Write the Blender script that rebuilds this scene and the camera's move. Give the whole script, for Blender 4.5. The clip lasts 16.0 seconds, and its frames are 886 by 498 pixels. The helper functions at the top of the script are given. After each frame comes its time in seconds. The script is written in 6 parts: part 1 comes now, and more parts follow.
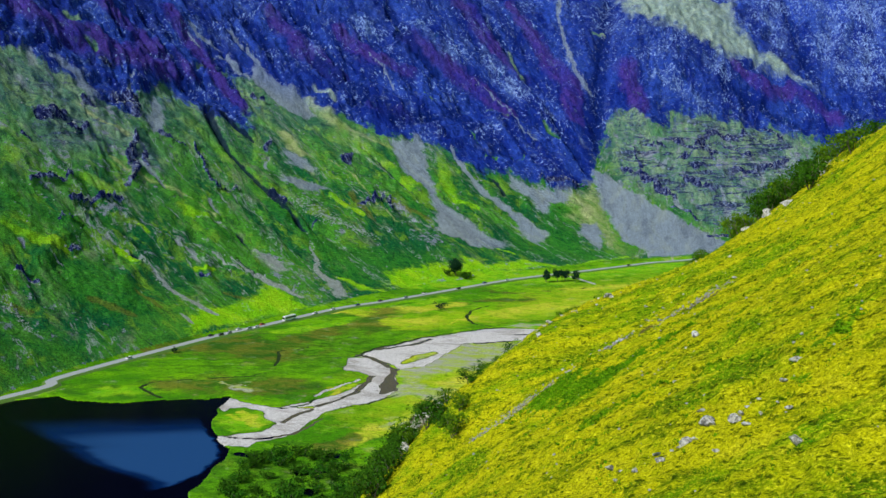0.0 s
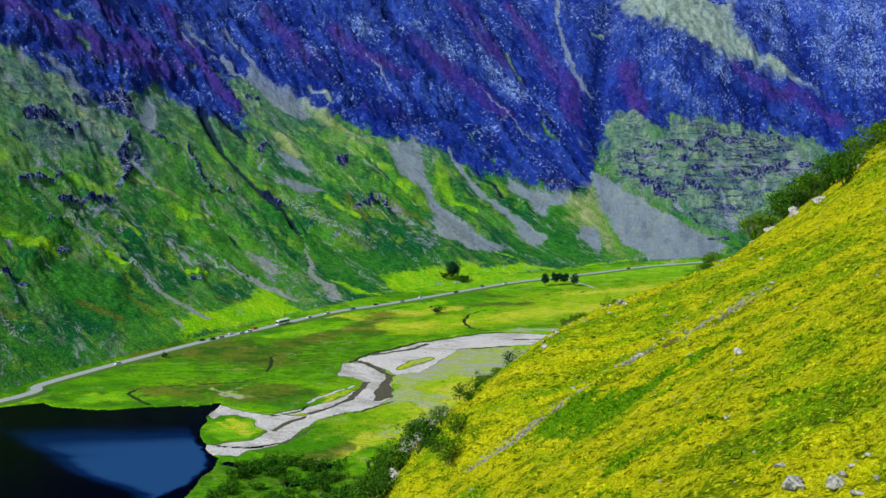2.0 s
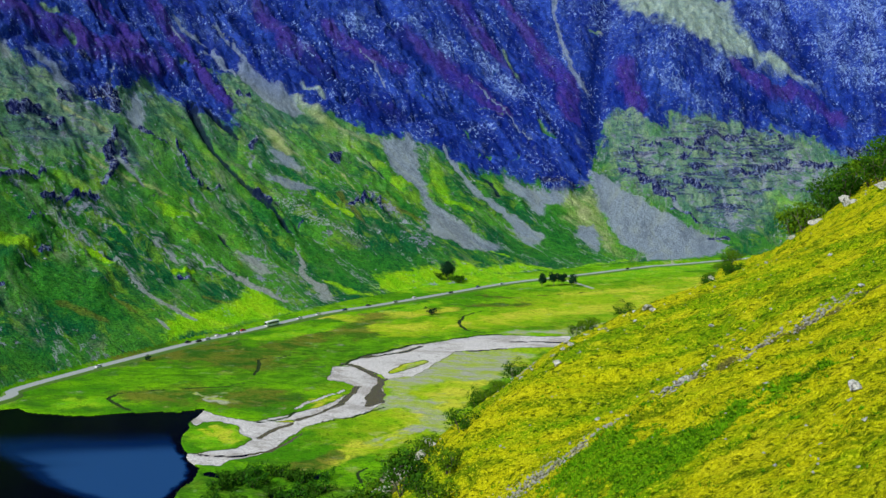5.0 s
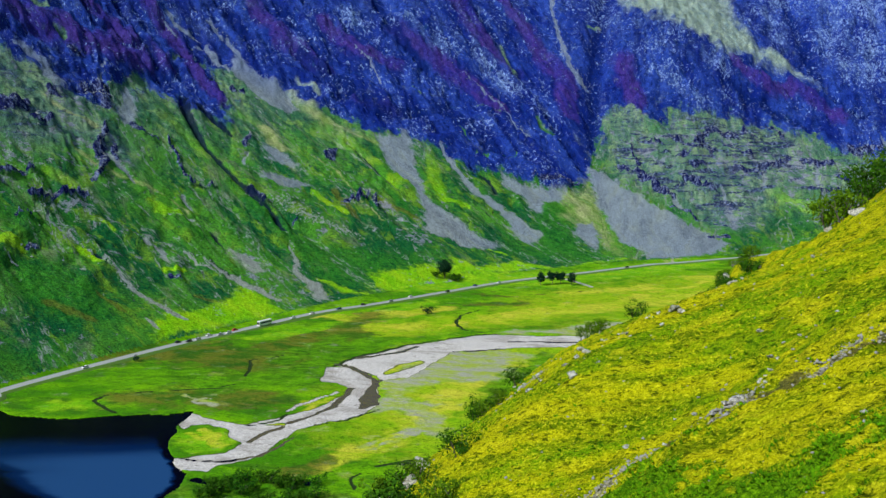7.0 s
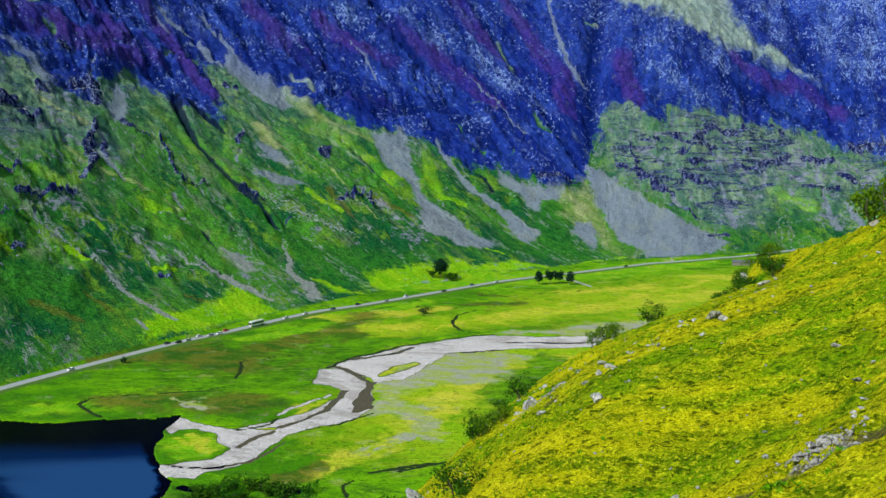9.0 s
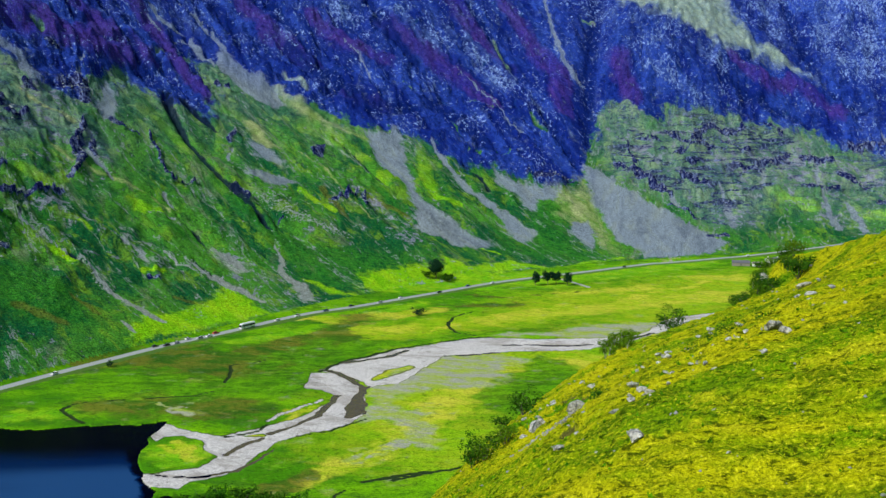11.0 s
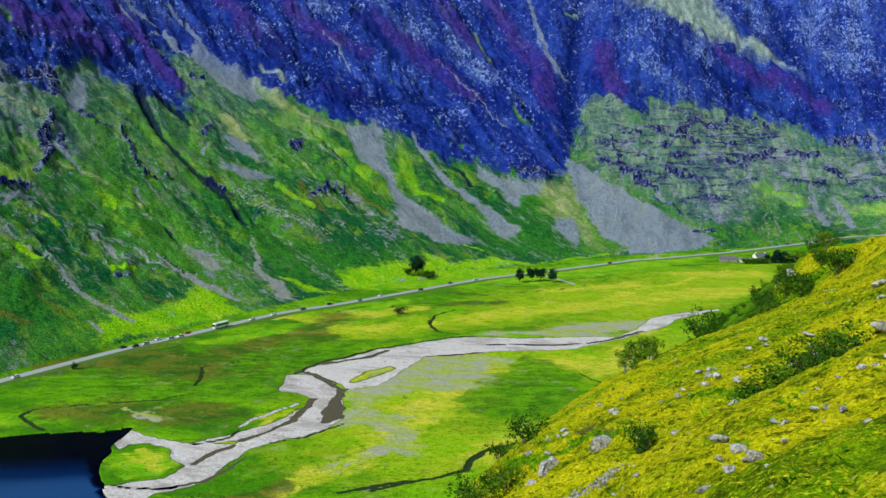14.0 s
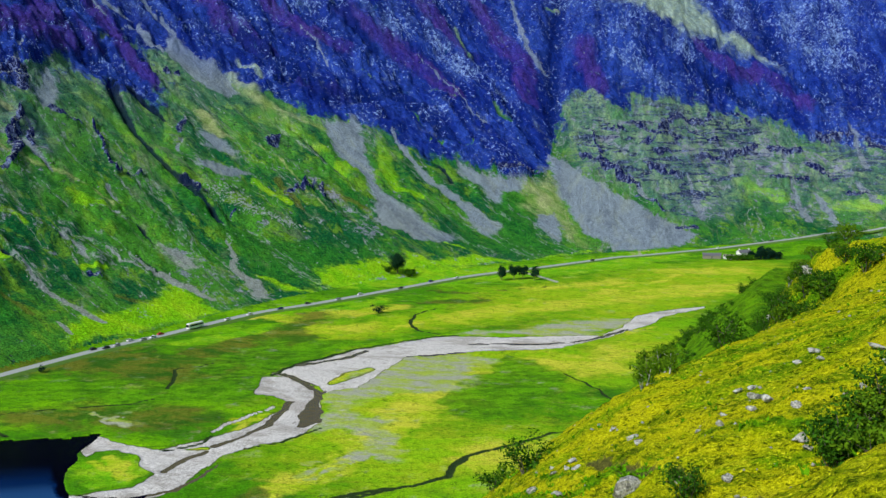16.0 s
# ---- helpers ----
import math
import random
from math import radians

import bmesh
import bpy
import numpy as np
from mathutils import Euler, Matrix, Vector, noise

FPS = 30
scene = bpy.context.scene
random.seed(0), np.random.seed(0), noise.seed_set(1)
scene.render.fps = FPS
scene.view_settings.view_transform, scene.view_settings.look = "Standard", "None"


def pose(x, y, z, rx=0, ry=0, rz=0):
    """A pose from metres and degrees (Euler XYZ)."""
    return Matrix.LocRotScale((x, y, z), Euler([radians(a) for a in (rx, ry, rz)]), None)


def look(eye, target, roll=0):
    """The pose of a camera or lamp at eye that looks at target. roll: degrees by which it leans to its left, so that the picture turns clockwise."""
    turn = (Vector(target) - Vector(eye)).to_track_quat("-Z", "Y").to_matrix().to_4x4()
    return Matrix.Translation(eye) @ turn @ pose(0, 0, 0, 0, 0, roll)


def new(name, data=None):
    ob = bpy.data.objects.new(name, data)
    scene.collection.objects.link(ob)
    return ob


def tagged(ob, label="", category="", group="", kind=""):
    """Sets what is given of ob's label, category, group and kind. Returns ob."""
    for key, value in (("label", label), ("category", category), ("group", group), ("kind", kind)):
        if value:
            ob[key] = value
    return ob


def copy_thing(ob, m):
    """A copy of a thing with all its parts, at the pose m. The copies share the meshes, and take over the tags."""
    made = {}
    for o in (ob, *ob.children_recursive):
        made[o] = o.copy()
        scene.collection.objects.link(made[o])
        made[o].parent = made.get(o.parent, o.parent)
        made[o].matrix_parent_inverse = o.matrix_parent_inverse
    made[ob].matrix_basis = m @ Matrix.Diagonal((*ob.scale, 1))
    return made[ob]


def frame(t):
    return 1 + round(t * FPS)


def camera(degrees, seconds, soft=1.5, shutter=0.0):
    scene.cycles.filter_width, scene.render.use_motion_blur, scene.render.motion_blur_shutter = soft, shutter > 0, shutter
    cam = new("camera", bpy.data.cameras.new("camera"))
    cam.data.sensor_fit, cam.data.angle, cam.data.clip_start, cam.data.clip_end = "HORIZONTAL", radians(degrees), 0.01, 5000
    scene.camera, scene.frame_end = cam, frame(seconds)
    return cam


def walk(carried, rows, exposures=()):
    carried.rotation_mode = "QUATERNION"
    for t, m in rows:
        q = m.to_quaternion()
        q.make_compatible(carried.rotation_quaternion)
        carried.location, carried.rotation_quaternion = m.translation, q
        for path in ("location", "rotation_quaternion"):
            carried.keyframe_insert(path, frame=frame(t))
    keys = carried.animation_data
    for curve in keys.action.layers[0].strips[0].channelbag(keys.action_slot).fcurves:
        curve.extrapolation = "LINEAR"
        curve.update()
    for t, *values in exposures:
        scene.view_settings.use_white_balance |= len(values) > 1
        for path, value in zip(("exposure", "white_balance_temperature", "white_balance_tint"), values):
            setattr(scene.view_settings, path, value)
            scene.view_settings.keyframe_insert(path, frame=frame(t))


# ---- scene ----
# camera: seconds, x, y, z in metres, then yaw, pitch and roll in degrees
PATH = [
    (0.0, -0.00, -0.00, 150.00, 0.000, -7.558, 0.088),
    (0.5, 0.13, 3.67, 149.59, -0.039, -7.529, 0.070),
    (1.0, 0.21, 7.37, 149.03, -0.079, -7.478, 0.037),
    (1.5, 0.35, 11.03, 148.40, -0.107, -7.434, 0.027),
    (2.0, 0.42, 14.73, 147.81, -0.136, -7.377, 0.007),
    (2.5, 0.56, 18.44, 147.15, -0.155, -7.340, -0.009),
    (3.0, 0.67, 22.22, 146.61, -0.186, -7.317, -0.033),
    (3.5, 0.79, 25.81, 146.06, -0.229, -7.304, -0.058),
    (4.0, 0.89, 29.65, 145.50, -0.278, -7.354, -0.083),
    (6.5, 1.39, 48.51, 142.21, -0.515, -7.382, -0.148),
    (7.0, 1.47, 52.34, 141.59, -0.555, -7.436, -0.147),
    (7.5, 1.51, 55.98, 141.02, -0.613, -7.484, -0.158),
    (8.0, 1.55, 59.74, 140.46, -0.659, -7.489, -0.153),
    (8.5, 1.62, 63.42, 139.92, -0.714, -7.482, -0.160),
    (9.0, 1.67, 67.26, 139.33, -0.771, -7.487, -0.165),
    (11.5, 2.14, 86.41, 136.34, -1.099, -7.431, -0.134),
    (12.0, 2.19, 90.29, 135.74, -1.181, -7.446, -0.129),
    (12.5, 2.27, 93.95, 135.12, -1.341, -7.456, -0.139),
    (13.0, 2.28, 97.68, 134.54, -1.607, -7.515, -0.151),
    (13.5, 2.33, 101.36, 133.92, -1.858, -7.570, -0.165),
    (14.0, 2.38, 105.18, 133.31, -2.112, -7.602, -0.172),
    (14.5, 2.46, 108.92, 132.70, -2.383, -7.639, -0.170),
    (15.0, 2.46, 112.64, 132.12, -2.682, -7.690, -0.167),
    (15.5, 2.51, 116.32, 131.54, -2.971, -7.725, -0.159),
    (16.0, 2.68, 120.14, 131.07, -3.266, -7.728, -0.130),
]
cam = camera(47.79, 16.0)
walk(cam, [(t, pose(x, y, z, 90 + pitch, roll, yaw)) for t, x, y, z, yaw, pitch, roll in PATH])

# ---- light ----
world = bpy.data.worlds.new("sky")
scene.world = world
world.use_nodes = True
SUN_UP, SUN_FROM = 44.0, 232.0          # elevation, and compass bearing that the sun stands at (0 is +y, 90 is +x)
sky = world.node_tree.nodes.new("ShaderNodeTexSky")
sky.sky_type, sky.sun_disc = "NISHITA", False
sky.sun_elevation, sky.sun_rotation = radians(SUN_UP), radians(SUN_FROM)
sky.air_density, sky.dust_density, sky.ozone_density = 1.3, 0.6, 3.0
world.node_tree.links.new(sky.outputs[0], world.node_tree.nodes["Background"].inputs["Color"])
world.node_tree.nodes["Background"].inputs["Strength"].default_value = 0.14
sun = new("sun", bpy.data.lights.new("sun", "SUN"))
sun.data.energy, sun.data.angle, sun.data.color = 4.6, radians(0.53), (1.0, 0.95, 0.86)
sun_dir = Vector((math.sin(radians(SUN_FROM)) * math.cos(radians(SUN_UP)), math.cos(radians(SUN_FROM)) * math.cos(radians(SUN_UP)), math.sin(radians(SUN_UP))))
sun.matrix_world = look(sun_dir * 400 + Vector((0, 0, 200)), (0, 0, 200))
scene.view_settings.exposure = 0.0


# ---- materials ----
class Nodes:
    """A short way to write node materials."""

    def __init__(self, name, rough=0.8, specular=0.3):
        self.mat = bpy.data.materials.new(name)
        self.mat.use_nodes = True
        self.tree = self.mat.node_tree
        self.bsdf = self.tree.nodes["Principled BSDF"]
        self.bsdf.inputs["Roughness"].default_value = rough
        self.bsdf.inputs["Specular IOR Level"].default_value = specular
        self.pos = self.tree.nodes.new("ShaderNodeNewGeometry").outputs["Position"]

    def put(self, socket, value):
        if hasattr(value, "is_linked"):
            self.tree.links.new(value, socket)
        elif isinstance(value, (tuple, list)) and len(value) == 3 and len(socket.default_value) == 4:
            socket.default_value = (*value, 1)
        else:
            socket.default_value = value

    def noise(self, scale, detail=4.0, rough=0.6, stretch=(1, 1, 1), turn=0.0, vec=None, warp=0.0):
        vec = vec or self.pos
        if turn:
            r = self.tree.nodes.new("ShaderNodeMapping")
            r.inputs["Rotation"].default_value = (0, 0, radians(turn))
            self.tree.links.new(vec, r.inputs["Vector"])
            vec = r.outputs[0]
        m = self.tree.nodes.new("ShaderNodeMapping")
        m.inputs["Scale"].default_value = stretch
        self.tree.links.new(vec, m.inputs["Vector"])
        n = self.tree.nodes.new("ShaderNodeTexNoise")
        n.inputs["Scale"].default_value, n.inputs["Detail"].default_value = scale, detail
        n.inputs["Roughness"].default_value, n.inputs["Distortion"].default_value = rough, warp
        self.tree.links.new(m.outputs[0], n.inputs["Vector"])
        return n.outputs["Fac"]

    def cells(self, scale, feature="F1", stretch=(1, 1, 1), out="Distance"):
        m = self.tree.nodes.new("ShaderNodeMapping")
        m.inputs["Scale"].default_value = stretch
        self.tree.links.new(self.pos, m.inputs["Vector"])
        n = self.tree.nodes.new("ShaderNodeTexVoronoi")
        n.feature = feature
        n.inputs["Scale"].default_value = scale
        self.tree.links.new(m.outputs[0], n.inputs["Vector"])
        return n.outputs[out]

    def band(self, value, lo, hi):
        n = self.tree.nodes.new("ShaderNodeMapRange")
        n.interpolation_type = "SMOOTHSTEP"
        n.inputs["From Min"].default_value, n.inputs["From Max"].default_value = lo, hi
        self.put(n.inputs["Value"], value)
        return n.outputs["Result"]

    def sum(self, a, op, b, clamp=False):
        n = self.tree.nodes.new("ShaderNodeMath")
        n.operation, n.use_clamp = op, clamp
        self.put(n.inputs[0], a)
        self.put(n.inputs[1], b)
        return n.outputs[0]

    def mix(self, fac, a, b, blend="MIX"):
        n = self.tree.nodes.new("ShaderNodeMix")
        n.data_type, n.blend_type = "RGBA", blend
        self.put(n.inputs[0], fac)
        self.put(n.inputs[6], a)
        self.put(n.inputs[7], b)
        return n.outputs[2]

    def masks(self, name):
        """Four numbers that the mesh carries under that name."""
        a = self.tree.nodes.new("ShaderNodeAttribute")
        a.attribute_name = name
        s = self.tree.nodes.new("ShaderNodeSeparateColor")
        self.tree.links.new(a.outputs["Color"], s.inputs[0])
        return (*s.outputs, a.outputs["Alpha"])

    def rand(self):
        return self.tree.nodes.new("ShaderNodeObjectInfo").outputs["Random"]

    def island(self):
        return self.tree.nodes.new("ShaderNodeNewGeometry").outputs["Random Per Island"]

    def bump(self, height, distance, strength=1.0, after=None):
        n = self.tree.nodes.new("ShaderNodeBump")
        n.inputs["Strength"].default_value, n.inputs["Distance"].default_value = strength, distance
        self.put(n.inputs["Height"], height)
        if after:
            self.tree.links.new(after, n.inputs["Normal"])
        self.tree.links.new(n.outputs[0], self.bsdf.inputs["Normal"])
        return n.outputs[0]

    def done(self, color, rough=None):
        self.put(self.bsdf.inputs["Base Color"], color)
        if rough is not None:
            self.put(self.bsdf.inputs["Roughness"], rough)
        return self.mat


def plain(name, color, rough=0.6, vary=0.25, scale=3.0, metal=0.0, specular=0.4):
    n = Nodes(name, rough, specular)
    n.bsdf.inputs["Metallic"].default_value = metal
    dark = tuple(c * (1 - vary) for c in color)
    return n.done(n.mix(n.noise(scale, 5), dark, color))


def mountain_material():
    n = Nodes("mountain_turf_heather_and_rock", 0.95, 0.05)
    scree, pale, heather, crag = n.masks("cover_a")
    lush, bright, gully, steep = n.masks("cover_b")
    hazy_slab, heathy, purple, ravine = n.masks("cover_c")
    sere = n.masks("cover_d")[0]
    a = n.tree.nodes.new("ShaderNodeAttribute")
    a.attribute_name = "fall"                       # across and along the fall of the slope, and the height
    fall = a.outputs["Vector"]
    zed = n.tree.nodes.new("ShaderNodeSeparateXYZ")
    n.tree.links.new(n.pos, zed.inputs[0])
    patch, spot, fine = n.noise(0.014, 6, 0.66, (1, 0.62, 0.4), vec=fall, warp=0.9), n.noise(0.050, 7, 0.72, (1, 0.60, 0.4), vec=fall, warp=0.7), n.noise(0.5, 4, 0.75)
    runnel = n.noise(0.060, 6, 0.72, (1, 0.26, 0.2), vec=fall, warp=0.7)
    streak = n.noise(0.20, 5, 0.72, (1, 0.42, 0.3), vec=fall, warp=0.6)
    clump = n.noise(0.17, 6, 0.76)
    # turf carries extra blue: the distance haze is put into its colour
    turf = n.mix(n.band(patch, 0.42, 0.58), (0.004, 0.100, 0.028), (0.060, 0.250, 0.020))
    turf = n.mix(n.sum(n.band(spot, 0.51, 0.62), "MULTIPLY", 0.85), turf, (0.150, 0.320, 0.018))
    turf = n.mix(n.sum(n.band(runnel, 0.54, 0.66), "MULTIPLY", 0.70), turf, (0.150, 0.205, 0.115))
    turf = n.mix(n.sum(n.band(streak, 0.53, 0.66), "MULTIPLY", 0.6), turf, (0.003, 0.055, 0.024))
    turf = n.mix(n.sum(lush, "MULTIPLY", 0.85), turf, n.mix(n.band(clump, 0.40, 0.62), (0.008, 0.100, 0.016), (0.040, 0.260, 0.016)))
    turf = n.mix(n.sum(n.band(n.sum(sere, "ADD", n.sum(n.sum(clump, "SUBTRACT", 0.5), "MULTIPLY", 1.0)), 0.25, 0.70), "MULTIPLY", 0.7), turf, (0.125, 0.135, 0.018))
    turf = n.mix(n.sum(n.band(clump, 0.55, 0.66), "MULTIPLY", 0.60), turf, (0.002, 0.030, 0.018))
    rill = n.noise(0.026, 6, 0.64, (1, 0.20, 0.12), vec=fall, warp=0.5)
    line = n.sum(1.0, "SUBTRACT", n.band(n.sum(n.sum(rill, "SUBTRACT", 0.5), "ABSOLUTE", 0.0), 0.003, 0.013))
    turf = n.mix(n.sum(line, "MULTIPLY", n.sum(n.band(clump, 0.44, 0.56), "MULTIPLY", 0.7)), turf, (0.004, 0.030, 0.022))
    path = n.sum(1.0, "SUBTRACT", n.band(n.sum(n.sum(rill, "SUBTRACT", 0.565), "ABSOLUTE", 0.0), 0.003, 0.012))
    turf = n.mix(n.sum(path, "MULTIPLY", n.band(clump, 0.44, 0.54)), turf, (0.23, 0.28, 0.27))
    grit = n.noise(0.62, 4, 0.78)
    turf = n.mix(n.sum(n.band(grit, 0.54, 0.62), "MULTIPLY", 0.45), turf, (0.002, 0.032, 0.014))
    turf = n.mix(n.sum(n.band(grit, 0.46, 0.37), "MULTIPLY", 0.45), turf, (0.100, 0.290, 0.020))
    turf = n.mix(n.sum(n.band(n.sum(bright, "ADD", n.sum(n.sum(n.sum(clump, "SUBTRACT", 0.5), "ADD", n.sum(runnel, "SUBTRACT", 0.5)), "MULTIPLY", 1.2)), 0.25, 0.70), "MULTIPLY", n.sum(1.0, "SUBTRACT", n.sum(n.band(zed.outputs[2], 20.0, 120.0), "MULTIPLY", 0.70))), turf, n.mix(n.band(spot, 0.38, 0.62), (0.17, 0.47, 0.004), (0.29, 0.54, 0.008)))
    stone = n.mix(fine, (0.07, 0.08, 0.15), (0.42, 0.44, 0.55))
    outcrop = n.band(n.sum(n.sum(n.noise(0.085, 7, 0.78), "ADD", n.sum(n.sum(n.noise(0.012, 4, 0.6), "SUBTRACT", 0.5), "MULTIPLY", 0.45)), "ADD", n.sum(n.sum(heathy, "MULTIPLY", 0.05), "SUBTRACT", n.sum(lush, "MULTIPLY", 0.06))), 0.605, 0.655)
    # heather in navy and blue, the haze before the far slope put into the colour
    hazy_ling = n.mix(n.band(n.noise(0.030, 6, 0.70, (1, 0.30, 0.1), vec=fall, warp=0.5), 0.43, 0.59), (0.004, 0.017, 0.190), (0.018, 0.054, 0.330))
    hazy_ling = n.mix(n.sum(n.band(n.sum(purple, "ADD", n.sum(n.sum(spot, "SUBTRACT", 0.5), "MULTIPLY", 1.4)), 0.25, 0.70), "MULTIPLY", 0.9), hazy_ling, n.mix(n.band(runnel, 0.42, 0.6), (0.056, 0.030, 0.220), (0.028, 0.024, 0.240)))
    # rock slabs, and haze put into the colour as paler blue with height
    haze_mix = n.sum(hazy_slab, "ADD", n.sum(n.band(zed.outputs[2], 150.0, 330.0), "MULTIPLY", 0.45), True)
    hazy_ling = n.mix(n.sum(haze_mix, "MULTIPLY", n.sum(n.band(n.noise(0.07, 7, 0.75, (1, 0.55, 0.3), vec=fall), 0.44, 0.64), "MULTIPLY", 0.50)), hazy_ling, (0.085, 0.150, 0.360))
    # ravines darkened: the shadow in them is put into the colour
    hazy_ling = n.mix(n.sum(n.band(n.sum(ravine, "ADD", n.sum(n.sum(spot, "SUBTRACT", 0.5), "MULTIPLY", 1.0)), 0.25, 0.70), "MULTIPLY", 0.88), hazy_ling, (0.002, 0.013, 0.135))
    hazy_ling = n.mix(n.sum(n.band(spot, 0.60, 0.70), "MULTIPLY", 0.45), hazy_ling, (0.020, 0.100, 0.140))
    hazy_ling = n.mix(n.sum(n.band(clump, 0.52, 0.61), "MULTIPLY", 0.65), hazy_ling, (0.001, 0.006, 0.085))
    hazy_ling = n.mix(n.sum(n.band(streak, 0.55, 0.64), "MULTIPLY", 0.4), hazy_ling, (0.002, 0.009, 0.110))
    wash = n.sum(n.sum(n.sum(hazy_slab, "MULTIPLY", 0.07), "SUBTRACT", n.sum(purple, "MULTIPLY", 0.05)), "ADD", n.sum(n.sum(n.noise(0.020, 5, 0.65), "SUBTRACT", 0.5), "MULTIPLY", 0.40))
    flecks = n.band(n.sum(n.noise(0.36, 4, 0.74, (1, 0.6, 0.5), vec=fall, warp=0.5), "ADD", wash), 0.585, 0.645)
    hazy_ling = n.mix(n.sum(flecks, "MULTIPLY", 0.9), hazy_ling, n.mix(fine, (0.10, 0.19, 0.46), (0.30, 0.42, 0.74)))
    face = n.mix(n.band(n.noise(0.33, 6, 0.78, (1, 0.5, 0.5), vec=fall), 0.48, 0.62), (0.005, 0.009, 0.075), (0.17, 0.22, 0.42))
    rubble = n.mix(fine, (0.135, 0.180, 0.225), (0.28, 0.345, 0.40))
    rubble = n.mix(n.sum(n.band(n.noise(0.045, 6, 0.7, (1, 0.3, 0.2), vec=fall), 0.46, 0.62), "MULTIPLY", 0.6), rubble, (0.11, 0.14, 0.18))
    rubble = n.mix(n.sum(n.band(runnel, 0.48, 0.64), "MULTIPLY", 0.55), rubble, (0.26, 0.31, 0.27))
    rubble = n.mix(n.sum(n.band(zed.outputs[2], 70.0, 15.0), "MULTIPLY", n.sum(n.band(zed.outputs[0], 60.0, -40.0), "MULTIPLY", 0.6)), rubble, n.mix(fine, (0.20, 0.23, 0.17), (0.40, 0.42, 0.33)))
    rubble = n.mix(n.sum(heather, "MULTIPLY", 0.6), rubble, (0.12, 0.17, 0.34))
    sparse = n.mix(n.band(spot, 0.40, 0.60), (0.20, 0.30, 0.07), (0.38, 0.41, 0.20))
    sparse = n.mix(n.sum(heather, "MULTIPLY", 0.85), sparse, n.mix(n.band(clump, 0.38, 0.60), (0.36, 0.46, 0.33), (0.20, 0.30, 0.32)))
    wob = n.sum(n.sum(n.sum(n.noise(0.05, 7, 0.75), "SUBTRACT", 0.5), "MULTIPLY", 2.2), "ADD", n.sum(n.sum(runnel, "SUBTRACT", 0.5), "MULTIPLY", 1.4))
    # turf turns grey-blue with height: aerial haze put into the colour
    haze_height = n.band(n.sum(zed.outputs[2], "ADD", n.sum(wob, "MULTIPLY", 60.0)), 70.0, 240.0)
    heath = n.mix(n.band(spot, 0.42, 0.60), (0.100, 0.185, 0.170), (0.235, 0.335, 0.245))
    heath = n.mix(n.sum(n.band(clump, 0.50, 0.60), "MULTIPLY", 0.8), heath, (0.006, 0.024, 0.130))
    turf = n.mix(n.sum(n.sum(haze_height, "ADD", heathy, True), "MULTIPLY", 0.70), turf, heath)
    color = n.mix(n.sum(outcrop, "MULTIPLY", 0.8), turf, stone)
    color = n.mix(n.band(n.sum(heather, "ADD", n.sum(wob, "MULTIPLY", n.sum(n.band(heather, 0.0, 0.25), "MULTIPLY", 0.8))), 0.25, 0.65), color, hazy_ling)
    color = n.mix(n.sum(n.band(n.sum(pale, "ADD", n.sum(wob, "MULTIPLY", 0.9)), 0.15, 1.0), "MULTIPLY", 0.85), color, sparse)
    color = n.mix(n.band(n.sum(scree, "ADD", n.sum(n.sum(n.sum(streak, "SUBTRACT", 0.5), "MULTIPLY", 1.5), "ADD", n.sum(wob, "MULTIPLY", 0.55))), 0.30, 0.72), color, rubble)
    ledge = n.band(n.sum(n.noise(0.045, 6, 0.72, (0.35, 0.35, 2.4), warp=1.4), "ADD", n.sum(heathy, "MULTIPLY", 0.06)), 0.57, 0.625)
    color = n.mix(n.sum(ledge, "MULTIPLY", n.sum(heathy, "MULTIPLY", 0.9)), color, face)
    color = n.mix(n.band(n.sum(crag, "ADD", n.sum(wob, "MULTIPLY", 0.8)), 0.40, 0.62), color, face)
    # near black along the carved gullies, their shade put into the colour
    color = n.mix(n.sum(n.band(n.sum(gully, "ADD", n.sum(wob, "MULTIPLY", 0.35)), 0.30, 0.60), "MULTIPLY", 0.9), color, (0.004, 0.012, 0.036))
    lumps = n.sum(n.noise(0.14, 7, 0.78), "ADD", n.sum(n.sum(streak, "MULTIPLY", 0.4), "ADD", n.sum(runnel, "MULTIPLY", 0.6)))
    color = n.mix(1.0, color, n.mix(n.band(n.noise(0.95, 4, 0.8), 0.36, 0.64), (0.46, 0.46, 0.50), (1.62, 1.64, 1.62)), "MULTIPLY")
    n.bump(lumps, 7.0, 0.8)
    return n.done(color)


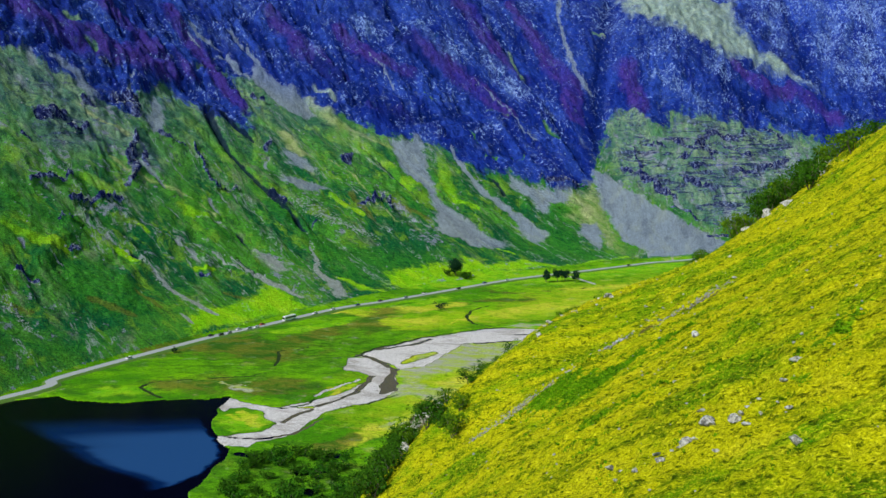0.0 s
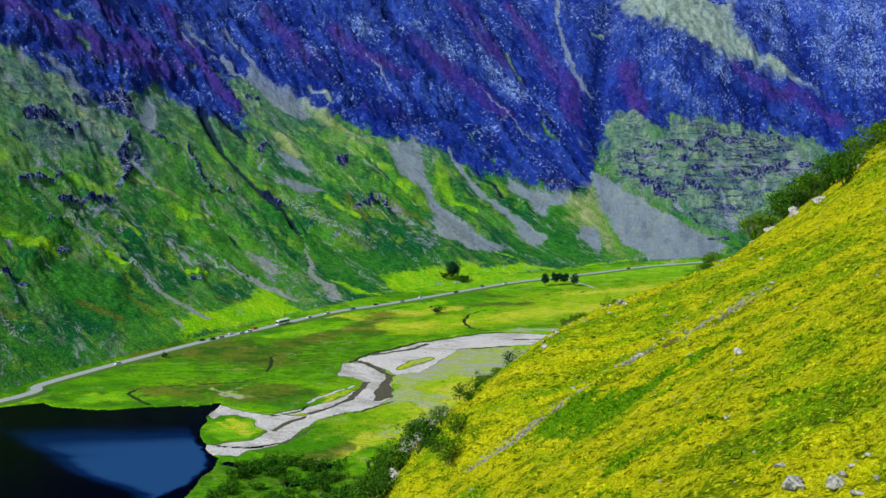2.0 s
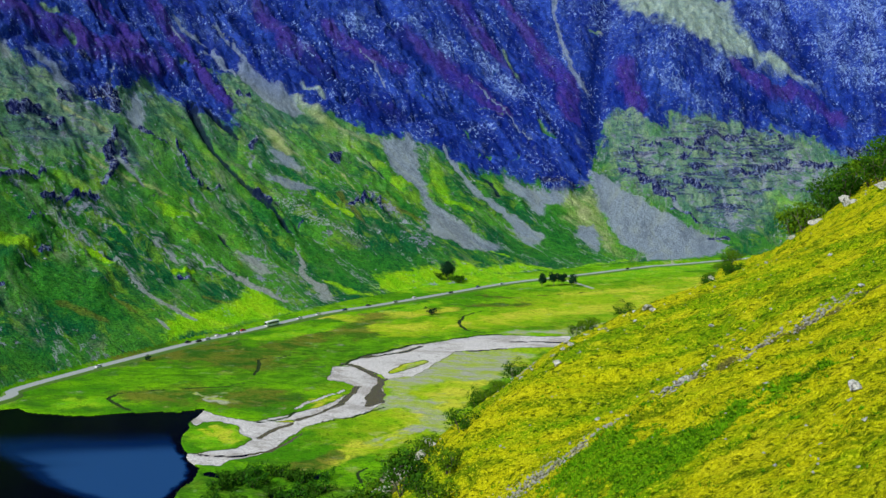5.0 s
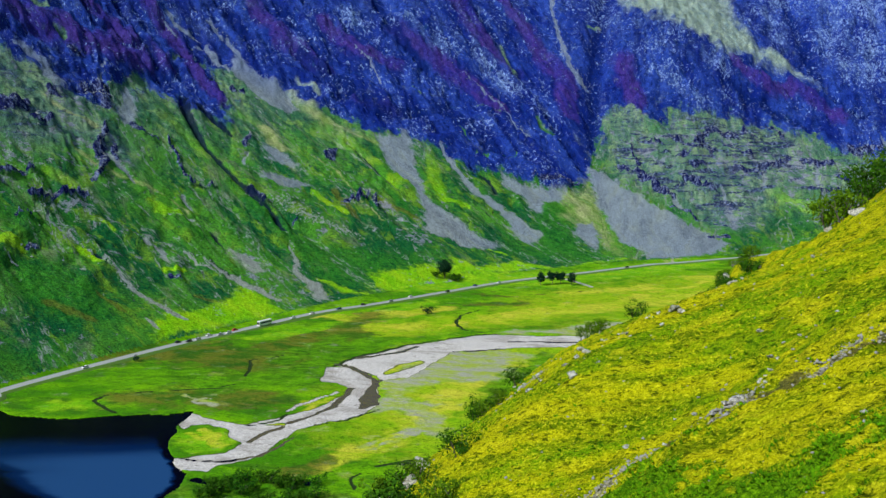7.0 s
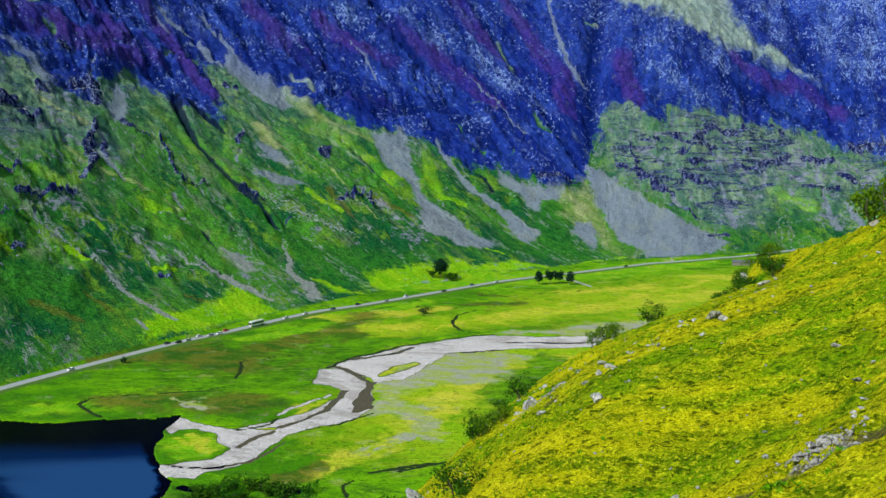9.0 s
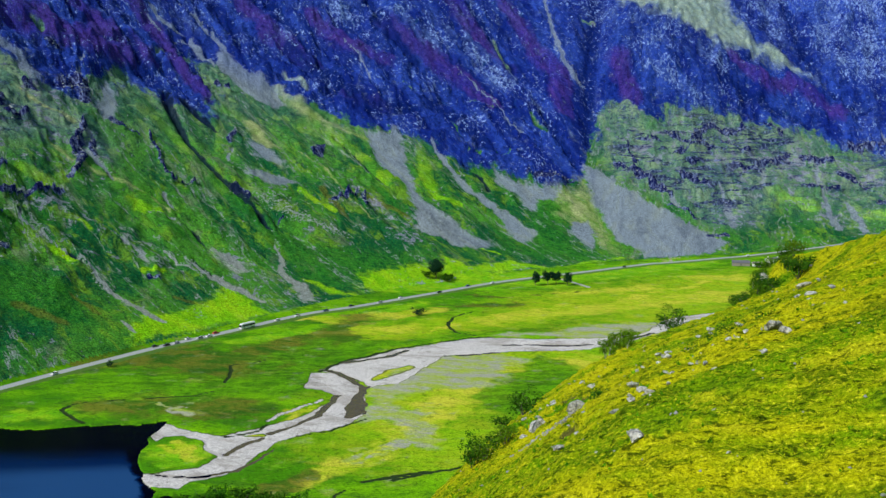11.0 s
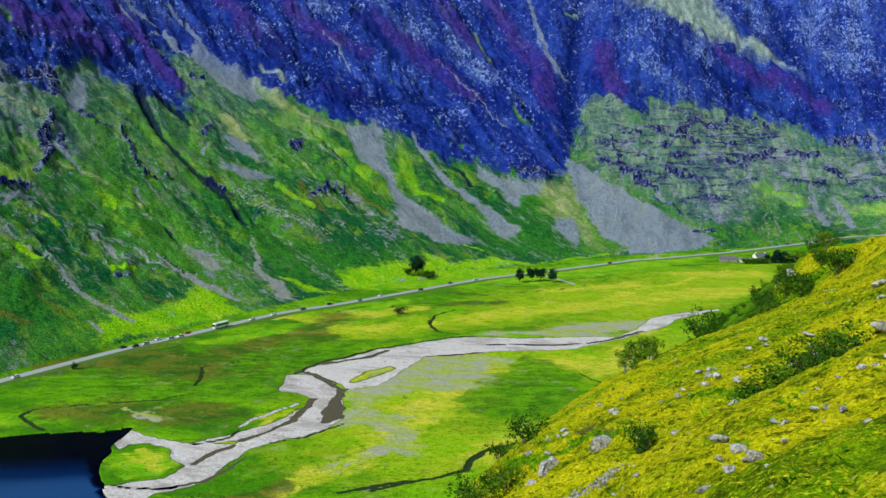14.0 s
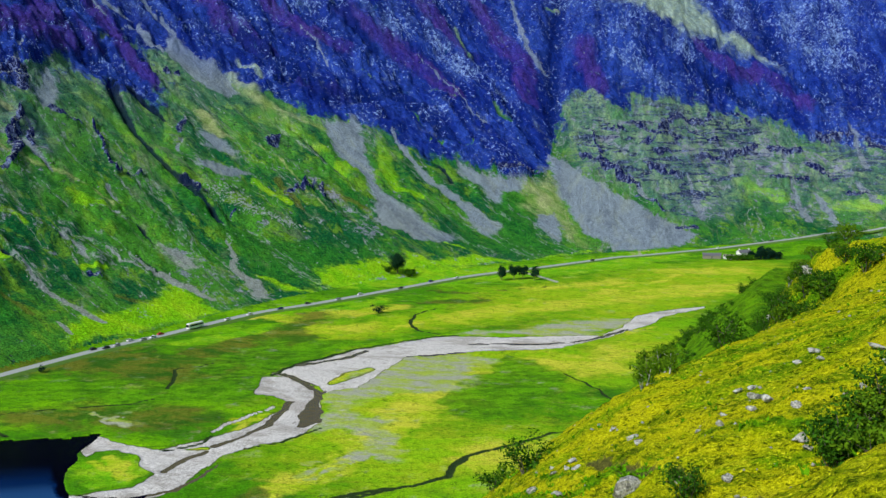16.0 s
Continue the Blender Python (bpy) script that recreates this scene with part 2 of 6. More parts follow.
def meadow_material():
    n = Nodes("valley_meadow_and_river_gravel", 0.95, 0.03)
    bed, shingle, dry, bog = n.masks("cover_a")
    lush, bright, brook, track = n.masks("cover_b")
    sward = n.masks("cover_c")[0]
    patch, spot, fine = n.noise(0.017, 6, 0.65, (0.6, 1, 1), warp=0.8), n.noise(0.075, 6, 0.70, (0.55, 1, 1), 20, warp=0.5), n.noise(0.9, 4, 0.75)
    clump = n.noise(0.33, 5, 0.75)
    wob = n.sum(n.sum(n.noise(0.07, 6, 0.72), "SUBTRACT", 0.5), "MULTIPLY", 1.3)
    turf = n.mix(n.band(patch, 0.42, 0.58), (0.050, 0.200, 0.003), (0.140, 0.360, 0.003))
    turf = n.mix(n.sum(n.band(spot, 0.50, 0.62), "MULTIPLY", 0.7), turf, (0.030, 0.110, 0.008))
    turf = n.mix(n.sum(n.band(n.sum(sward, "ADD", wob), 0.1, 0.8), "MULTIPLY", 0.85), turf, n.mix(n.band(spot, 0.38, 0.62), (0.210, 0.390, 0.006), (0.330, 0.430, 0.012)))
    turf = n.mix(n.sum(n.band(n.sum(bright, "ADD", wob), 0.3, 0.7), "MULTIPLY", 0.8), turf, n.mix(n.band(spot, 0.4, 0.6), (0.11, 0.37, 0.006), (0.26, 0.47, 0.010)))
    turf = n.mix(n.sum(n.band(n.sum(dry, "ADD", wob), 0.15, 0.65), "MULTIPLY", 0.9), turf, n.mix(n.band(spot, 0.38, 0.62), (0.30, 0.43, 0.010), (0.48, 0.48, 0.040)))
    turf = n.mix(n.sum(n.band(n.sum(bog, "ADD", wob), 0.3, 0.7), "MULTIPLY", 0.85), turf, n.mix(n.band(spot, 0.42, 0.58), (0.022, 0.075, 0.008), (0.120, 0.120, 0.016)))
    turf = n.mix(n.sum(n.band(n.sum(lush, "ADD", wob), 0.3, 0.7), "MULTIPLY", 0.80), turf, n.mix(n.band(n.noise(0.16, 6, 0.75, (0.5, 1, 1)), 0.42, 0.60), (0.095, 0.290, 0.004), (0.030, 0.120, 0.004)))
    turf = n.mix(n.sum(n.band(clump, 0.54, 0.66), "MULTIPLY", 0.6), turf, (0.018, 0.070, 0.004))
    turf = n.mix(n.sum(n.band(n.noise(1.3, 4, 0.75, (0.5, 1, 1)), 0.52, 0.70), "MULTIPLY", 0.5), turf, (0.022, 0.085, 0.004))
    turf = n.mix(n.sum(n.band(n.noise(0.55, 5, 0.78, (0.6, 1, 1)), 0.55, 0.63), "MULTIPLY", 0.55), turf, (0.020, 0.075, 0.003))
    grit = n.mix(n.band(fine, 0.35, 0.65), (0.40, 0.39, 0.375), (0.56, 0.55, 0.53))
    grit = n.mix(n.sum(n.band(n.noise(0.07, 6, 0.70, (0.4, 1, 1), 20), 0.50, 0.62), "MULTIPLY", 0.6), grit, (0.24, 0.225, 0.20))
    grit = n.mix(n.sum(n.band(n.noise(0.022, 6, 0.7, (0.5, 1, 1), 20, warp=0.6), 0.52, 0.60), "MULTIPLY", 0.55), grit, (0.27, 0.25, 0.22))
    grit = n.mix(n.sum(n.band(n.noise(0.16, 6, 0.75), 0.58, 0.66), "MULTIPLY", 0.6), grit, (0.12, 0.11, 0.09))
    rim = n.sum(n.band(bed, 0.06, 0.30), "MULTIPLY", n.sum(1.0, "SUBTRACT", n.band(bed, 0.40, 0.62)))
    old = n.mix(n.band(n.noise(0.10, 6, 0.72, (0.5, 1, 1), 20), 0.42, 0.58), (0.27, 0.36, 0.05), (0.29, 0.31, 0.24))
    color = n.mix(n.band(n.sum(shingle, "ADD", n.sum(wob, "MULTIPLY", 1.6)), 0.12, 0.65), turf, old)
    color = n.mix(n.sum(n.band(n.sum(rim, "ADD", wob), 0.4, 0.8), "MULTIPLY", 0.7), color, (0.060, 0.055, 0.022))
    color = n.mix(n.band(n.sum(bed, "ADD", n.sum(wob, "MULTIPLY", 0.45)), 0.40, 0.52), color, grit)
    color = n.mix(n.band(n.sum(brook, "ADD", n.sum(wob, "MULTIPLY", 0.35)), 0.28, 0.52), color, (0.020, 0.040, 0.012))
    color = n.mix(n.band(track, 0.4, 0.6), color, (0.32, 0.33, 0.28))
    color = n.mix(1.0, color, n.mix(n.band(n.noise(1.5, 4, 0.8), 0.36, 0.64), (0.68, 0.68, 0.66), (1.26, 1.26, 1.26)), "MULTIPLY")
    n.bump(n.sum(clump, "ADD", spot), 1.2, 0.6)
    return n.done(color)


def hillside_material():
    n = Nodes("rough_hill_grass", 0.95, 0.02)
    stones, earth, bracken, moss = n.masks("cover_a")
    flank = n.masks("cover_b")[0]
    patch, spot = n.noise(0.10, 5, 0.62, (0.14, 1, 1), 30, warp=0.5), n.noise(0.30, 6, 0.70, (0.4, 1, 1), 30)
    fine, tuft = n.noise(4.5, 5, 0.75, (0.7, 1, 1), 30), n.noise(2.1, 5, 0.72, (0.55, 1, 1), 30)
    grass = n.mix(n.band(patch, 0.38, 0.54), (0.130, 0.275, 0.002), (0.440, 0.440, 0.004))
    grass = n.mix(n.sum(n.band(spot, 0.50, 0.64), "MULTIPLY", 0.45), grass, (0.125, 0.255, 0.002))
    shelf = n.noise(0.42, 5, 0.70, (0.07, 1, 1), 30, warp=0.4)
    grass = n.mix(n.sum(n.band(shelf, 0.52, 0.61), "MULTIPLY", 0.80), grass, (0.065, 0.140, 0.002))
    grass = n.mix(n.sum(n.band(shelf, 0.46, 0.36), "MULTIPLY", 0.60), grass, (0.54, 0.51, 0.012))
    grass = n.mix(n.sum(n.band(fine, 0.50, 0.64), "MULTIPLY", 0.8), grass, (0.68, 0.67, 0.018))
    # dark flecks in three sizes: tussock shadows put into the colour
    grass = n.mix(n.sum(n.band(tuft, 0.55, 0.60), "MULTIPLY", 0.80), grass, (0.022, 0.050, 0.002))
    grass = n.mix(n.sum(n.band(n.noise(1.1, 5, 0.75, (0.35, 1, 1), 30), 0.60, 0.65), "MULTIPLY", 0.85), grass, (0.024, 0.055, 0.002))
    grass = n.mix(n.sum(n.band(n.noise(7.0, 3, 0.7, (0.6, 1, 1), 30), 0.56, 0.64), "MULTIPLY", 0.7), grass, (0.050, 0.100, 0.002))
    wob = n.sum(n.sum(n.noise(0.7, 6, 0.75), "SUBTRACT", 0.5), "MULTIPLY", 2.2)
    grass = n.mix(n.sum(n.band(n.sum(bracken, "ADD", wob), 0.45, 0.85), "MULTIPLY", 0.9), grass, n.mix(n.band(fine, 0.4, 0.6), n.mix(n.band(tuft, 0.42, 0.58), (0.060, 0.190, 0.003), (0.010, 0.062, 0.002)), (0.130, 0.320, 0.004)))
    grass = n.mix(n.sum(n.band(n.sum(moss, "ADD", wob), 0.25, 0.75), "MULTIPLY", 0.75), grass, n.mix(n.band(tuft, 0.42, 0.58), (0.190, 0.330, 0.003), (0.040, 0.120, 0.003)))
    grass = n.mix(n.sum(n.band(n.sum(earth, "ADD", wob), 0.35, 0.70), "MULTIPLY", 0.85), grass, n.mix(fine, (0.030, 0.032, 0.012), (0.125, 0.110, 0.045)))
    grass = n.mix(n.sum(n.band(n.sum(flank, "ADD", n.sum(wob, "MULTIPLY", 0.4)), 0.15, 0.6), "MULTIPLY", 0.92), grass, n.mix(n.band(n.noise(0.16, 6, 0.75), 0.42, 0.60), (0.085, 0.240, 0.004), (0.018, 0.085, 0.004)))
    grit = n.mix(n.band(fine, 0.38, 0.62), (0.050, 0.050, 0.035), (0.34, 0.33, 0.28))
    broken = n.sum(n.sum(n.noise(1.7, 5, 0.75), "SUBTRACT", 0.5), "MULTIPLY", 3.4)
    color = n.mix(n.sum(n.band(n.sum(stones, "ADD", broken), 0.60, 0.85), "MULTIPLY", 0.92), grass, grit)
    color = n.mix(1.0, color, n.mix(n.band(n.noise(5.5, 4, 0.8), 0.36, 0.64), (0.60, 0.64, 0.60), (1.36, 1.34, 1.30)), "MULTIPLY")
    n.bump(n.sum(n.sum(1.0, "SUBTRACT", tuft), "ADD", n.sum(fine, "MULTIPLY", 0.5)), 0.45, 1.0)
    return n.done(color)


def water_material(name, color, ripple, strength, rough=0.03):
    n = Nodes(name, rough, 0.5)
    n.bsdf.inputs["IOR"].default_value = 1.333
    wave = n.sum(n.noise(ripple, 3, 0.6), "ADD", n.sum(n.noise(ripple * 0.22, 3, 0.6), "MULTIPLY", 1.5))
    n.bump(wave, 0.25, strength)
    return n.done(color)


def loch_material():
    """Black water, and a rougher blue reach off the eastern shore: reflected mountain and sky put into the colour."""
    n = Nodes("loch_water_painted_reflections", 0.04, 0.03)
    n.bsdf.inputs["IOR"].default_value = 1.333
    s = n.tree.nodes.new("ShaderNodeSeparateXYZ")
    n.tree.links.new(n.pos, s.inputs[0])
    x, y = s.outputs[0], s.outputs[1]
    sway = n.sum(n.sum(n.noise(0.02, 5, 0.6, (0.4, 1.6, 1)), "SUBTRACT", 0.5), "MULTIPLY", 50.0)
    frill = n.sum(n.sum(n.noise(0.22, 4, 0.7), "SUBTRACT", 0.5), "MULTIPLY", 7.0)
    shore = n.tree.nodes.new("ShaderNodeValToRGB")            # how far east the painted sky reflection goes, by the northing
    ramp_of = shore.color_ramp.elements
    stops = [(380, -125), (392, -110), (405, -102), (424, -99), (437, -101), (462, -112), (478, -119), (495, -122)]
    while len(ramp_of) < len(stops):
        ramp_of.new(0.5)
    for e, (north, east) in zip(ramp_of, stops):
        e.position, e.color = (north - 370) / 130.0, ((east + 140) / 60.0,) * 3 + (1,)
    n.put(shore.inputs[0], n.sum(n.sum(y, "SUBTRACT", 370.0), "DIVIDE", 130.0))
    edge = n.sum(n.sum(shore.outputs[0], "MULTIPLY", 60.0), "SUBTRACT", 140.0)
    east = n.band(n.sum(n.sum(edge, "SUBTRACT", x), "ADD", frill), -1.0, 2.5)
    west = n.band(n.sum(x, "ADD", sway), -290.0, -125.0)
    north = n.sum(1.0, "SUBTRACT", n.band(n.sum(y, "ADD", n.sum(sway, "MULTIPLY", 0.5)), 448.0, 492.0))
    southwest_cut = n.band(n.sum(n.sum(n.sum(x, "ADD", 160.0), "MULTIPLY", 0.9), "ADD", n.sum(n.sum(y, "SUBTRACT", 428.0), "ADD", n.sum(sway, "MULTIPLY", 0.5))), -6.0, 12.0)
    sky_patch = n.sum(n.sum(east, "MULTIPLY", west), "MULTIPLY", n.sum(north, "MULTIPLY", southwest_cut))
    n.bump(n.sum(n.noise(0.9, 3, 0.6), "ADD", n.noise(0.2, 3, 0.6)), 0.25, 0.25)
    # black for the mirrored slope, blue for the mirrored sky, both as base colour
    blue = n.mix(n.band(sky_patch, 0.0, 0.55), (0.0003, 0.0005, 0.0014), (0.0007, 0.011, 0.052))
    return n.done(n.mix(n.band(sky_patch, 0.55, 1.0), blue, (0.011, 0.049, 0.142)), n.sum(n.sum(sky_patch, "MULTIPLY", 0.16), "ADD", 0.03))


def leaf_material(name, dark, light):
    n = Nodes(name, 0.85, 0.04)
    tone = n.mix(n.island(), dark, light)
    n.bsdf.inputs["Subsurface Weight"].default_value = 0.0
    return n.done(n.mix(n.sum(n.rand(), "MULTIPLY", 0.35), tone, light))


def rock_material():
    n = Nodes("lichened_grey_rock", 0.85, 0.25)
    fine, spot = n.noise(6.0, 6, 0.7), n.noise(1.3, 5, 0.65)
    color = n.mix(n.band(fine, 0.32, 0.66), (0.20, 0.20, 0.18), (0.74, 0.73, 0.66))
    color = n.mix(n.sum(n.band(n.noise(2.2, 6, 0.75, (1, 1, 0.35)), 0.52, 0.60), "MULTIPLY", 0.75), color, (0.035, 0.037, 0.030))
    color = n.mix(n.sum(n.band(spot, 0.52, 0.66), "MULTIPLY", 0.7), color, (0.16, 0.17, 0.11))
    n.bump(n.sum(fine, "ADD", spot), 0.25, 1.0)
    return n.done(color)


def tarmac_material():
    n = Nodes("worn_grey_tarmac", 0.8, 0.3)
    return n.done(n.mix(n.noise(0.8, 5, 0.7), (0.21, 0.23, 0.23), (0.34, 0.37, 0.36)))


MOUNTAIN_COVER, MEADOW, HILL_GRASS = mountain_material(), meadow_material(), hillside_material()
LOCH_WATER = loch_material()
RIVER_WATER = water_material("brown_shallow_river_water", (0.085, 0.072, 0.028), 0.8, 0.3, 0.25)
ROCK, TARMAC = rock_material(), tarmac_material()


# ---- the lie of the land ----
# broad relief, heights in metres on coarse lattices (rows run east, columns north)
MOUNTAIN = [[244, 319, 383, 443, 505, 572, 669, 783, 903],
    [139, 221, 281, 343, 408, 470, 584, 709, 834],
    [32, 124, 172, 240, 309, 360, 507, 643, 768],
    [-64, 9, 29, 86, 144, 251, 447, 587, 703],
    [-82, -22, -11, 32, 109, 219, 445, 534, 627],
    [-92, -58, -53, -9, 25, 157, 279, 407, 524],
    [-91, -61, -38, -15, 8, 146, 369, 396, 470],
    [-84, -56, -32, -16, -4, 59, 236, 289, 423],
    [-75, -45, -16, 13, 30, 69, 197, 362, 491],
    [-67, -38, -9, 18, 42, 91, 220, 405, 554],
    [-60, -32, -4, 25, 61, 128, 258, 433, 597]]
HILL = [[25.3, 22.2, 17.8, 11.2, 2.7, -5.9, -12.7, -17.3, -22.4, -31.9, -47.6],
    [46.8, 44.8, 41.4, 34.9, 24.7, 13.3, 3.4, -3.6, -11.2, -24.5, -46.1],
    [67.3, 67.2, 65.8, 60.7, 48.7, 34.7, 21.1, 11.9, 0.6, -19.1, -49.5],
    [86.1, 88.3, 90.5, 89.8, 76.3, 62.6, 45.6, 35.4, 19.1, -12.3, -57.7],
    [102.8, 106.7, 112.4, 121.0, 105.7, 106.0, 90.9, 73.8, 48.3, 0.1, -68.7],
    [118.2, 121.9, 127.0, 140.5, 120.0, 125.0, 113.4, 102.6, 75.7, 16.5, -83.4],
    [134.9, 139.2, 144.7, 154.1, 138.1, 132.5, 119.5, 113.5, 87.0, 42.9, -96.5],
    [152.8, 157.3, 161.9, 165.0, 156.0, 152.3, 143.3, 115.9, 109.4, 103.9, -78.9],
    [170.9, 175.3, 179.3, 181.1, 178.0, 175.9, 168.3, 151.4, 163.4, 152.2, -14.8]]


def spline_weights(u, n):
    i = np.clip(np.floor(u).astype(int), 1, n - 3)
    t = u - i
    return i, ((1 - t) ** 3 / 6, (3 * t ** 3 - 6 * t ** 2 + 4) / 6, (-3 * t ** 3 + 3 * t ** 2 + 3 * t + 1) / 6, t ** 3 / 6)


def lattice(x, y, net, x0, y0, sx, sy):
    """A smooth surface over a coarse lattice of heights."""
    net = np.array(net, float)
    nx, ny = net.shape
    i, wi = spline_weights(np.clip((x - x0) / sx, 1, nx - 2 - 1e-9), nx)
    j, wj = spline_weights(np.clip((y - y0) / sy, 1, ny - 2 - 1e-9), ny)
    z = np.zeros_like(x)
    for a in range(4):
        for b in range(4):
            z += wi[a] * wj[b] * net[i + a - 1, j + b - 1]
    return z


def grain(x, y, seed=0):
    """Gradient noise, about -1 to 1, one cell a unit."""
    xi, yi = np.floor(x).astype(np.int64), np.floor(y).astype(np.int64)
    fx, fy = x - xi, y - yi
    ux, uy = fx * fx * fx * (fx * (fx * 6 - 15) + 10), fy * fy * fy * (fy * (fy * 6 - 15) + 10)

    def corner(a, b):
        h = ((xi + a) * 374761393 + (yi + b) * 668265263 + seed * 1442695041) & 0x7FFFFFFF
        h = ((h ^ (h >> 13)) * 1274126177) & 0x7FFFFFFF
        ang = (h ^ (h >> 16)) % 6283 / 1000.0
        return np.cos(ang) * (fx - a) + np.sin(ang) * (fy - b)
    lo = corner(0, 0) * (1 - ux) + corner(1, 0) * ux
    hi = corner(0, 1) * (1 - ux) + corner(1, 1) * ux
    return (lo * (1 - uy) + hi * uy) * 1.5


def fbm(x, y, octaves=4, seed=0, gain=0.5):
    z, a = np.zeros_like(x), 1.0
    for k in range(octaves):
        z += a * grain(x * 2.03 ** k + 17.3 * k, y * 2.03 ** k - 9.1 * k, seed + k)
        a *= gain
    return z


def ridged(x, y, octaves=4, seed=0):
    z, a = np.zeros_like(x), 1.0
    for k in range(octaves):
        z += a * (1 - 2 * np.abs(grain(x * 2.1 ** k + 5.7 * k, y * 2.1 ** k + 3.3 * k, seed + k)))
        a *= 0.5
    return z


def smax(a, b, k):
    h = np.clip(0.5 + 0.5 * (a - b) / k, 0, 1)
    return b + (a - b) * h + k * h * (1 - h)


def ramp(v, lo, hi):
    t = np.clip((v - lo) / (hi - lo), 0, 1)
    return t * t * (3 - 2 * t)


# the foot of the mountain on the loch's side
FOOT = [(-420, 300), (-236, 490), (-226, 540), (-211, 582), (-192, 620), (-160, 672), (-134, 706), (-95, 772), (-55, 812)]


def mountain_base(x, y):
    z = lattice(x, y, MOUNTAIN, -780, 420, 180, 180) + 0.55 * np.maximum(y - 1680, 0)
    edge = np.interp(y, [p[1] for p in FOOT], [p[0] for p in FOOT])
    hem = -3 + 0.75 * np.maximum(edge - x, -20)
    return np.where(y < 900, np.minimum(z, hem + 60 * np.clip((y - 740) / 90, 0, 1)), z)


# the foot of the hill's far flank, (y, x)
FLANK = [(289, 40), (420, 75), (516, 98), (575, 116), (630, 143), (680, 173), (786, 240), (900, 330)]


# gentle swells and hollows of the hill: place, height and reach
SWELLS = [(20, 119.5, -2.0, 6), (4, 113, -1.8, 6), (16, 138, 1.1, 8), (5, 125, 1.2, 6), (20, 85, 1.0, 12), (18, 57, -0.8, 9), (22, 178, -1.1, 13), (24, 203, 1.4, 8), (43, 214, 1.4, 9), (20, 152, 1.0, 6), (30, 154, 0.8, 6)]


def hill_base(x, y):
    xc, yc = np.clip(x, -84, 89), np.clip(y, -29, 289)
    z = lattice(x, y, HILL, -110, -70, 25, 40) + 0.55 * (x - xc) * np.clip(1 - (y - 289) / 420, 0, 1) - np.interp(x, (72, 98), (0.9, 0.22)) * np.maximum(y - yc, 0) - 0.25 * np.minimum(y - yc, 0)
    for sx, sy, dz, reach in SWELLS:
        z = z + dz * np.exp(-((x - sx) ** 2 + (y - sy) ** 2) / (2 * reach ** 2))
    out = x - np.interp(y, [p[0] for p in FLANK], [p[1] for p in FLANK])
    side = np.where(out > 0, 0.8 * np.minimum(out, 60), 2.0 * out) - 120 * ramp(y, 640, 840)
    return z + (side - z) * ramp(y, 300, 400)


def floor_base(x, y):
    return 1.2 + 0.5 * grain(x / 60, y / 60, 3) + 0.012 * np.maximum(x - 250, 0)


def land_base(x, y):
    return smax(smax(floor_base(x, y), mountain_base(x, y), 7.0), hill_base(x, y), 3.0)


# ---- covers: drawn as strokes on the plan, each point with its width in metres ----
STROKES = {}


def stroke(kind, *points):
    STROKES.setdefault(kind, []).append(points)


AREAS = {}
BRIM = {"bracken": 3.6, "bed": 1.8, "lush": 14.0, "shingle": 18.0, "scree": 13.0, "pale": 36.0, "hazy_slab": 40.0, "bright": 14.0, "heath": 34.0, "bog": 16.0}        # how wide the soft edge of an area is, in metres


def area(kind, *ring):
    AREAS.setdefault(kind, []).append(ring)


def cover(kind, x, y, soft=0.5):
    """How far each place lies inside the strokes and areas of a kind: 1 within, 0 outside, soft at the edge (in widths)."""
    best = np.zeros_like(x)
    for ring in AREAS.get(kind, ()):
        p, brim = np.array(ring, float), BRIM.get(kind, 2.5)
        k = np.where((x > p[:, 0].min() - brim) & (x < p[:, 0].max() + brim) & (y > p[:, 1].min() - brim) & (y < p[:, 1].max() + brim))[0]
        if not len(k):
            continue
        px, py, gap = x[k], y[k], np.full(len(k), 1e9)
        for a, b in zip(p, np.roll(p, -1, 0)):
            d = b - a
            u = np.clip(((px - a[0]) * d[0] + (py - a[1]) * d[1]) / max(d @ d, 1e-6), 0, 1)
            gap = np.minimum(gap, np.hypot(px - a[0] - u * d[0], py - a[1] - u * d[1]))
        best[k] = np.maximum(best[k], np.clip(0.5 + np.where(inside(px, py, [tuple(q) for q in ring]), gap, -gap) / brim, 0, 1))
    for points in STROKES.get(kind, ()):
        p = np.array(points, float)
        reach = p[:, 2].max()
        k = np.where((x > p[:, 0].min() - reach) & (x < p[:, 0].max() + reach) & (y > p[:, 1].min() - reach) & (y < p[:, 1].max() + reach))[0]
        if not len(k):
            continue
        px, py, top = x[k], y[k], np.zeros(len(k))
        ends = zip(p[:-1], p[1:]) if len(p) > 1 else ((p[0], p[0]),)
        for a, b in ends:
            d = b[:2] - a[:2]
            u = np.clip(((px - a[0]) * d[0] + (py - a[1]) * d[1]) / max(d @ d, 1e-6), 0, 1)
            gap = np.hypot(px - a[0] - u * d[0], py - a[1] - u * d[1])
            half = (a[2] + (b[2] - a[2]) * u) / 2
            top = np.maximum(top, np.clip(0.5 + (half - gap) / (2 * soft * half + 1e-6), 0, 1))
        best[k] = np.maximum(best[k], top)
    return best


def inside(x, y, ring):
    """Even-odd test against a closed ring on the plan."""
    hit = np.zeros(len(x), bool)
    for (ax, ay), (bx, by) in zip(ring, ring[1:] + ring[:1]):
        if ay != by:
            hit ^= ((ay > y) != (by > y)) & (x < (bx - ax) * (y - ay) / (by - ay) + ax)
    return hit


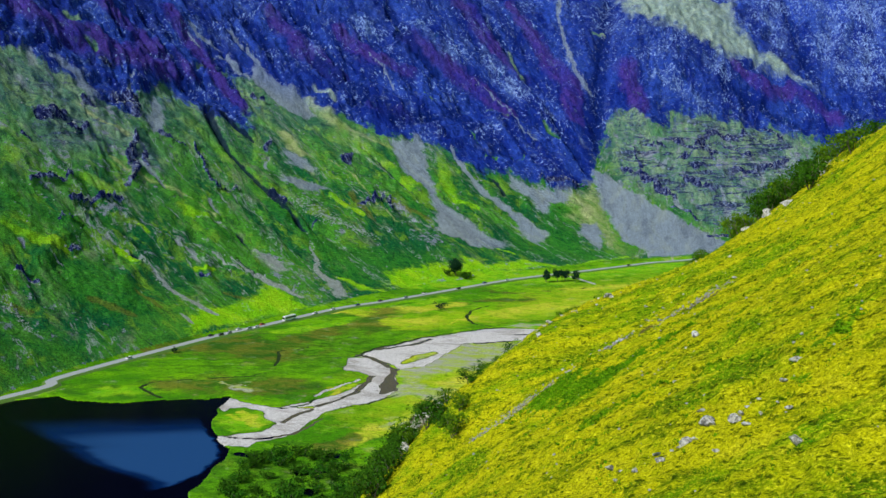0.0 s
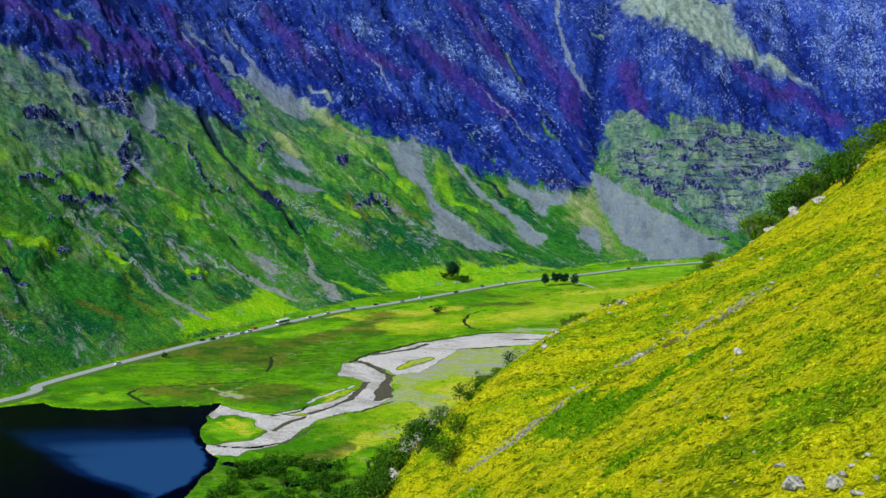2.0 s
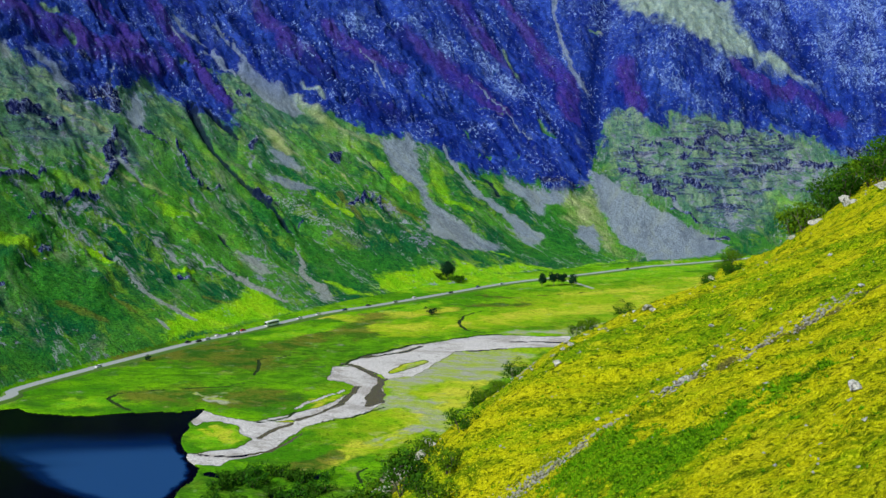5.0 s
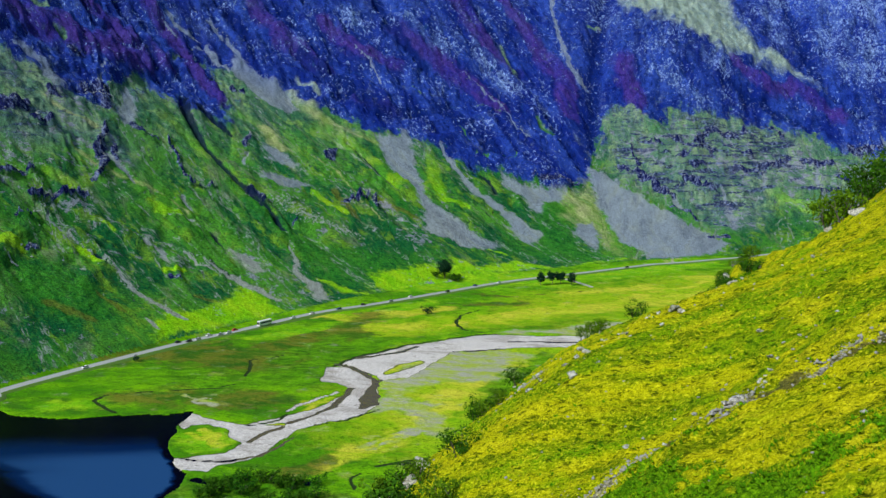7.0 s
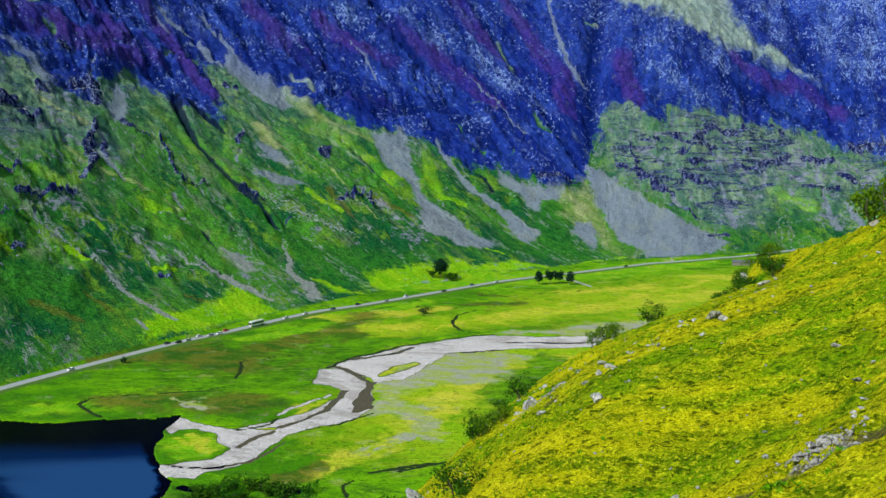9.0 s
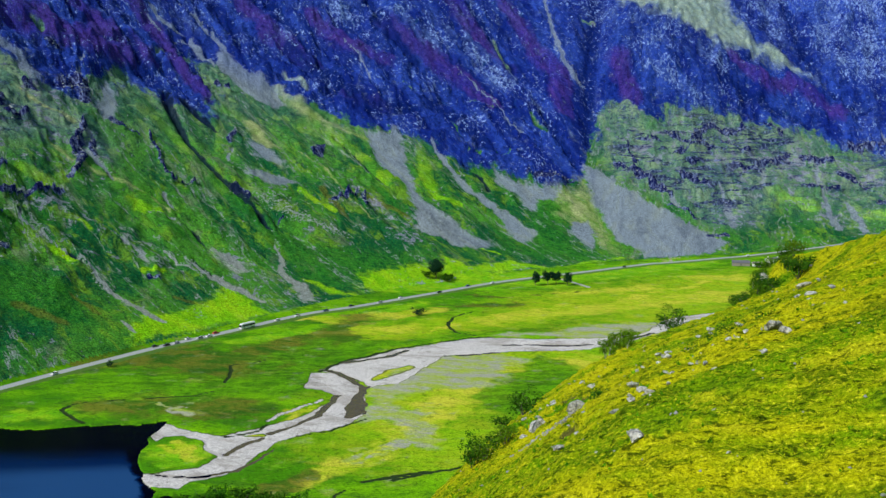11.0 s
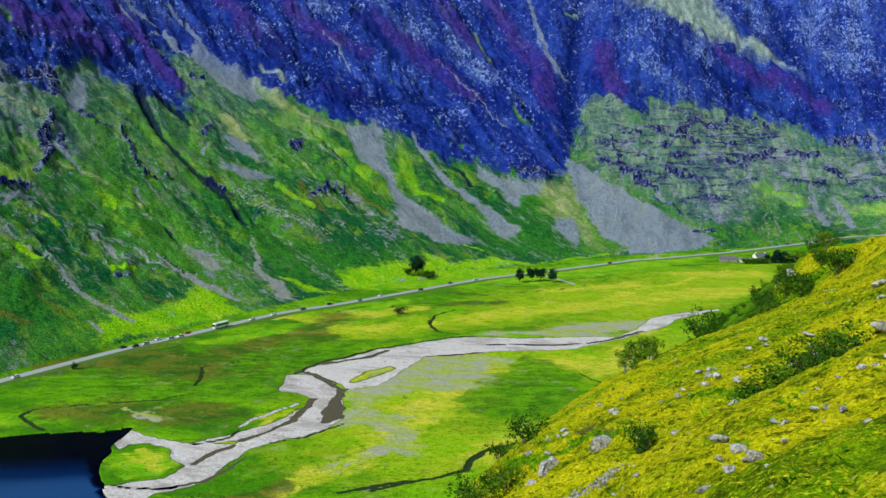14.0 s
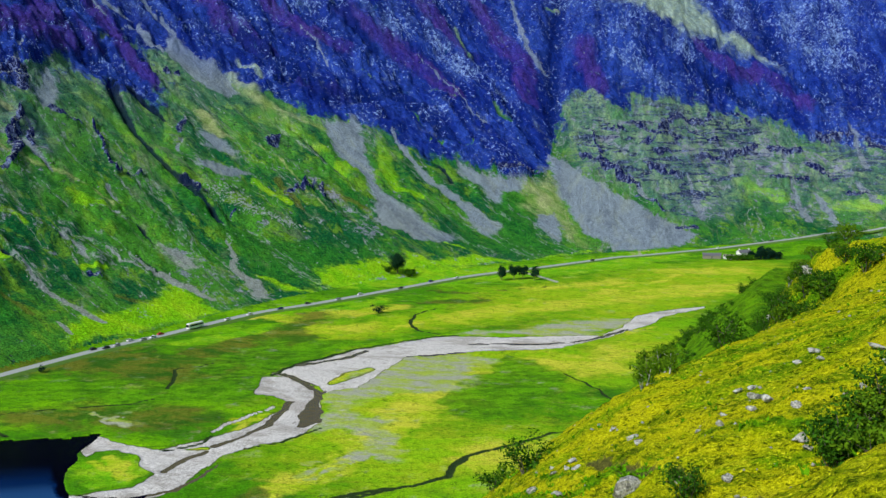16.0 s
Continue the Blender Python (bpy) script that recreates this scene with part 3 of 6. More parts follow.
stroke("purple", (-417, 1014, 34), (-373, 1030, 41), (-329, 1069, 35), (-298, 1106, 21))
stroke("purple", (-373, 1137, 27), (-328, 1129, 32), (-285, 1127, 25))
stroke("purple", (-327, 1224, 21), (-293, 1196, 21), (-249, 1138, 20), (-220, 1117, 17.0))
stroke("purple", (-221, 1319, 23), (-179, 1279, 23), (-128, 1253, 20))
stroke("purple", (-134, 1320, 18.2), (-89, 1286, 22), (-43, 1287, 17.6))
stroke("purple", (-46, 1344, 22), (-1, 1326, 28), (48, 1302, 23), (83, 1273, 15.9))
stroke("purple", (29, 1422, 30), (68, 1382, 29), (104, 1345, 20))
stroke("purple", (94, 1466, 14.7), (130, 1413, 21), (168, 1347, 32), (169, 1291, 21))
stroke("purple", (412, 1436, 16.7), (447, 1412, 24), (494, 1430, 24), (544, 1395, 24))
stroke("purple", (250, 1378, 30), (257, 1320, 23))
stroke("purple", (-84, 1214, 13.6), (-44, 1214, 15.1))
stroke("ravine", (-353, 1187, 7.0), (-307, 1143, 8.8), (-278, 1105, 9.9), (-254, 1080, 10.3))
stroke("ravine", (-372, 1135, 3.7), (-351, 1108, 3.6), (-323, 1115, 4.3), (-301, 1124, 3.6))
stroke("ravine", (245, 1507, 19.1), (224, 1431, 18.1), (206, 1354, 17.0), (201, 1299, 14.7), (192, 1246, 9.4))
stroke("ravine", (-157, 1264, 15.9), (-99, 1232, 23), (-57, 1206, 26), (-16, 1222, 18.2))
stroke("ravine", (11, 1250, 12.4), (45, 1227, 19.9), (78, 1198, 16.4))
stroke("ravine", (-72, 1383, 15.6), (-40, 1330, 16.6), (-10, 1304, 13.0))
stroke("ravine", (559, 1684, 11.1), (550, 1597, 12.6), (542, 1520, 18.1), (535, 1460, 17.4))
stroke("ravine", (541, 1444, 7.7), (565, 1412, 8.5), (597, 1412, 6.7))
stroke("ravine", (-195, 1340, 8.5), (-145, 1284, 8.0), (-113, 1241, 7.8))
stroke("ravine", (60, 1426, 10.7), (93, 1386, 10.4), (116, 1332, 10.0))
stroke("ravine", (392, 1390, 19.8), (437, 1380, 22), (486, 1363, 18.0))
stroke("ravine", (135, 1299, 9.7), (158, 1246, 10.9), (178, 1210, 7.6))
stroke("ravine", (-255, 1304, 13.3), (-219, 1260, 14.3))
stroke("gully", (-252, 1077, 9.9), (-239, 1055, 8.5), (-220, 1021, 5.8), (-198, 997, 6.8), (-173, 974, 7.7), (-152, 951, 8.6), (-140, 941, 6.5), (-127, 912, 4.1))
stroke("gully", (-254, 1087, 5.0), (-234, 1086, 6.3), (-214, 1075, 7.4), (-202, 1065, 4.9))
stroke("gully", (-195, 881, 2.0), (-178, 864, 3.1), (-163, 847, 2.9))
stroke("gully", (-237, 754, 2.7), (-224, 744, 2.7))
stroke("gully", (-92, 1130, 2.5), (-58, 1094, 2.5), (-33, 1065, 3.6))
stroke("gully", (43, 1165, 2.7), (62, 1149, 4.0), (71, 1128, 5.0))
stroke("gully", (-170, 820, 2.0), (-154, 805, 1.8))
stroke("crag", (-315, 980, 12.7), (-310, 1012, 10.6), (-296, 981, 8.0))
stroke("crag", (-347, 866, 12.5), (-335, 891, 11.7))
stroke("crag", (-324, 882, 6.3), (-316, 891, 6.4))
stroke("crag", (-344, 829, 6.0), (-341, 833, 4.0))
stroke("crag", (-315, 764, 2.3), (-315, 788, 4.3), (-308, 810, 3.9), (-302, 822, 2.4))
stroke("crag", (-289, 776, 2.8), (-286, 792, 4.2), (-280, 807, 5.8), (-271, 822, 5.9), (-267, 832, 4.4))
stroke("crag", (-271, 857, 4.0), (-270, 877, 5.7), (-281, 916, 7.5))
stroke("crag", (-270, 714, 3.9), (-267, 728, 4.0))
stroke("crag", (-187, 770, 4.0), (-181, 769, 4.0))
stroke("crag", (-244, 990, 2.9), (-210, 928, 2.7), (-195, 946, 2.2))
stroke("crag", (-331, 942, 7.8), (-326, 942, 5.6))
stroke("crag", (-272, 970, 5.0), (-251, 982, 4.5))
stroke("crag", (-276, 928, 5.4), (-267, 908, 4.2))
stroke("crag", (-279, 887, 3.1), (-286, 937, 5.5))
stroke("crag", (-186, 1053, 6.0), (-184, 1074, 4.9))
stroke("crag", (-218, 1151, 4.6), (-205, 1153, 4.0))
stroke("crag", (-107, 1091, 8.6), (-103, 1105, 6.2))
stroke("crag", (-82, 998, 4.0), (-55, 1036, 2.9), (-54, 1010, 3.4))
stroke("crag", (-344, 1025, 6.0), (-336, 1033, 4.9))
stroke("crag", (-280, 650, 2.8), (-265, 648, 4.0))
stroke("crag", (-167, 973, 5.6), (-151, 958, 4.3))
stroke("crag", (-129, 929, 2.1), (-119, 938, 2.2))
stroke("crag", (-288, 741, 1.8), (-277, 756, 1.4))
stroke("crag", (218, 1226, 4.9), (244, 1214, 10.4), (260, 1192, 11.6), (275, 1182, 8.8))
stroke("crag", (290, 1219, 7.7), (310, 1212, 10.5), (326, 1207, 6.3))
stroke("crag", (289, 1285, 7.4), (321, 1280, 5.9), (352, 1312, 8.4), (374, 1312, 8.4), (417, 1329, 4.7))
stroke("crag", (294, 1257, 4.3), (345, 1281, 4.4))
stroke("crag", (367, 1260, 4.4), (397, 1259, 5.9))
stroke("crag", (434, 1347, 6.3), (449, 1336, 4.8))
stroke("crag", (295, 1112, 3.9), (320, 1120, 5.9))
stroke("crag", (312, 1143, 4.0), (322, 1140, 4.0))
stroke("crag", (115, 1169, 6.6), (134, 1173, 7.9), (151, 1173, 4.0))
stroke("crag", (144, 1179, 5.3), (165, 1184, 4.7))
stroke("crag", (261, 1270, 3.6), (283, 1272, 3.7))
stroke("crag", (362, 1296, 4.5), (396, 1289, 3.8))
stroke("crag", (313, 1243, 3.6), (329, 1253, 3.6))
stroke("crag", (407, 1276, 5.2), (450, 1313, 6.2))
stroke("crag", (266, 1169, 3.3), (290, 1145, 4.0))
stroke("crag", (239, 1263, 3.6), (243, 1229, 3.5))
area("scree", (-393, 952), (-386, 953), (-379, 945), (-382, 939), (-389, 946))
area("scree", (-371, 963), (-369, 976), (-355, 970), (-342, 969), (-329, 965), (-334, 956), (-351, 960), (-363, 963))
area("scree", (-382, 908), (-378, 911), (-361, 896), (-363, 892), (-372, 895))
stroke("scree", (-307, 1235, 4.8), (-289, 1219, 7.0), (-269, 1224, 3.9))
stroke("scree", (-281, 1259, 4.0), (-261, 1258, 7.2), (-245, 1238, 6.3))
stroke("scree", (-259, 1216, 4.6), (-243, 1199, 5.3), (-228, 1189, 4.5))
stroke("scree", (-305, 1214, 3.1), (-287, 1193, 3.1), (-260, 1217, 3.1))
stroke("scree", (-238, 1242, 4.7), (-226, 1225, 6.2))
area("scree", (-227, 1225), (-216, 1215), (-204, 1204), (-183, 1200), (-164, 1186), (-144, 1165), (-154, 1151), (-171, 1157), (-192, 1166), (-213, 1179), (-225, 1188))
stroke("scree", (-317, 1042, 2.0), (-313, 1018, 2.0))
area("scree", (-294, 992), (-296, 1037), (-280, 1011), (-272, 972), (-283, 972))
stroke("scree", (-269, 907, 8.2), (-258, 898, 5.8), (-247, 886, 2.3))
area("scree", (-174, 1072), (-160, 1073), (-143, 1062), (-133, 1052), (-144, 1045), (-158, 1045))
area("scree", (-161, 1003), (-152, 1022), (-136, 1024), (-115, 1022), (-128, 1006), (-144, 1002))
stroke("scree", (-181, 1044, 3.3), (-181, 1019, 1.9))
stroke("pale", (-158, 1184, 16.3), (-119, 1156, 17.3), (-81, 1155, 13.0), (-53, 1147, 10.0))
stroke("pale", (-175, 1100, 16.6), (-154, 1077, 14.9))
stroke("pale", (-124, 1081, 2.0), (-97, 1065, 2.7), (-70, 1017, 1.9), (-46, 988, 1.9), (-24, 991, 1.9))
stroke("pale", (-153, 1221, 6.1), (-130, 1202, 6.0))
stroke("pale", (-297, 889, 5.8), (-279, 878, 4.6), (-243, 889, 4.6), (-225, 893, 3.4), (-202, 881, 4.5))
stroke("pale", (-294, 936, 6.1), (-314, 929, 3.7), (-340, 929, 2.5))
area("scree", (-61, 1159), (-26, 1185), (-19, 1148), (-15, 1116), (-6, 1072), (9, 1054), (27, 1037), (49, 1015), (67, 1007), (58, 994), (34, 984), (15, 994), (-5, 994), (-9, 1012), (-7, 1037), (-21, 1086), (-37, 1098), (-50, 1119))
stroke("scree", (11, 1174, 3.7), (30, 1143, 7.1), (48, 1114, 13.9), (66, 1099, 16.5), (80, 1075, 9.4))
area("scree", (75, 1094), (87, 1092), (101, 1068), (112, 1065), (100, 1029), (89, 1037), (79, 1064))
area("scree", (76, 1167), (96, 1162), (115, 1159), (150, 1163), (140, 1142), (123, 1133), (113, 1098), (105, 1116), (97, 1134), (82, 1146))
area("scree", (183, 1217), (197, 1221), (211, 1203), (237, 1176), (271, 1150), (297, 1122), (315, 1100), (287, 1069), (217, 1038), (216, 1064), (196, 1076), (193, 1108), (186, 1149), (182, 1185))
area("pale", (148, 1158), (179, 1189), (188, 1142), (192, 1088), (200, 1046), (179, 1054), (174, 1083), (160, 1104), (145, 1112))
area("scree", (145, 1083), (158, 1108), (172, 1117), (173, 1069), (162, 1048), (158, 1063), (151, 1079))
area("scree", (-162, 848), (-149, 849), (-137, 842), (-131, 827), (-138, 822), (-152, 833))
stroke("scree", (-119, 894, 1.7), (-112, 865, 2.7), (-106, 846, 6.4), (-92, 828, 10.5), (-85, 808, 9.2))
stroke("scree", (-176, 818, 1.6), (-158, 803, 4.1), (-149, 801, 10.3), (-129, 792, 7.6), (-114, 784, 5.0))
stroke("scree", (-225, 816, 1.1), (-212, 801, 2.6), (-201, 795, 5.7), (-195, 788, 3.1))
stroke("scree", (-193, 816, 1.6), (-178, 809, 2.6), (-162, 800, 2.6))
stroke("scree", (-280, 779, 1.5), (-271, 764, 2.0), (-252, 759, 1.5), (-235, 751, 1.5), (-223, 749, 2.9), (-212, 733, 2.4), (-201, 722, 4.3), (-186, 715, 6.5), (-173, 710, 6.5), (-165, 706, 3.2))
stroke("scree", (-183, 691, 3.2), (-174, 680, 3.1))
stroke("scree", (275, 1180, 6.8), (282, 1158, 8.2))
stroke("scree", (341, 1222, 2.4), (335, 1177, 6.1), (332, 1140, 9.6))
stroke("scree", (260, 1253, 4.0), (271, 1238, 3.9), (288, 1259, 3.2))
stroke("scree", (392, 1286, 3.3), (407, 1276, 4.2), (392, 1236, 4.8))
stroke("scree", (348, 1215, 2.4), (358, 1202, 2.3), (385, 1212, 4.8))
stroke("scree", (170, 1504, 4.7), (166, 1458, 4.6), (168, 1412, 6.2), (175, 1392, 7.0), (181, 1368, 7.7), (190, 1348, 9.3), (197, 1345, 5.1))
stroke("scree", (-213, 866, 2.2), (-195, 874, 2.2))
stroke("scree", (-212, 905, 3.5), (-202, 890, 2.8))
stroke("scree", (-276, 697, 1.4), (-266, 691, 1.4))
stroke("scree", (-295, 691, 3.3), (-288, 682, 2.8))
stroke("scree", (-92, 1291, 2.4), (-74, 1272, 3.2), (-59, 1252, 2.3))
stroke("scree", (41, 1314, 1.6), (69, 1289, 2.4), (103, 1254, 2.3), (119, 1239, 2.3))
stroke("hazy_slab", (168, 1394, 7.9), (177, 1373, 6.0))
area("pale", (264, 1511), (480, 1685), (456, 1628), (447, 1531), (471, 1497), (506, 1476), (531, 1451), (500, 1457), (453, 1464), (408, 1449), (375, 1451), (344, 1458), (303, 1458), (265, 1481))
stroke("hazy_slab", (241, 1470, 33), (290, 1429, 42), (346, 1428, 33), (391, 1414, 22))
stroke("hazy_slab", (437, 1530, 2.0), (472, 1472, 2.9), (518, 1461, 4.8), (553, 1422, 3.8), (591, 1414, 2.9))
area("hazy_slab", (612, 1664), (708, 1636), (637, 1455), (590, 1477), (564, 1523))
area("hazy_slab", (497, 1680), (547, 1689), (527, 1552), (501, 1512))
stroke("hazy_slab", (57, 1355, 29), (89, 1320, 28))
stroke("hazy_slab", (-114, 1344, 16.8), (-83, 1340, 15.1))
stroke("hazy_slab", (-3, 1349, 25), (35, 1353, 25))
stroke("hazy_slab", (-128, 1244, 12.4), (-106, 1232, 10.8))
stroke("hazy_slab", (-171, 1288, 11.3), (-154, 1269, 8.0))
stroke("hazy_slab", (-33, 1366, 11.9), (-10, 1354, 11.8))
stroke("hazy_slab", (-301, 1223, 18.8), (-264, 1240, 19.0))
stroke("hazy_slab", (287, 1371, 17.4), (343, 1345, 21))
stroke("glade", (126, 1274, 5.6), (146, 1252, 7.1))
stroke("glade", (-25, 1261, 3.1), (-8, 1257, 3.1))
stroke("glade", (51, 1183, 2.9), (101, 1208, 3.0))
stroke("glade", (90, 1392, 8.7), (106, 1339, 9.2))
stroke("glade", (210, 1443, 6.4), (226, 1447, 6.4))
stroke("glade", (-277, 1148, 4.4), (-251, 1182, 4.5))
stroke("glade", (252, 1306, 5.8), (267, 1300, 4.9))
stroke("glade", (25, 1229, 4.6), (45, 1207, 4.5))
stroke("glade", (-362, 1039, 9.6), (-356, 1036, 6.8))
stroke("glade", (-397, 1066, 7.1), (-381, 1071, 7.1))
stroke("glade", (54, 1277, 3.2), (82, 1269, 3.2))
stroke("glade", (496, 1357, 5.4), (513, 1361, 4.5))
stroke("glade", (252, 1341, 4.2), (266, 1336, 4.2))
area("heath", (222, 1313), (247, 1314), (272, 1290), (307, 1318), (356, 1336), (421, 1349), (496, 1345), (505, 1332), (465, 1296), (356, 1147), (300, 1135), (271, 1180), (215, 1202), (209, 1244))
stroke("heath", (-330, 858, 29), (-313, 923, 36), (-283, 927, 30), (-265, 914, 17.8))
stroke("heath", (-370, 916, 25), (-339, 943, 31), (-320, 979, 19.2))
stroke("lush", (79, 1159, 5.8), (89, 1138, 10.0), (93, 1108, 4.2))
area("lush", (111, 1098), (129, 1137), (141, 1126), (159, 1119), (142, 1095), (143, 1070), (155, 1045), (173, 1061), (169, 1036), (153, 1010), (123, 1003), (100, 999), (77, 993), (69, 1002), (71, 1056), (90, 1030), (103, 1040))
area("lush", (-196, 981), (-166, 964), (-135, 935), (-116, 908), (-75, 911), (-34, 930), (3, 960), (6, 927), (-40, 888), (-69, 833), (-88, 833), (-106, 868), (-137, 910), (-168, 944))
area("lush", (-275, 700), (-247, 716), (-211, 702), (-192, 678), (-219, 651), (-248, 652), (-278, 673))
area("lush", (-55, 839), (-32, 868))
area("lush", (257, 1179), (309, 1171), (315, 1140), (271, 1149))
stroke("lush", (-317, 732, 14.9), (-281, 744, 11.9), (-260, 784, 12.4))
stroke("lush", (-51, 1065, 10.6), (-20, 1025, 11.5))
stroke("lush", (-257, 568, 15.8), (-232, 586, 12.0), (-216, 620, 12.5))
stroke("lush", (-197, 857, 11.0), (-172, 853, 10.9))
stroke("lush", (-168, 883, 9.0), (-140, 861, 7.7), (-119, 849, 5.4))
stroke("lush", (-115, 758, 4.8))
area("bright", (-178, 706), (-160, 722), (-143, 768), (-143, 795), (-128, 787), (-105, 763), (-174, 665))
area("bright", (-91, 844), (-68, 827), (-49, 837))
area("bright", (-43, 885), (-13, 916), (8, 923), (8, 903), (-12, 878), (-46, 852), (-49, 863))
area("bright", (17, 955), (41, 947), (82, 982), (115, 982), (199, 1037), (166, 1018), (121, 985), (15, 920))
stroke("bright", (-304, 699, 12.4), (-289, 701, 12.3), (-273, 714, 7.7))
stroke("bright", (-298, 832, 8.8), (-276, 825, 11.9), (-273, 858, 6.7))
stroke("bright", (-246, 752, 6.9), (-230, 744, 5.9))
stroke("bright", (-224, 868, 12.3), (-208, 870, 8.9))
stroke("bright", (-192, 775, 5.5), (-183, 784, 4.0))
stroke("bright", (-354, 875, 11.7), (-343, 886, 9.4))
stroke("bright", (-345, 803, 12.0), (-341, 787, 9.6))
stroke("bright", (-316, 846, 9.0), (-307, 863, 11.4), (-295, 869, 9.1))
stroke("bright", (-244, 1026, 13.1), (-230, 1014, 12.9), (-213, 990, 7.6))
stroke("bright", (-194, 1030, 7.8), (-195, 1055, 9.3))
stroke("bright", (-233, 1117, 8.5), (-213, 1115, 14.1), (-188, 1110, 14.0))
stroke("bright", (-118, 1139, 23), (-90, 1128, 23), (-57, 1104, 12.4))
stroke("bright", (-39, 1075, 13.4), (-20, 1110, 9.7))
stroke("bright", (-4, 1171, 7.3), (5, 1104, 15.1), (13, 1073, 10.7), (33, 1074, 9.4))
stroke("bright", (227, 1245, 15.7), (246, 1242, 11.0))
stroke("bright", (358, 1227, 8.0), (344, 1164, 9.1))
stroke("bright", (-247, 800, 7.3), (-238, 797, 5.2))
stroke("bright", (-111, 1006, 8.8), (-80, 978, 7.4))
stroke("bright", (54, 993, 3.7), (71, 990, 5.0))
stroke("boulderfield", (-145, 972, 12.3), (-122, 959, 18.1), (-99, 947, 14.3))
stroke("boulderfield", (-99, 947, 8.3), (-66, 938, 9.4))
stroke("boulderfield", (-277, 617, 4.3), (-249, 597, 5.7))
stroke("dry", (-214, 699, 4.6), (-200, 691, 3.6))
stroke("dry", (-237, 662, 6.2), (-208, 663, 6.2))
stroke("dry", (-269, 612, 5.1), (-256, 614, 4.2))
stroke("dry", (-165, 749, 4.8), (-149, 752, 2.9))
stroke("dry", (-49, 1032, 9.0), (-14, 1017, 6.4))
stroke("dry", (-95, 1025, 5.1), (-69, 974, 6.1))
stroke("heath", (430, 1275, 110), (520, 1270, 130), (610, 1310, 130), (720, 1340, 130))
stroke("crag", (465, 1306, 12), (500, 1305, 10))
stroke("crag", (503, 1283, 12), (529, 1261, 12))
stroke("crag", (445, 1240, 8), (484, 1244, 8))
stroke("crag", (598, 1323, 14), (630, 1310, 12))
stroke("crag", (540, 1330, 12), (580, 1345, 10))
stroke("crag", (520, 1215, 7), (545, 1220, 7))
stroke("scree", (482, 1309, 5), (466, 1241, 5), (453, 1160, 10))
stroke("scree", (487, 1219, 7), (481, 1153, 10))
stroke("scree", (550, 1248, 9), (548, 1203, 14))
stroke("scree", (592, 1366, 6), (574, 1287, 8))
stroke("bright", (400, 1225, 22), (440, 1205, 20))
stroke("bright", (500, 1190, 24), (560, 1200, 24))
HEATHER_EDGE = [(-2500, 900), (-600, 880), (-405, 929), (-392, 950), (-382, 952), (-350, 961), (-315, 963), (-302, 977), (-303, 1006), (-302, 1045), (-294, 1087), (-269, 1082), (-251, 1074), (-237, 1079), (-207, 1071), (-203, 1090), (-227, 1130), (-250, 1182), (-226, 1187), (-195, 1186), (-168, 1193), (-146, 1171), (-120, 1174), (-93, 1173), (-61, 1163), (-21, 1187), (10, 1170), (43, 1157), (76, 1167), (116, 1165), (149, 1169), (176, 1189), (186, 1222), (197, 1272), (222, 1314), (233, 1318), (248, 1310), (277, 1295), (300, 1319), (356, 1336), (387, 1338), (429, 1351), (467, 1351), (496, 1345), (519, 1337), (568, 1330), (900, 1260), (2500, 1400), (2500, 4000), (-2500, 4000)]
LOCH_SHORE = [(-234, 513), (-208, 523), (-179, 508), (-159, 512), (-137, 516), (-116, 523), (-114, 489), (-112, 459), (-108, 449), (-96, 439), (-97, 432), (-97, 418), (-100, 395), (-102, 379), (-110, 330), (-300, 260), (-700, 240), (-900, 380), (-640, 470)]
area("bed", (-55, 615), (-44, 634), (-29, 647), (-13, 663), (6, 676), (27, 691), (45, 694), (76, 689), (111, 692), (129, 693), (148, 716), (161, 744), (177, 759), (219, 779), (217, 773), (182, 747), (168, 724), (150, 707), (136, 692), (119, 678), (99, 662), (85, 659), (52, 658), (29, 651), (13, 648), (8, 635), (-0, 616), (-11, 586), (-23, 582), (-27, 577), (-29, 591), (-41, 600), (-50, 610))
area("bed", (-59, 585), (-58, 607), (-49, 609), (-38, 598), (-28, 579), (-27, 554), (-27, 531), (-32, 518), (-41, 509), (-52, 502), (-60, 492), (-68, 471), (-71, 457), (-76, 452), (-85, 446), (-89, 439), (-100, 441), (-113, 459), (-106, 455), (-94, 458), (-86, 461), (-82, 474), (-89, 484), (-93, 495), (-102, 501), (-110, 500), (-112, 494), (-115, 499), (-117, 522), (-107, 511), (-91, 502), (-85, 500), (-73, 509), (-64, 517), (-53, 532), (-45, 551), (-41, 564), (-50, 574), (-58, 577))
stroke("bed", (-69, 521, 1.4), (-64, 534, 2.0), (-55, 546, 1.8), (-48, 556, 1.8))
stroke("holm", (-24, 594, 5.7), (-15, 611, 11.9), (-6, 621, 7.5))
stroke("holm", (-59, 525, 3.7), (-52, 539, 6.4), (-48, 548, 3.3))
stroke("holm", (-74, 500, 3.1), (-67, 502, 3.1))
stroke("channel", (-50, 616, 4.8), (-41, 602, 3.5), (-33, 591, 6.2), (-28, 578, 6.6), (-30, 563, 4.8), (-31, 548, 8.3), (-31, 536, 8.5), (-33, 527, 2.9))
stroke("channel", (-41, 566, 5.4), (-44, 550, 3.1), (-47, 531, 2.9), (-57, 516, 1.9), (-65, 505, 2.7), (-72, 492, 2.7), (-77, 484, 2.3), (-79, 476, 2.3))
stroke("channel", (-52, 502, 1.9), (-61, 483, 2.3), (-66, 468, 2.5), (-72, 458, 2.5), (-82, 452, 1.7), (-95, 452, 1.2), (-110, 459, 0.9))
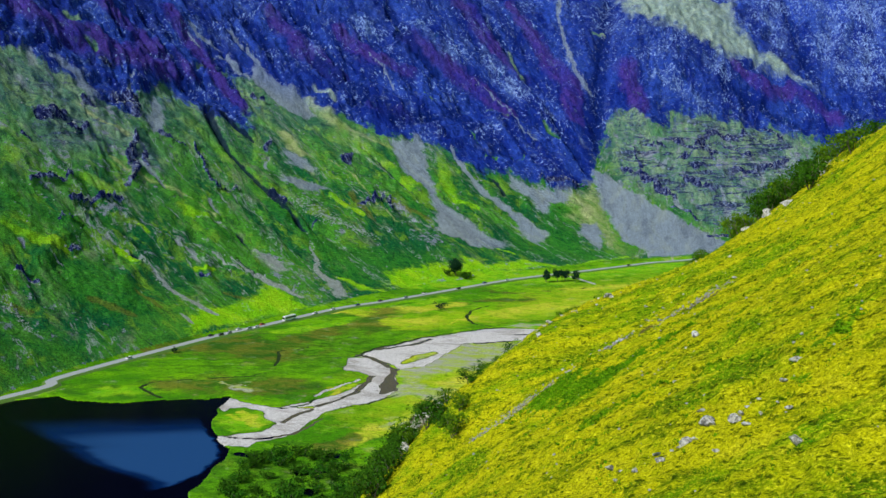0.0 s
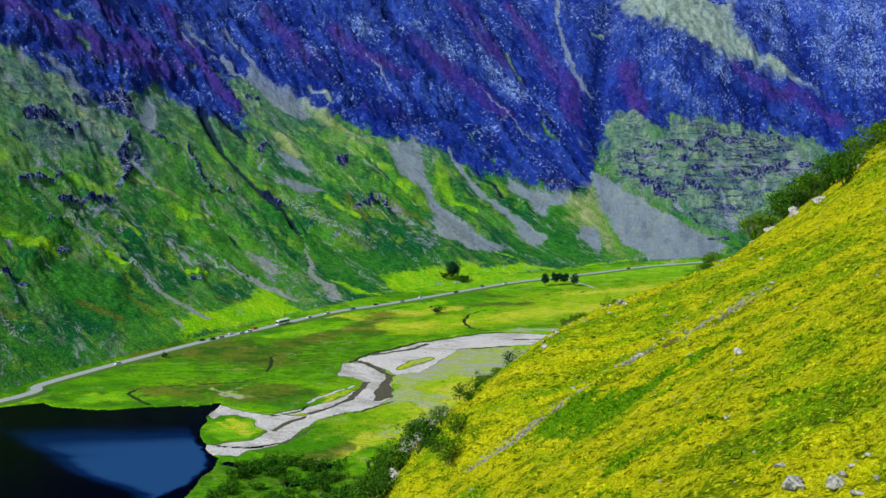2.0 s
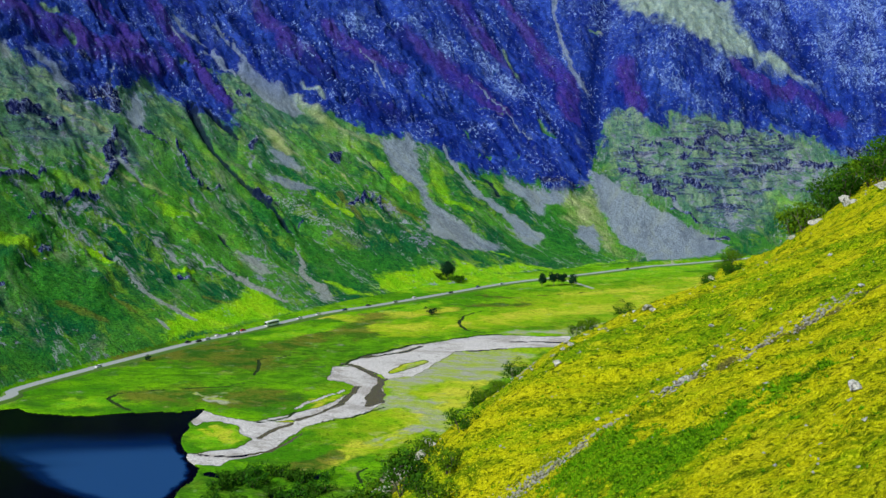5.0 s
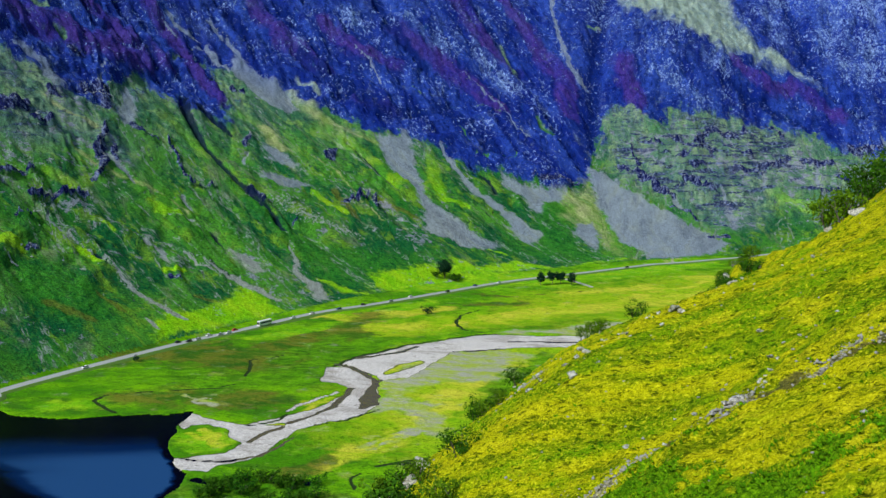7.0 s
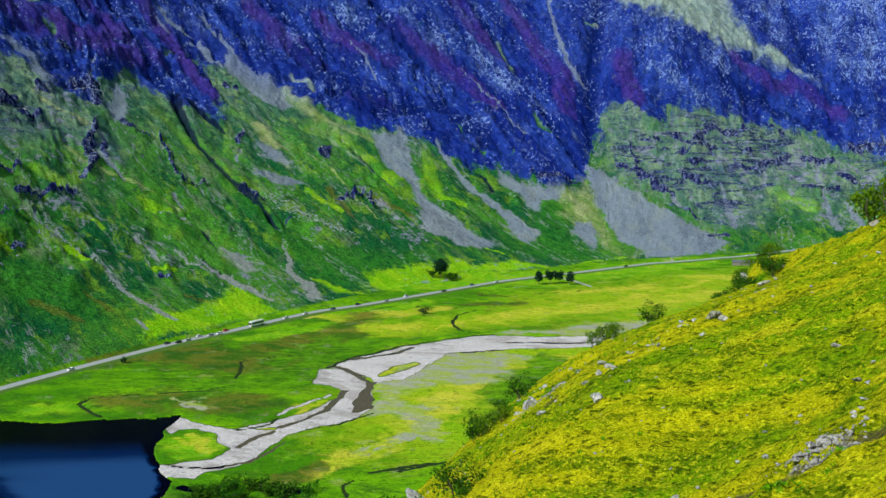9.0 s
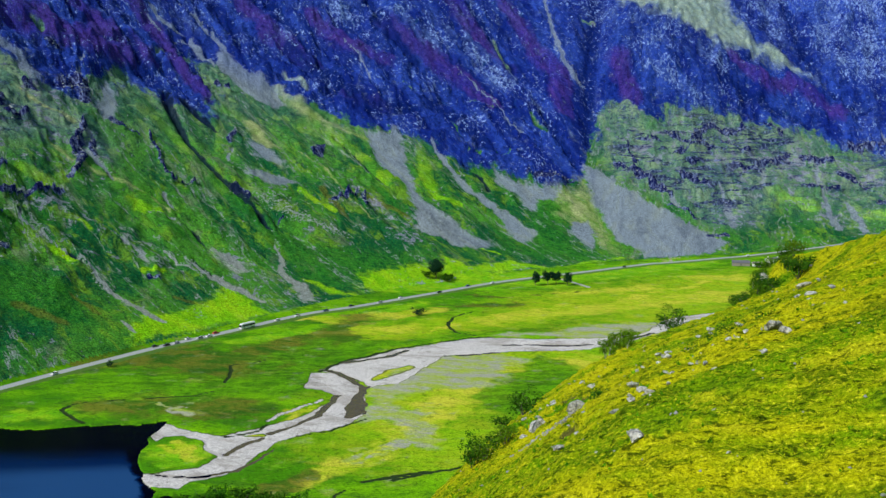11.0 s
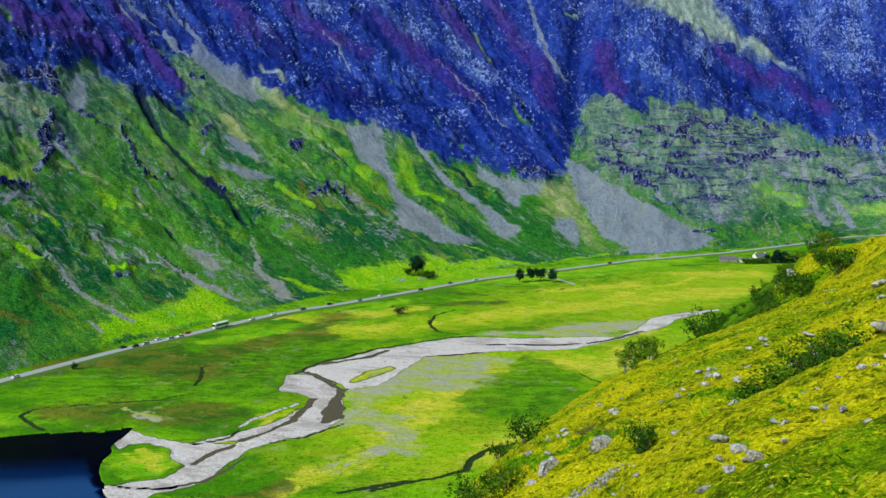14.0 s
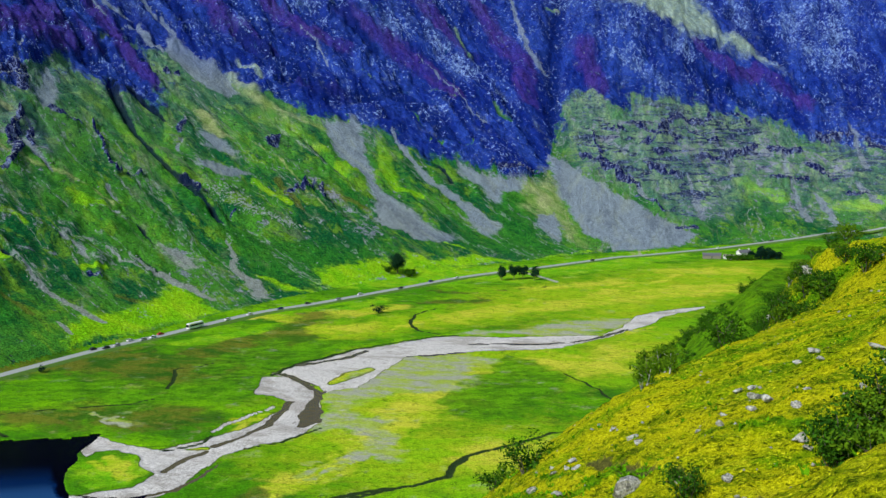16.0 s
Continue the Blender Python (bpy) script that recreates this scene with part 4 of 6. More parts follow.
stroke("channel", (-44, 631, 2.4), (-32, 638, 2.4), (-16, 649, 3.1), (-8, 663, 2.5))
stroke("channel", (13, 648, 1.2), (29, 651, 1.9), (46, 656, 1.9))
stroke("channel", (49, 675, 1.9), (65, 676, 2.5), (87, 673, 2.5), (108, 677, 1.9), (120, 683, 2.1), (137, 698, 3.5), (150, 710, 2.1))
stroke("brook", (-55, 612, 1.7), (-44, 634, 2.2), (-29, 648, 2.2), (-14, 665, 2.2), (6, 680, 1.9), (27, 693, 1.9), (45, 697, 1.9))
stroke("brook", (-25, 526, 1.4), (-40, 508, 1.2), (-52, 500, 1.2))
stroke("brook", (35, 778, 1.7), (22, 759, 1.4), (17, 734, 2.4), (21, 712, 1.4), (35, 700, 1.4))
stroke("brook", (-88, 637, 1.0), (-105, 627, 1.7), (-102, 607, 1.7), (-102, 590, 1.7))
stroke("brook", (-103, 574, 1.0), (-112, 565, 1.2), (-146, 558, 1.2), (-166, 550, 1.4), (-168, 540, 2.2), (-160, 529, 1.4), (-152, 521, 2.2))
stroke("brook", (-85, 499, 1.2), (-72, 507, 1.4), (-67, 517, 1.4))
stroke("brook", (-22, 446, 2.0), (-4, 454, 2.0), (12, 458, 2.0))
area("shingle", (-3, 634), (19, 647), (35, 647), (60, 636), (43, 621), (38, 587), (17, 576), (6, 576), (-11, 564), (-13, 539), (0, 534), (3, 513), (-2, 490), (-11, 484), (-5, 513), (-10, 529), (-23, 526), (-26, 547), (-20, 577), (-12, 595))
area("shingle", (49, 702), (89, 707), (118, 734), (135, 740), (153, 737), (144, 713), (119, 695), (91, 696))
stroke("shingle", (-29, 484, 1.3), (-20, 478, 1.5))
stroke("shingle", (-30, 463, 1.0), (-13, 473, 1.3), (-4, 490, 1.6))
stroke("shingle", (-129, 548, 0.9), (-115, 541, 1.2), (-107, 542, 0.9))
stroke("shingle", (207, 1001, 2.9), (251, 1048, 3.1))
stroke("shingle", (61, 927, 1.6))
area("lush", (30, 576), (41, 598), (59, 623), (71, 648), (82, 635), (91, 610), (92, 586), (78, 565), (58, 537), (42, 533), (32, 543), (27, 556))
area("bog", (-106, 664), (-66, 728), (-35, 693), (-59, 656), (-82, 637), (-107, 638))
stroke("bog", (-157, 625, 5.0), (-125, 618, 4.9), (-103, 613, 3.4))
stroke("bog", (-152, 578, 2.6), (-107, 579, 2.6))
stroke("bog", (-82, 679, 3.8), (-35, 693, 3.8))
area("lush", (-85, 567), (-62, 577), (-60, 606), (-56, 624), (-39, 646), (-14, 674), (7, 688), (-18, 694), (-48, 679), (-78, 612))
stroke("bright", (-124, 578, 4.5), (-113, 595, 4.7))
stroke("bright", (-162, 544, 2.5), (-142, 545, 3.7))
stroke("bright", (-107, 484, 3.2), (-91, 474, 4.1), (-102, 491, 2.7))
stroke("dry", (-6, 617, 4.1), (15, 617, 4.7), (38, 637, 3.5))
stroke("dry", (-24, 605, 2.7), (-12, 617, 3.4))
stroke("dry", (7, 710, 3.2), (30, 744, 4.2), (62, 774, 5.2), (106, 807, 6.4))
stroke("dry", (69, 635, 2.1), (103, 647, 4.3))
stroke("dry", (-21, 491, 2.1), (-9, 502, 2.2), (5, 521, 2.8), (16, 533, 2.3))
stroke("dry", (-60, 521, 1.4), (-50, 542, 2.4))
stroke("dry", (152, 828, 7.6), (207, 878, 7.2), (247, 919, 5.4))
stroke("dry", (11, 561, 2.4), (25, 565, 1.8))
stroke("dry", (149, 692, 3.2), (170, 716, 3.3))
stroke("lush", (-44, 471, 3.5), (-56, 461, 3.5), (-62, 446, 2.4))
stroke("bog", (68, 840, 1.4), (104, 854, 1.5), (143, 873, 1.5))
stroke("brook", (101, 528, 1.6), (86, 520, 1.6), (71, 514, 1.8), (58, 504, 2), (43, 494, 2), (34, 488, 2), (27, 476, 3), (25, 467, 2.6), (20, 462, 2), (5, 455, 1.6), (-10, 448, 1.4))
stroke("brook", (101, 535, 1.3), (106, 561, 1.3), (103, 576, 1.2), (93, 609, 1))
stroke("brook", (-27, 439, 1), (-31, 433, 1.2), (-28, 421, 1))
stroke("lush", (-47, 844, 20), (-30, 871, 16))
stroke("lush", (-86, 623, 20), (-59, 682, 24), (-63, 595, 16))
stroke("lush", (67, 883, 14), (96, 870, 10))
stroke("dry", (39, 491, 20), (61, 478, 16))
stroke("bog", (-179, 634, 40), (-141, 644, 60), (-93, 619, 60), (-67, 639, 40))
stroke("bog", (-151, 545, 30), (-117, 552, 40), (-83, 541, 30))
stroke("lush", (-153, 588, 40), (-109, 578, 40), (-73, 585, 40))
stroke("bog", (-42, 757, 20), (-64, 693, 30))
stroke("dry", (-40, 714, 14), (-9, 729, 16))
stroke("bright", (-114, 578, 16), (-126, 565, 12))
stroke("bright", (-94, 480, 14), (-99, 468, 10))
stroke("dry", (45, 749, 16), (104, 779, 22), (161, 809, 28), (218, 838, 34), (264, 849, 34))
stroke("dry", (97, 632, 26), (112, 620, 26), (139, 670, 14))
stroke("dry", (42, 623, 20), (17, 553, 24), (-5, 501, 16))
stroke("dry", (61, 491, 10), (76, 504, 12), (89, 510, 8))
stroke("dry", (236, 930, 24), (293, 928, 24))
stroke("dry", (-42, 757, 16), (9, 783, 16))
stroke("dry", (-59, 524, 6), (-53, 536, 5))
stroke("dry", (37, 472, 8), (48, 481, 8))
stroke("dry", (-49, 746, 14), (-82, 757, 8))
stroke("dry", (-62, 537, 5), (-54, 542, 5))
stroke("dry", (-15, 478, 12), (-34, 463, 10), (-46, 442, 10))
stroke("dry", (109, 851, 16), (183, 878, 18))
stroke("shingle", (4, 514, 6), (-1, 494, 5), (-16, 485, 4))
stroke("shingle", (-118, 539, 2), (-103, 535, 2.5))
stroke("shingle", (-29, 470, 3), (-17, 478, 3))
stroke("bog", (-111, 634, 18), (-78, 662, 22), (-50, 658, 14))
stroke("bog", (29, 799, 12), (68, 806, 12))
stroke("bog", (-128, 665, 10), (-142, 621, 10))
stroke("bog", (59, 834, 10), (34, 847, 8))
stroke("bog", (-53, 429, 14), (-47, 452, 8))
stroke("bog", (-82, 640, 10))
stroke("track", (115, 930, 3.5), (126, 907, 4), (135, 882, 4))
stroke("bright", (-183, 530, 16), (-146, 545, 14), (-112, 590, 12))
stroke("bright", (-113, 681, 14), (-63, 727, 14), (-1, 813, 14))
stroke("bright", (-20, 609, 8), (14, 683, 10))
stroke("bright", (-102, 477, 10), (-92, 470, 8))
stroke("bright", (55, 877, 22), (114, 892, 16))
stroke("sward", (7, 571, 80), (-12, 495, 60), (19, 492, 60), (61, 491, 60), (89, 490, 50))
stroke("sward", (7, 625, 60), (37, 636, 70), (85, 632, 70), (118, 619, 60), (156, 682, 60))
stroke("sward", (63, 753, 50), (132, 830, 90), (230, 877, 100), (315, 925, 90))
stroke("sward", (106, 704, 40), (183, 785, 60), (252, 877, 70))
stroke("sward", (-60, 690, 40), (-10, 720, 40), (60, 750, 40))
stroke("bright", (-30, 868, 40), (20, 900, 60), (110, 930, 60), (200, 985, 50), (262, 1022, 36))
stroke("dry", (-24, 594, 5.7), (-15, 611, 11.9), (-6, 621, 7.5))
stroke("dry", (-59, 525, 3.7), (-52, 539, 6.4), (-48, 548, 3.3))
stroke("dry", (-74, 500, 3.1), (-67, 502, 3.1))
stroke("dry", (-107, 484, 3.2), (-91, 474, 4.1), (-102, 491, 2.7))
stroke("pool", (-62, 429, 5), (-46, 428, 6))
stroke("pool", (-63, 407, 8), (-48, 411, 6))
stroke("pool", (-65, 389, 6), (-51, 384, 6))
stroke("pool", (-92, 431, 5), (-86, 427, 4))
stroke("lush", (-84, 390, 50), (-51, 384, 50), (-33, 385, 40))
stroke("bog", (-88, 409, 30), (-62, 397, 34), (-44, 404, 26))
stroke("lush", (-82, 416, 26), (-58, 403, 30), (-34, 397, 24))

ROAD = [(-400, 335), (-235, 515), (-221, 554), (-204, 586), (-184, 620), (-153, 669), (-128, 701), (-83, 763), (-44, 797), (12, 852), (67, 905), (143, 957), (211, 1006), (228, 1013), (277, 1037), (314, 1052), (355, 1074), (411, 1100), (468, 1124), (526, 1133), (700, 1290)]
stroke("fold", (13, 165, 7), (20, 162, 10), (26, 164, 12), (32, 167, 11), (39, 168, 9), (47, 172, 7))
stroke("stones", (3.6, 111.3, 0.9), (5.9, 110.9, 1.3), (7.3, 111.0, 1.5), (9.1, 110.8, 1.7), (10.9, 110.4, 1.3), (13.3, 111.1, 1.3), (15.2, 111.3, 0.9))
stroke("stones", (18.2, 110.2, 0.6), (20.2, 111.0, 0.6))
stroke("earth", (15.6, 111.0, 1.1), (18.1, 110.0, 1.1), (20.4, 110.3, 1.1), (23.0, 109.8, 1.1))
stroke("stones", (27.6, 108.9, 0.8), (28.8, 108.7, 0.8), (31.2, 109.1, 0.9))
stroke("earth", (22.2, 108.6, 1.1), (25.8, 108.8, 1.3), (29.3, 107.6, 1.3), (32.6, 107.1, 1.3), (34.5, 106.7, 1.3))
stroke("stones", (18.5, 111.3, 0.8), (20.1, 112.2, 0.8), (20.6, 109.9, 0.6))
stroke("stones", (23.6, 109.4, 0.6), (24.9, 109.2, 0.8), (26.8, 110.3, 0.6))
stroke("earth", (15.0, 111.3, 1.1), (17.1, 110.7, 1.1), (19.5, 110.4, 1.1), (21.8, 109.0, 1.1), (23.9, 109.0, 1.1))
area("bracken", (10.3, 107.4), (13.4, 108.7), (15.8, 109.8), (17.5, 109.1), (16.5, 108.4), (14.7, 107.4), (15.0, 104.9), (16.0, 98.0), (18.2, 96.2), (20.3, 97.0), (22.3, 96.4), (24.8, 94.9), (24.9, 93.4), (23.0, 91.9), (20.5, 92.8), (18.1, 91.5), (17.0, 91.1), (14.9, 89.7), (12.3, 90.3), (9.6, 96.7), (7.6, 103.7), (8.7, 106.3))
stroke("bracken", (19.8, 54.5, 0.5), (21.0, 54.7, 0.8), (22.1, 54.7, 1.0), (23.9, 56.8, 1.0))
stroke("bracken", (18.7, 52.3, 0.3), (19.7, 50.9, 0.3))
stroke("bracken", (9.1, 71.2, 0.7), (11.3, 72.6, 1.0), (12.6, 71.2, 1.2), (14.5, 70.8, 1.2), (15.2, 68.8, 0.7))
stroke("bracken", (17.6, 65.7, 0.5), (18.3, 65.4, 0.5))
area("bracken", (17.8, 97.8), (20.1, 98.9), (21.1, 97.5), (19.4, 93.6), (17.2, 97.4))
stroke("bracken", (12.8, 109.7, 0.5), (14.6, 109.4, 0.7), (16.2, 108.4, 0.8), (17.5, 107.5, 0.3))
stroke("bracken", (8.6, 67.5, 0.5), (9.7, 62.6, 0.5))
stroke("stones", (18.8, 111.5, 0.6), (19.9, 112.3, 0.6), (20.5, 111.4, 0.6))
stroke("earth", (17.6, 110.9, 0.7), (19.1, 110.3, 0.7), (20.6, 109.8, 0.7))
stroke("moss", (22.8, 125.5, 1.6), (24.8, 124.8, 2.5), (26.3, 123.1, 2.5))
stroke("moss", (20.0, 119.3, 1.3), (21.7, 116.3, 1.7), (23.6, 116.3, 1.3))
stroke("moss", (23.0, 116.2, 1.3), (25.2, 116.7, 2.2), (27.8, 117.8, 2.2))
stroke("stones", (9.4, 157.4, 0.6), (11.2, 156.3, 0.8), (12.2, 152.7, 0.8), (14.0, 156.8, 0.6))
stroke("earth", (11.3, 149.0, 1.1), (11.8, 146.3, 0.7))
stroke("earth", (17.5, 164.6, 0.7), (19.4, 163.5, 1.1), (21.1, 162.7, 1.1), (22.1, 162.3, 0.7))
stroke("earth", (24.2, 162.3, 1.1), (28.1, 166.5, 1.8), (31.3, 169.4, 2.2), (31.8, 162.9, 2.2), (35.2, 166.0, 2.2), (34.7, 160.6, 1.3))
stroke("bracken", (11.3, 192.7, 1.9), (13.4, 180.5, 1.9), (16.5, 180.5, 1.4))
stroke("bracken", (23.3, 174.1, 1.0), (26.2, 172.5, 0.7))
stroke("bracken", (17.2, 181.2, 1.2), (18.2, 172.8, 0.8))
stroke("moss", (17.0, 137.5, 1.7), (18.1, 134.6, 2.0), (19.3, 132.3, 1.6))
stroke("moss", (14.2, 135.3, 1.6), (15.3, 130.4, 1.4))
stroke("earth", (17.9, 166.1, 1.3), (20.0, 163.7, 1.8), (21.7, 161.5, 1.8), (23.6, 161.4, 1.3))
stroke("earth", (26.1, 166.0, 2.2), (28.4, 165.6, 2.4), (31.5, 167.8, 2.2))
stroke("earth", (19.8, 164.5, 1.8), (21.7, 164.4, 2.2), (22.1, 161.3, 1.8))
stroke("earth", (17.2, 187.5, 1.1), (18.0, 175.8, 1.1), (19.5, 170.2, 0.7))
stroke("moss", (19.7, 178.1, 1.0), (23.3, 176.7, 1.2), (25.1, 172.8, 0.9))
stroke("moss", (22.7, 168.5, 1.3), (25.8, 168.8, 1.3))
stroke("bracken", (16.9, 169.4, 0.5), (17.9, 168.6, 0.5))
stroke("bracken", (14.2, 190.8, 0.8), (15.4, 184.4, 0.8))
stroke("flank", (75, 300, 40), (95, 380, 60), (120, 480, 90), (150, 570, 90), (180, 640, 80), (220, 710, 60))
stroke("flank", (45, 245, 10), (55, 275, 20), (62, 300, 20))
stroke("bracken", (60.2, 257, 4), (61, 245, 4))


# ---- the finished ground ----
# the line of the great cleft, (y, x): the slopes on its two sides fall different ways
CLEFT = [(800, 175), (1060, 182), (1228, 188), (1309, 205), (1396, 228), (1700, 300)]


def loch_depth(x, y):
    wx, wy = x + 4 * fbm(x / 26, y / 26, 2, 41), y + 4 * fbm(x / 26, y / 26, 2, 47)
    return inside(wx, wy, LOCH_SHORE)


def land(x, y):
    """The ground's height, which of its three parts lies on top (0 valley, 1 mountain, 2 hill) and the covers on it."""
    low, high, near = floor_base(x, y), mountain_base(x, y), hill_base(x, y)
    part = np.where(near > np.maximum(low, high), 2, np.where(high > low + 1.0, 1, 0))
    wx = x + 3.0 * fbm(x / 30, y / 30, 3, 31) + 1.8 * fbm(x / 7, y / 7, 2, 33)
    wy = y + 3.0 * fbm(x / 30, y / 30, 3, 37) + 1.8 * fbm(x / 7, y / 7, 2, 39)
    far = {k: cover(k, wx, wy, s) for k, s in (("scree", 0.7), ("pale", 0.9), ("crag", 0.7), ("lush", 0.9), ("bright", 0.9), ("hazy_slab", 1.0), ("heath", 1.2), ("purple", 0.9), ("ravine", 0.9), ("glade", 0.9), ("dry", 1.0))}
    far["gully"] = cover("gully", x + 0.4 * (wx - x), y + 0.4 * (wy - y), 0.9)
    heather = np.zeros_like(x)
    for k in range(8):          # a ragged edge some tens of metres wide
        s = 3 + 6 * k
        heather += inside(x + s * fbm(x / 38 + 3 * k, y / 38, 3, 61), y + s * fbm(x / 38, y / 38 + 5 * k, 3, 67), HEATHER_EDGE) / 8.0
    heather *= 1 - 0.85 * far["glade"]
    # the mountain: ribs and runnels that follow the fall of the slope, crags, and cut gullies
    turn = np.radians(np.where(x < np.interp(y, [p[0] for p in CLEFT], [p[1] for p in CLEFT]), 40.0, -14.0))
    u, v = x * np.cos(turn) + y * np.sin(turn), -x * np.sin(turn) + y * np.cos(turn)
    seam = np.clip(np.abs(x - np.interp(y, [p[0] for p in CLEFT], [p[1] for p in CLEFT])) / 40, 0, 1)
    lift = ramp(high - low, 4, 40)
    rough = np.clip(0.45 + 0.55 * heather + 0.5 * far["crag"] - 0.35 * far["scree"], 0.12, 1)
    high = high + lift * rough * seam * (8.0 * ridged(u / 55 + 0.5 * fbm(x / 80, y / 80, 2, 13), v / 130, 4, 11) + 1.5 * ridged(u / 17, v / 30, 3, 23) + 3.2 * fbm(x / 10, y / 10, 3, 29))
    step = high / 17.0 + 0.35 * fbm(x / 70, y / 70, 3, 71)
    ledges = (step - np.floor(step) - ramp(step - np.floor(step), 0.15, 0.85)) * 9.0
    high = high + lift * np.clip(heather * 0.5 + 2.0 * far["crag"] + far["heath"] * 0.9, 0, 1) * ledges
    high = high + lift * heather * (5.0 * far["purple"] - 9.0 * far["ravine"])
    high = high - lift * 7.0 * far["gully"] + 1.5 * far["scree"] * lift
    # the valley floor: river bed, channels, brooks and the loch's basin
    fx, fy = x + 1.1 * fbm(x / 9, y / 9, 3, 51), y + 1.1 * fbm(x / 9, y / 9, 3, 53)
    bed, channel, brook = cover("bed", fx, fy, 0.35) * (1 - cover("holm", fx, fy, 0.6)), cover("channel", fx, fy, 0.9), cover("brook", fx, fy, 1.2)
    low = (low + 0.18 * fbm(x / 7, y / 7, 3, 5)) * (1 - bed) + (0.95 + 0.07 * fbm(x / 9, y / 9, 3, 15)) * bed - 0.55 * channel - 0.6 * brook - 1.3 * cover("pool", fx, fy, 0.6)
    wet = loch_depth(x, y)
    low = np.where(wet, -1.5, low)
    # the near hill: tussocks, small terraces and dips
    tuss = 0.16 * fbm(x / 2.6, y / 2.6, 2, 83) + 0.22 * fbm(x / 0.8, y / 0.8, 2, 89) + 0.40 * fbm(x / 13, y / 18, 2, 97)
    du, dv = 0.866 * x - 0.5 * y, 0.5 * x + 0.866 * y          # down the fall of the hill, and across it
    tuss = tuss + 0.22 * ridged(du / 34 + 0.3 * fbm(x / 9, y / 9, 2, 3), dv / 3.4, 3, 107) + 0.16 * ridged(du / 5, dv / 1.5, 2, 109)
    near = near + tuss - 3.3 * cover("fold", x, y, 1.0) - 0.5 * cover("earth", x, y) + 0.35 * cover("bracken", x, y) + 0.25 * cover("stones", x, y) * fbm(x / 1.1, y / 1.1, 2, 7)
    z = smax(smax(low, high, 5.0), near, 2.5)
    z = np.where(wet & (near < 0), -1.5, z)
    far["u"], far["v"] = u, v
    far["heather"], far["bed"], far["channel"], far["brook"] = heather, bed, channel, brook
    return z, part, far


def rings():
    """Distances of the ground's rows from its pole: fine on the near hill, coarser over the valley, fine again on the mountain."""
    out, r = [], 2.0
    while r < 4300:
        out.append(r)
        r += 1.6 if r < 40 else 0.42 if r < 110 else 0.42 + (r - 110) * 0.004 if r < 330 else 1.5 + (r - 330) * 0.0022 if r < 1000 else 3.2 if r < 1720 else 3.2 + (r - 1720) * 0.12
    return np.array(out)


def bearings():
    fine = np.arange(-29.0, 33.0, 0.065)
    return np.concatenate([np.arange(-180, -29, 5.0), fine, np.arange(33.0, 180, 5.0)])


def attribute(mesh, name, values):
    layer = mesh.attributes.new(name, "FLOAT_COLOR", "POINT")
    layer.data.foreach_set("color", np.stack(values, 1).astype(np.float32).ravel())


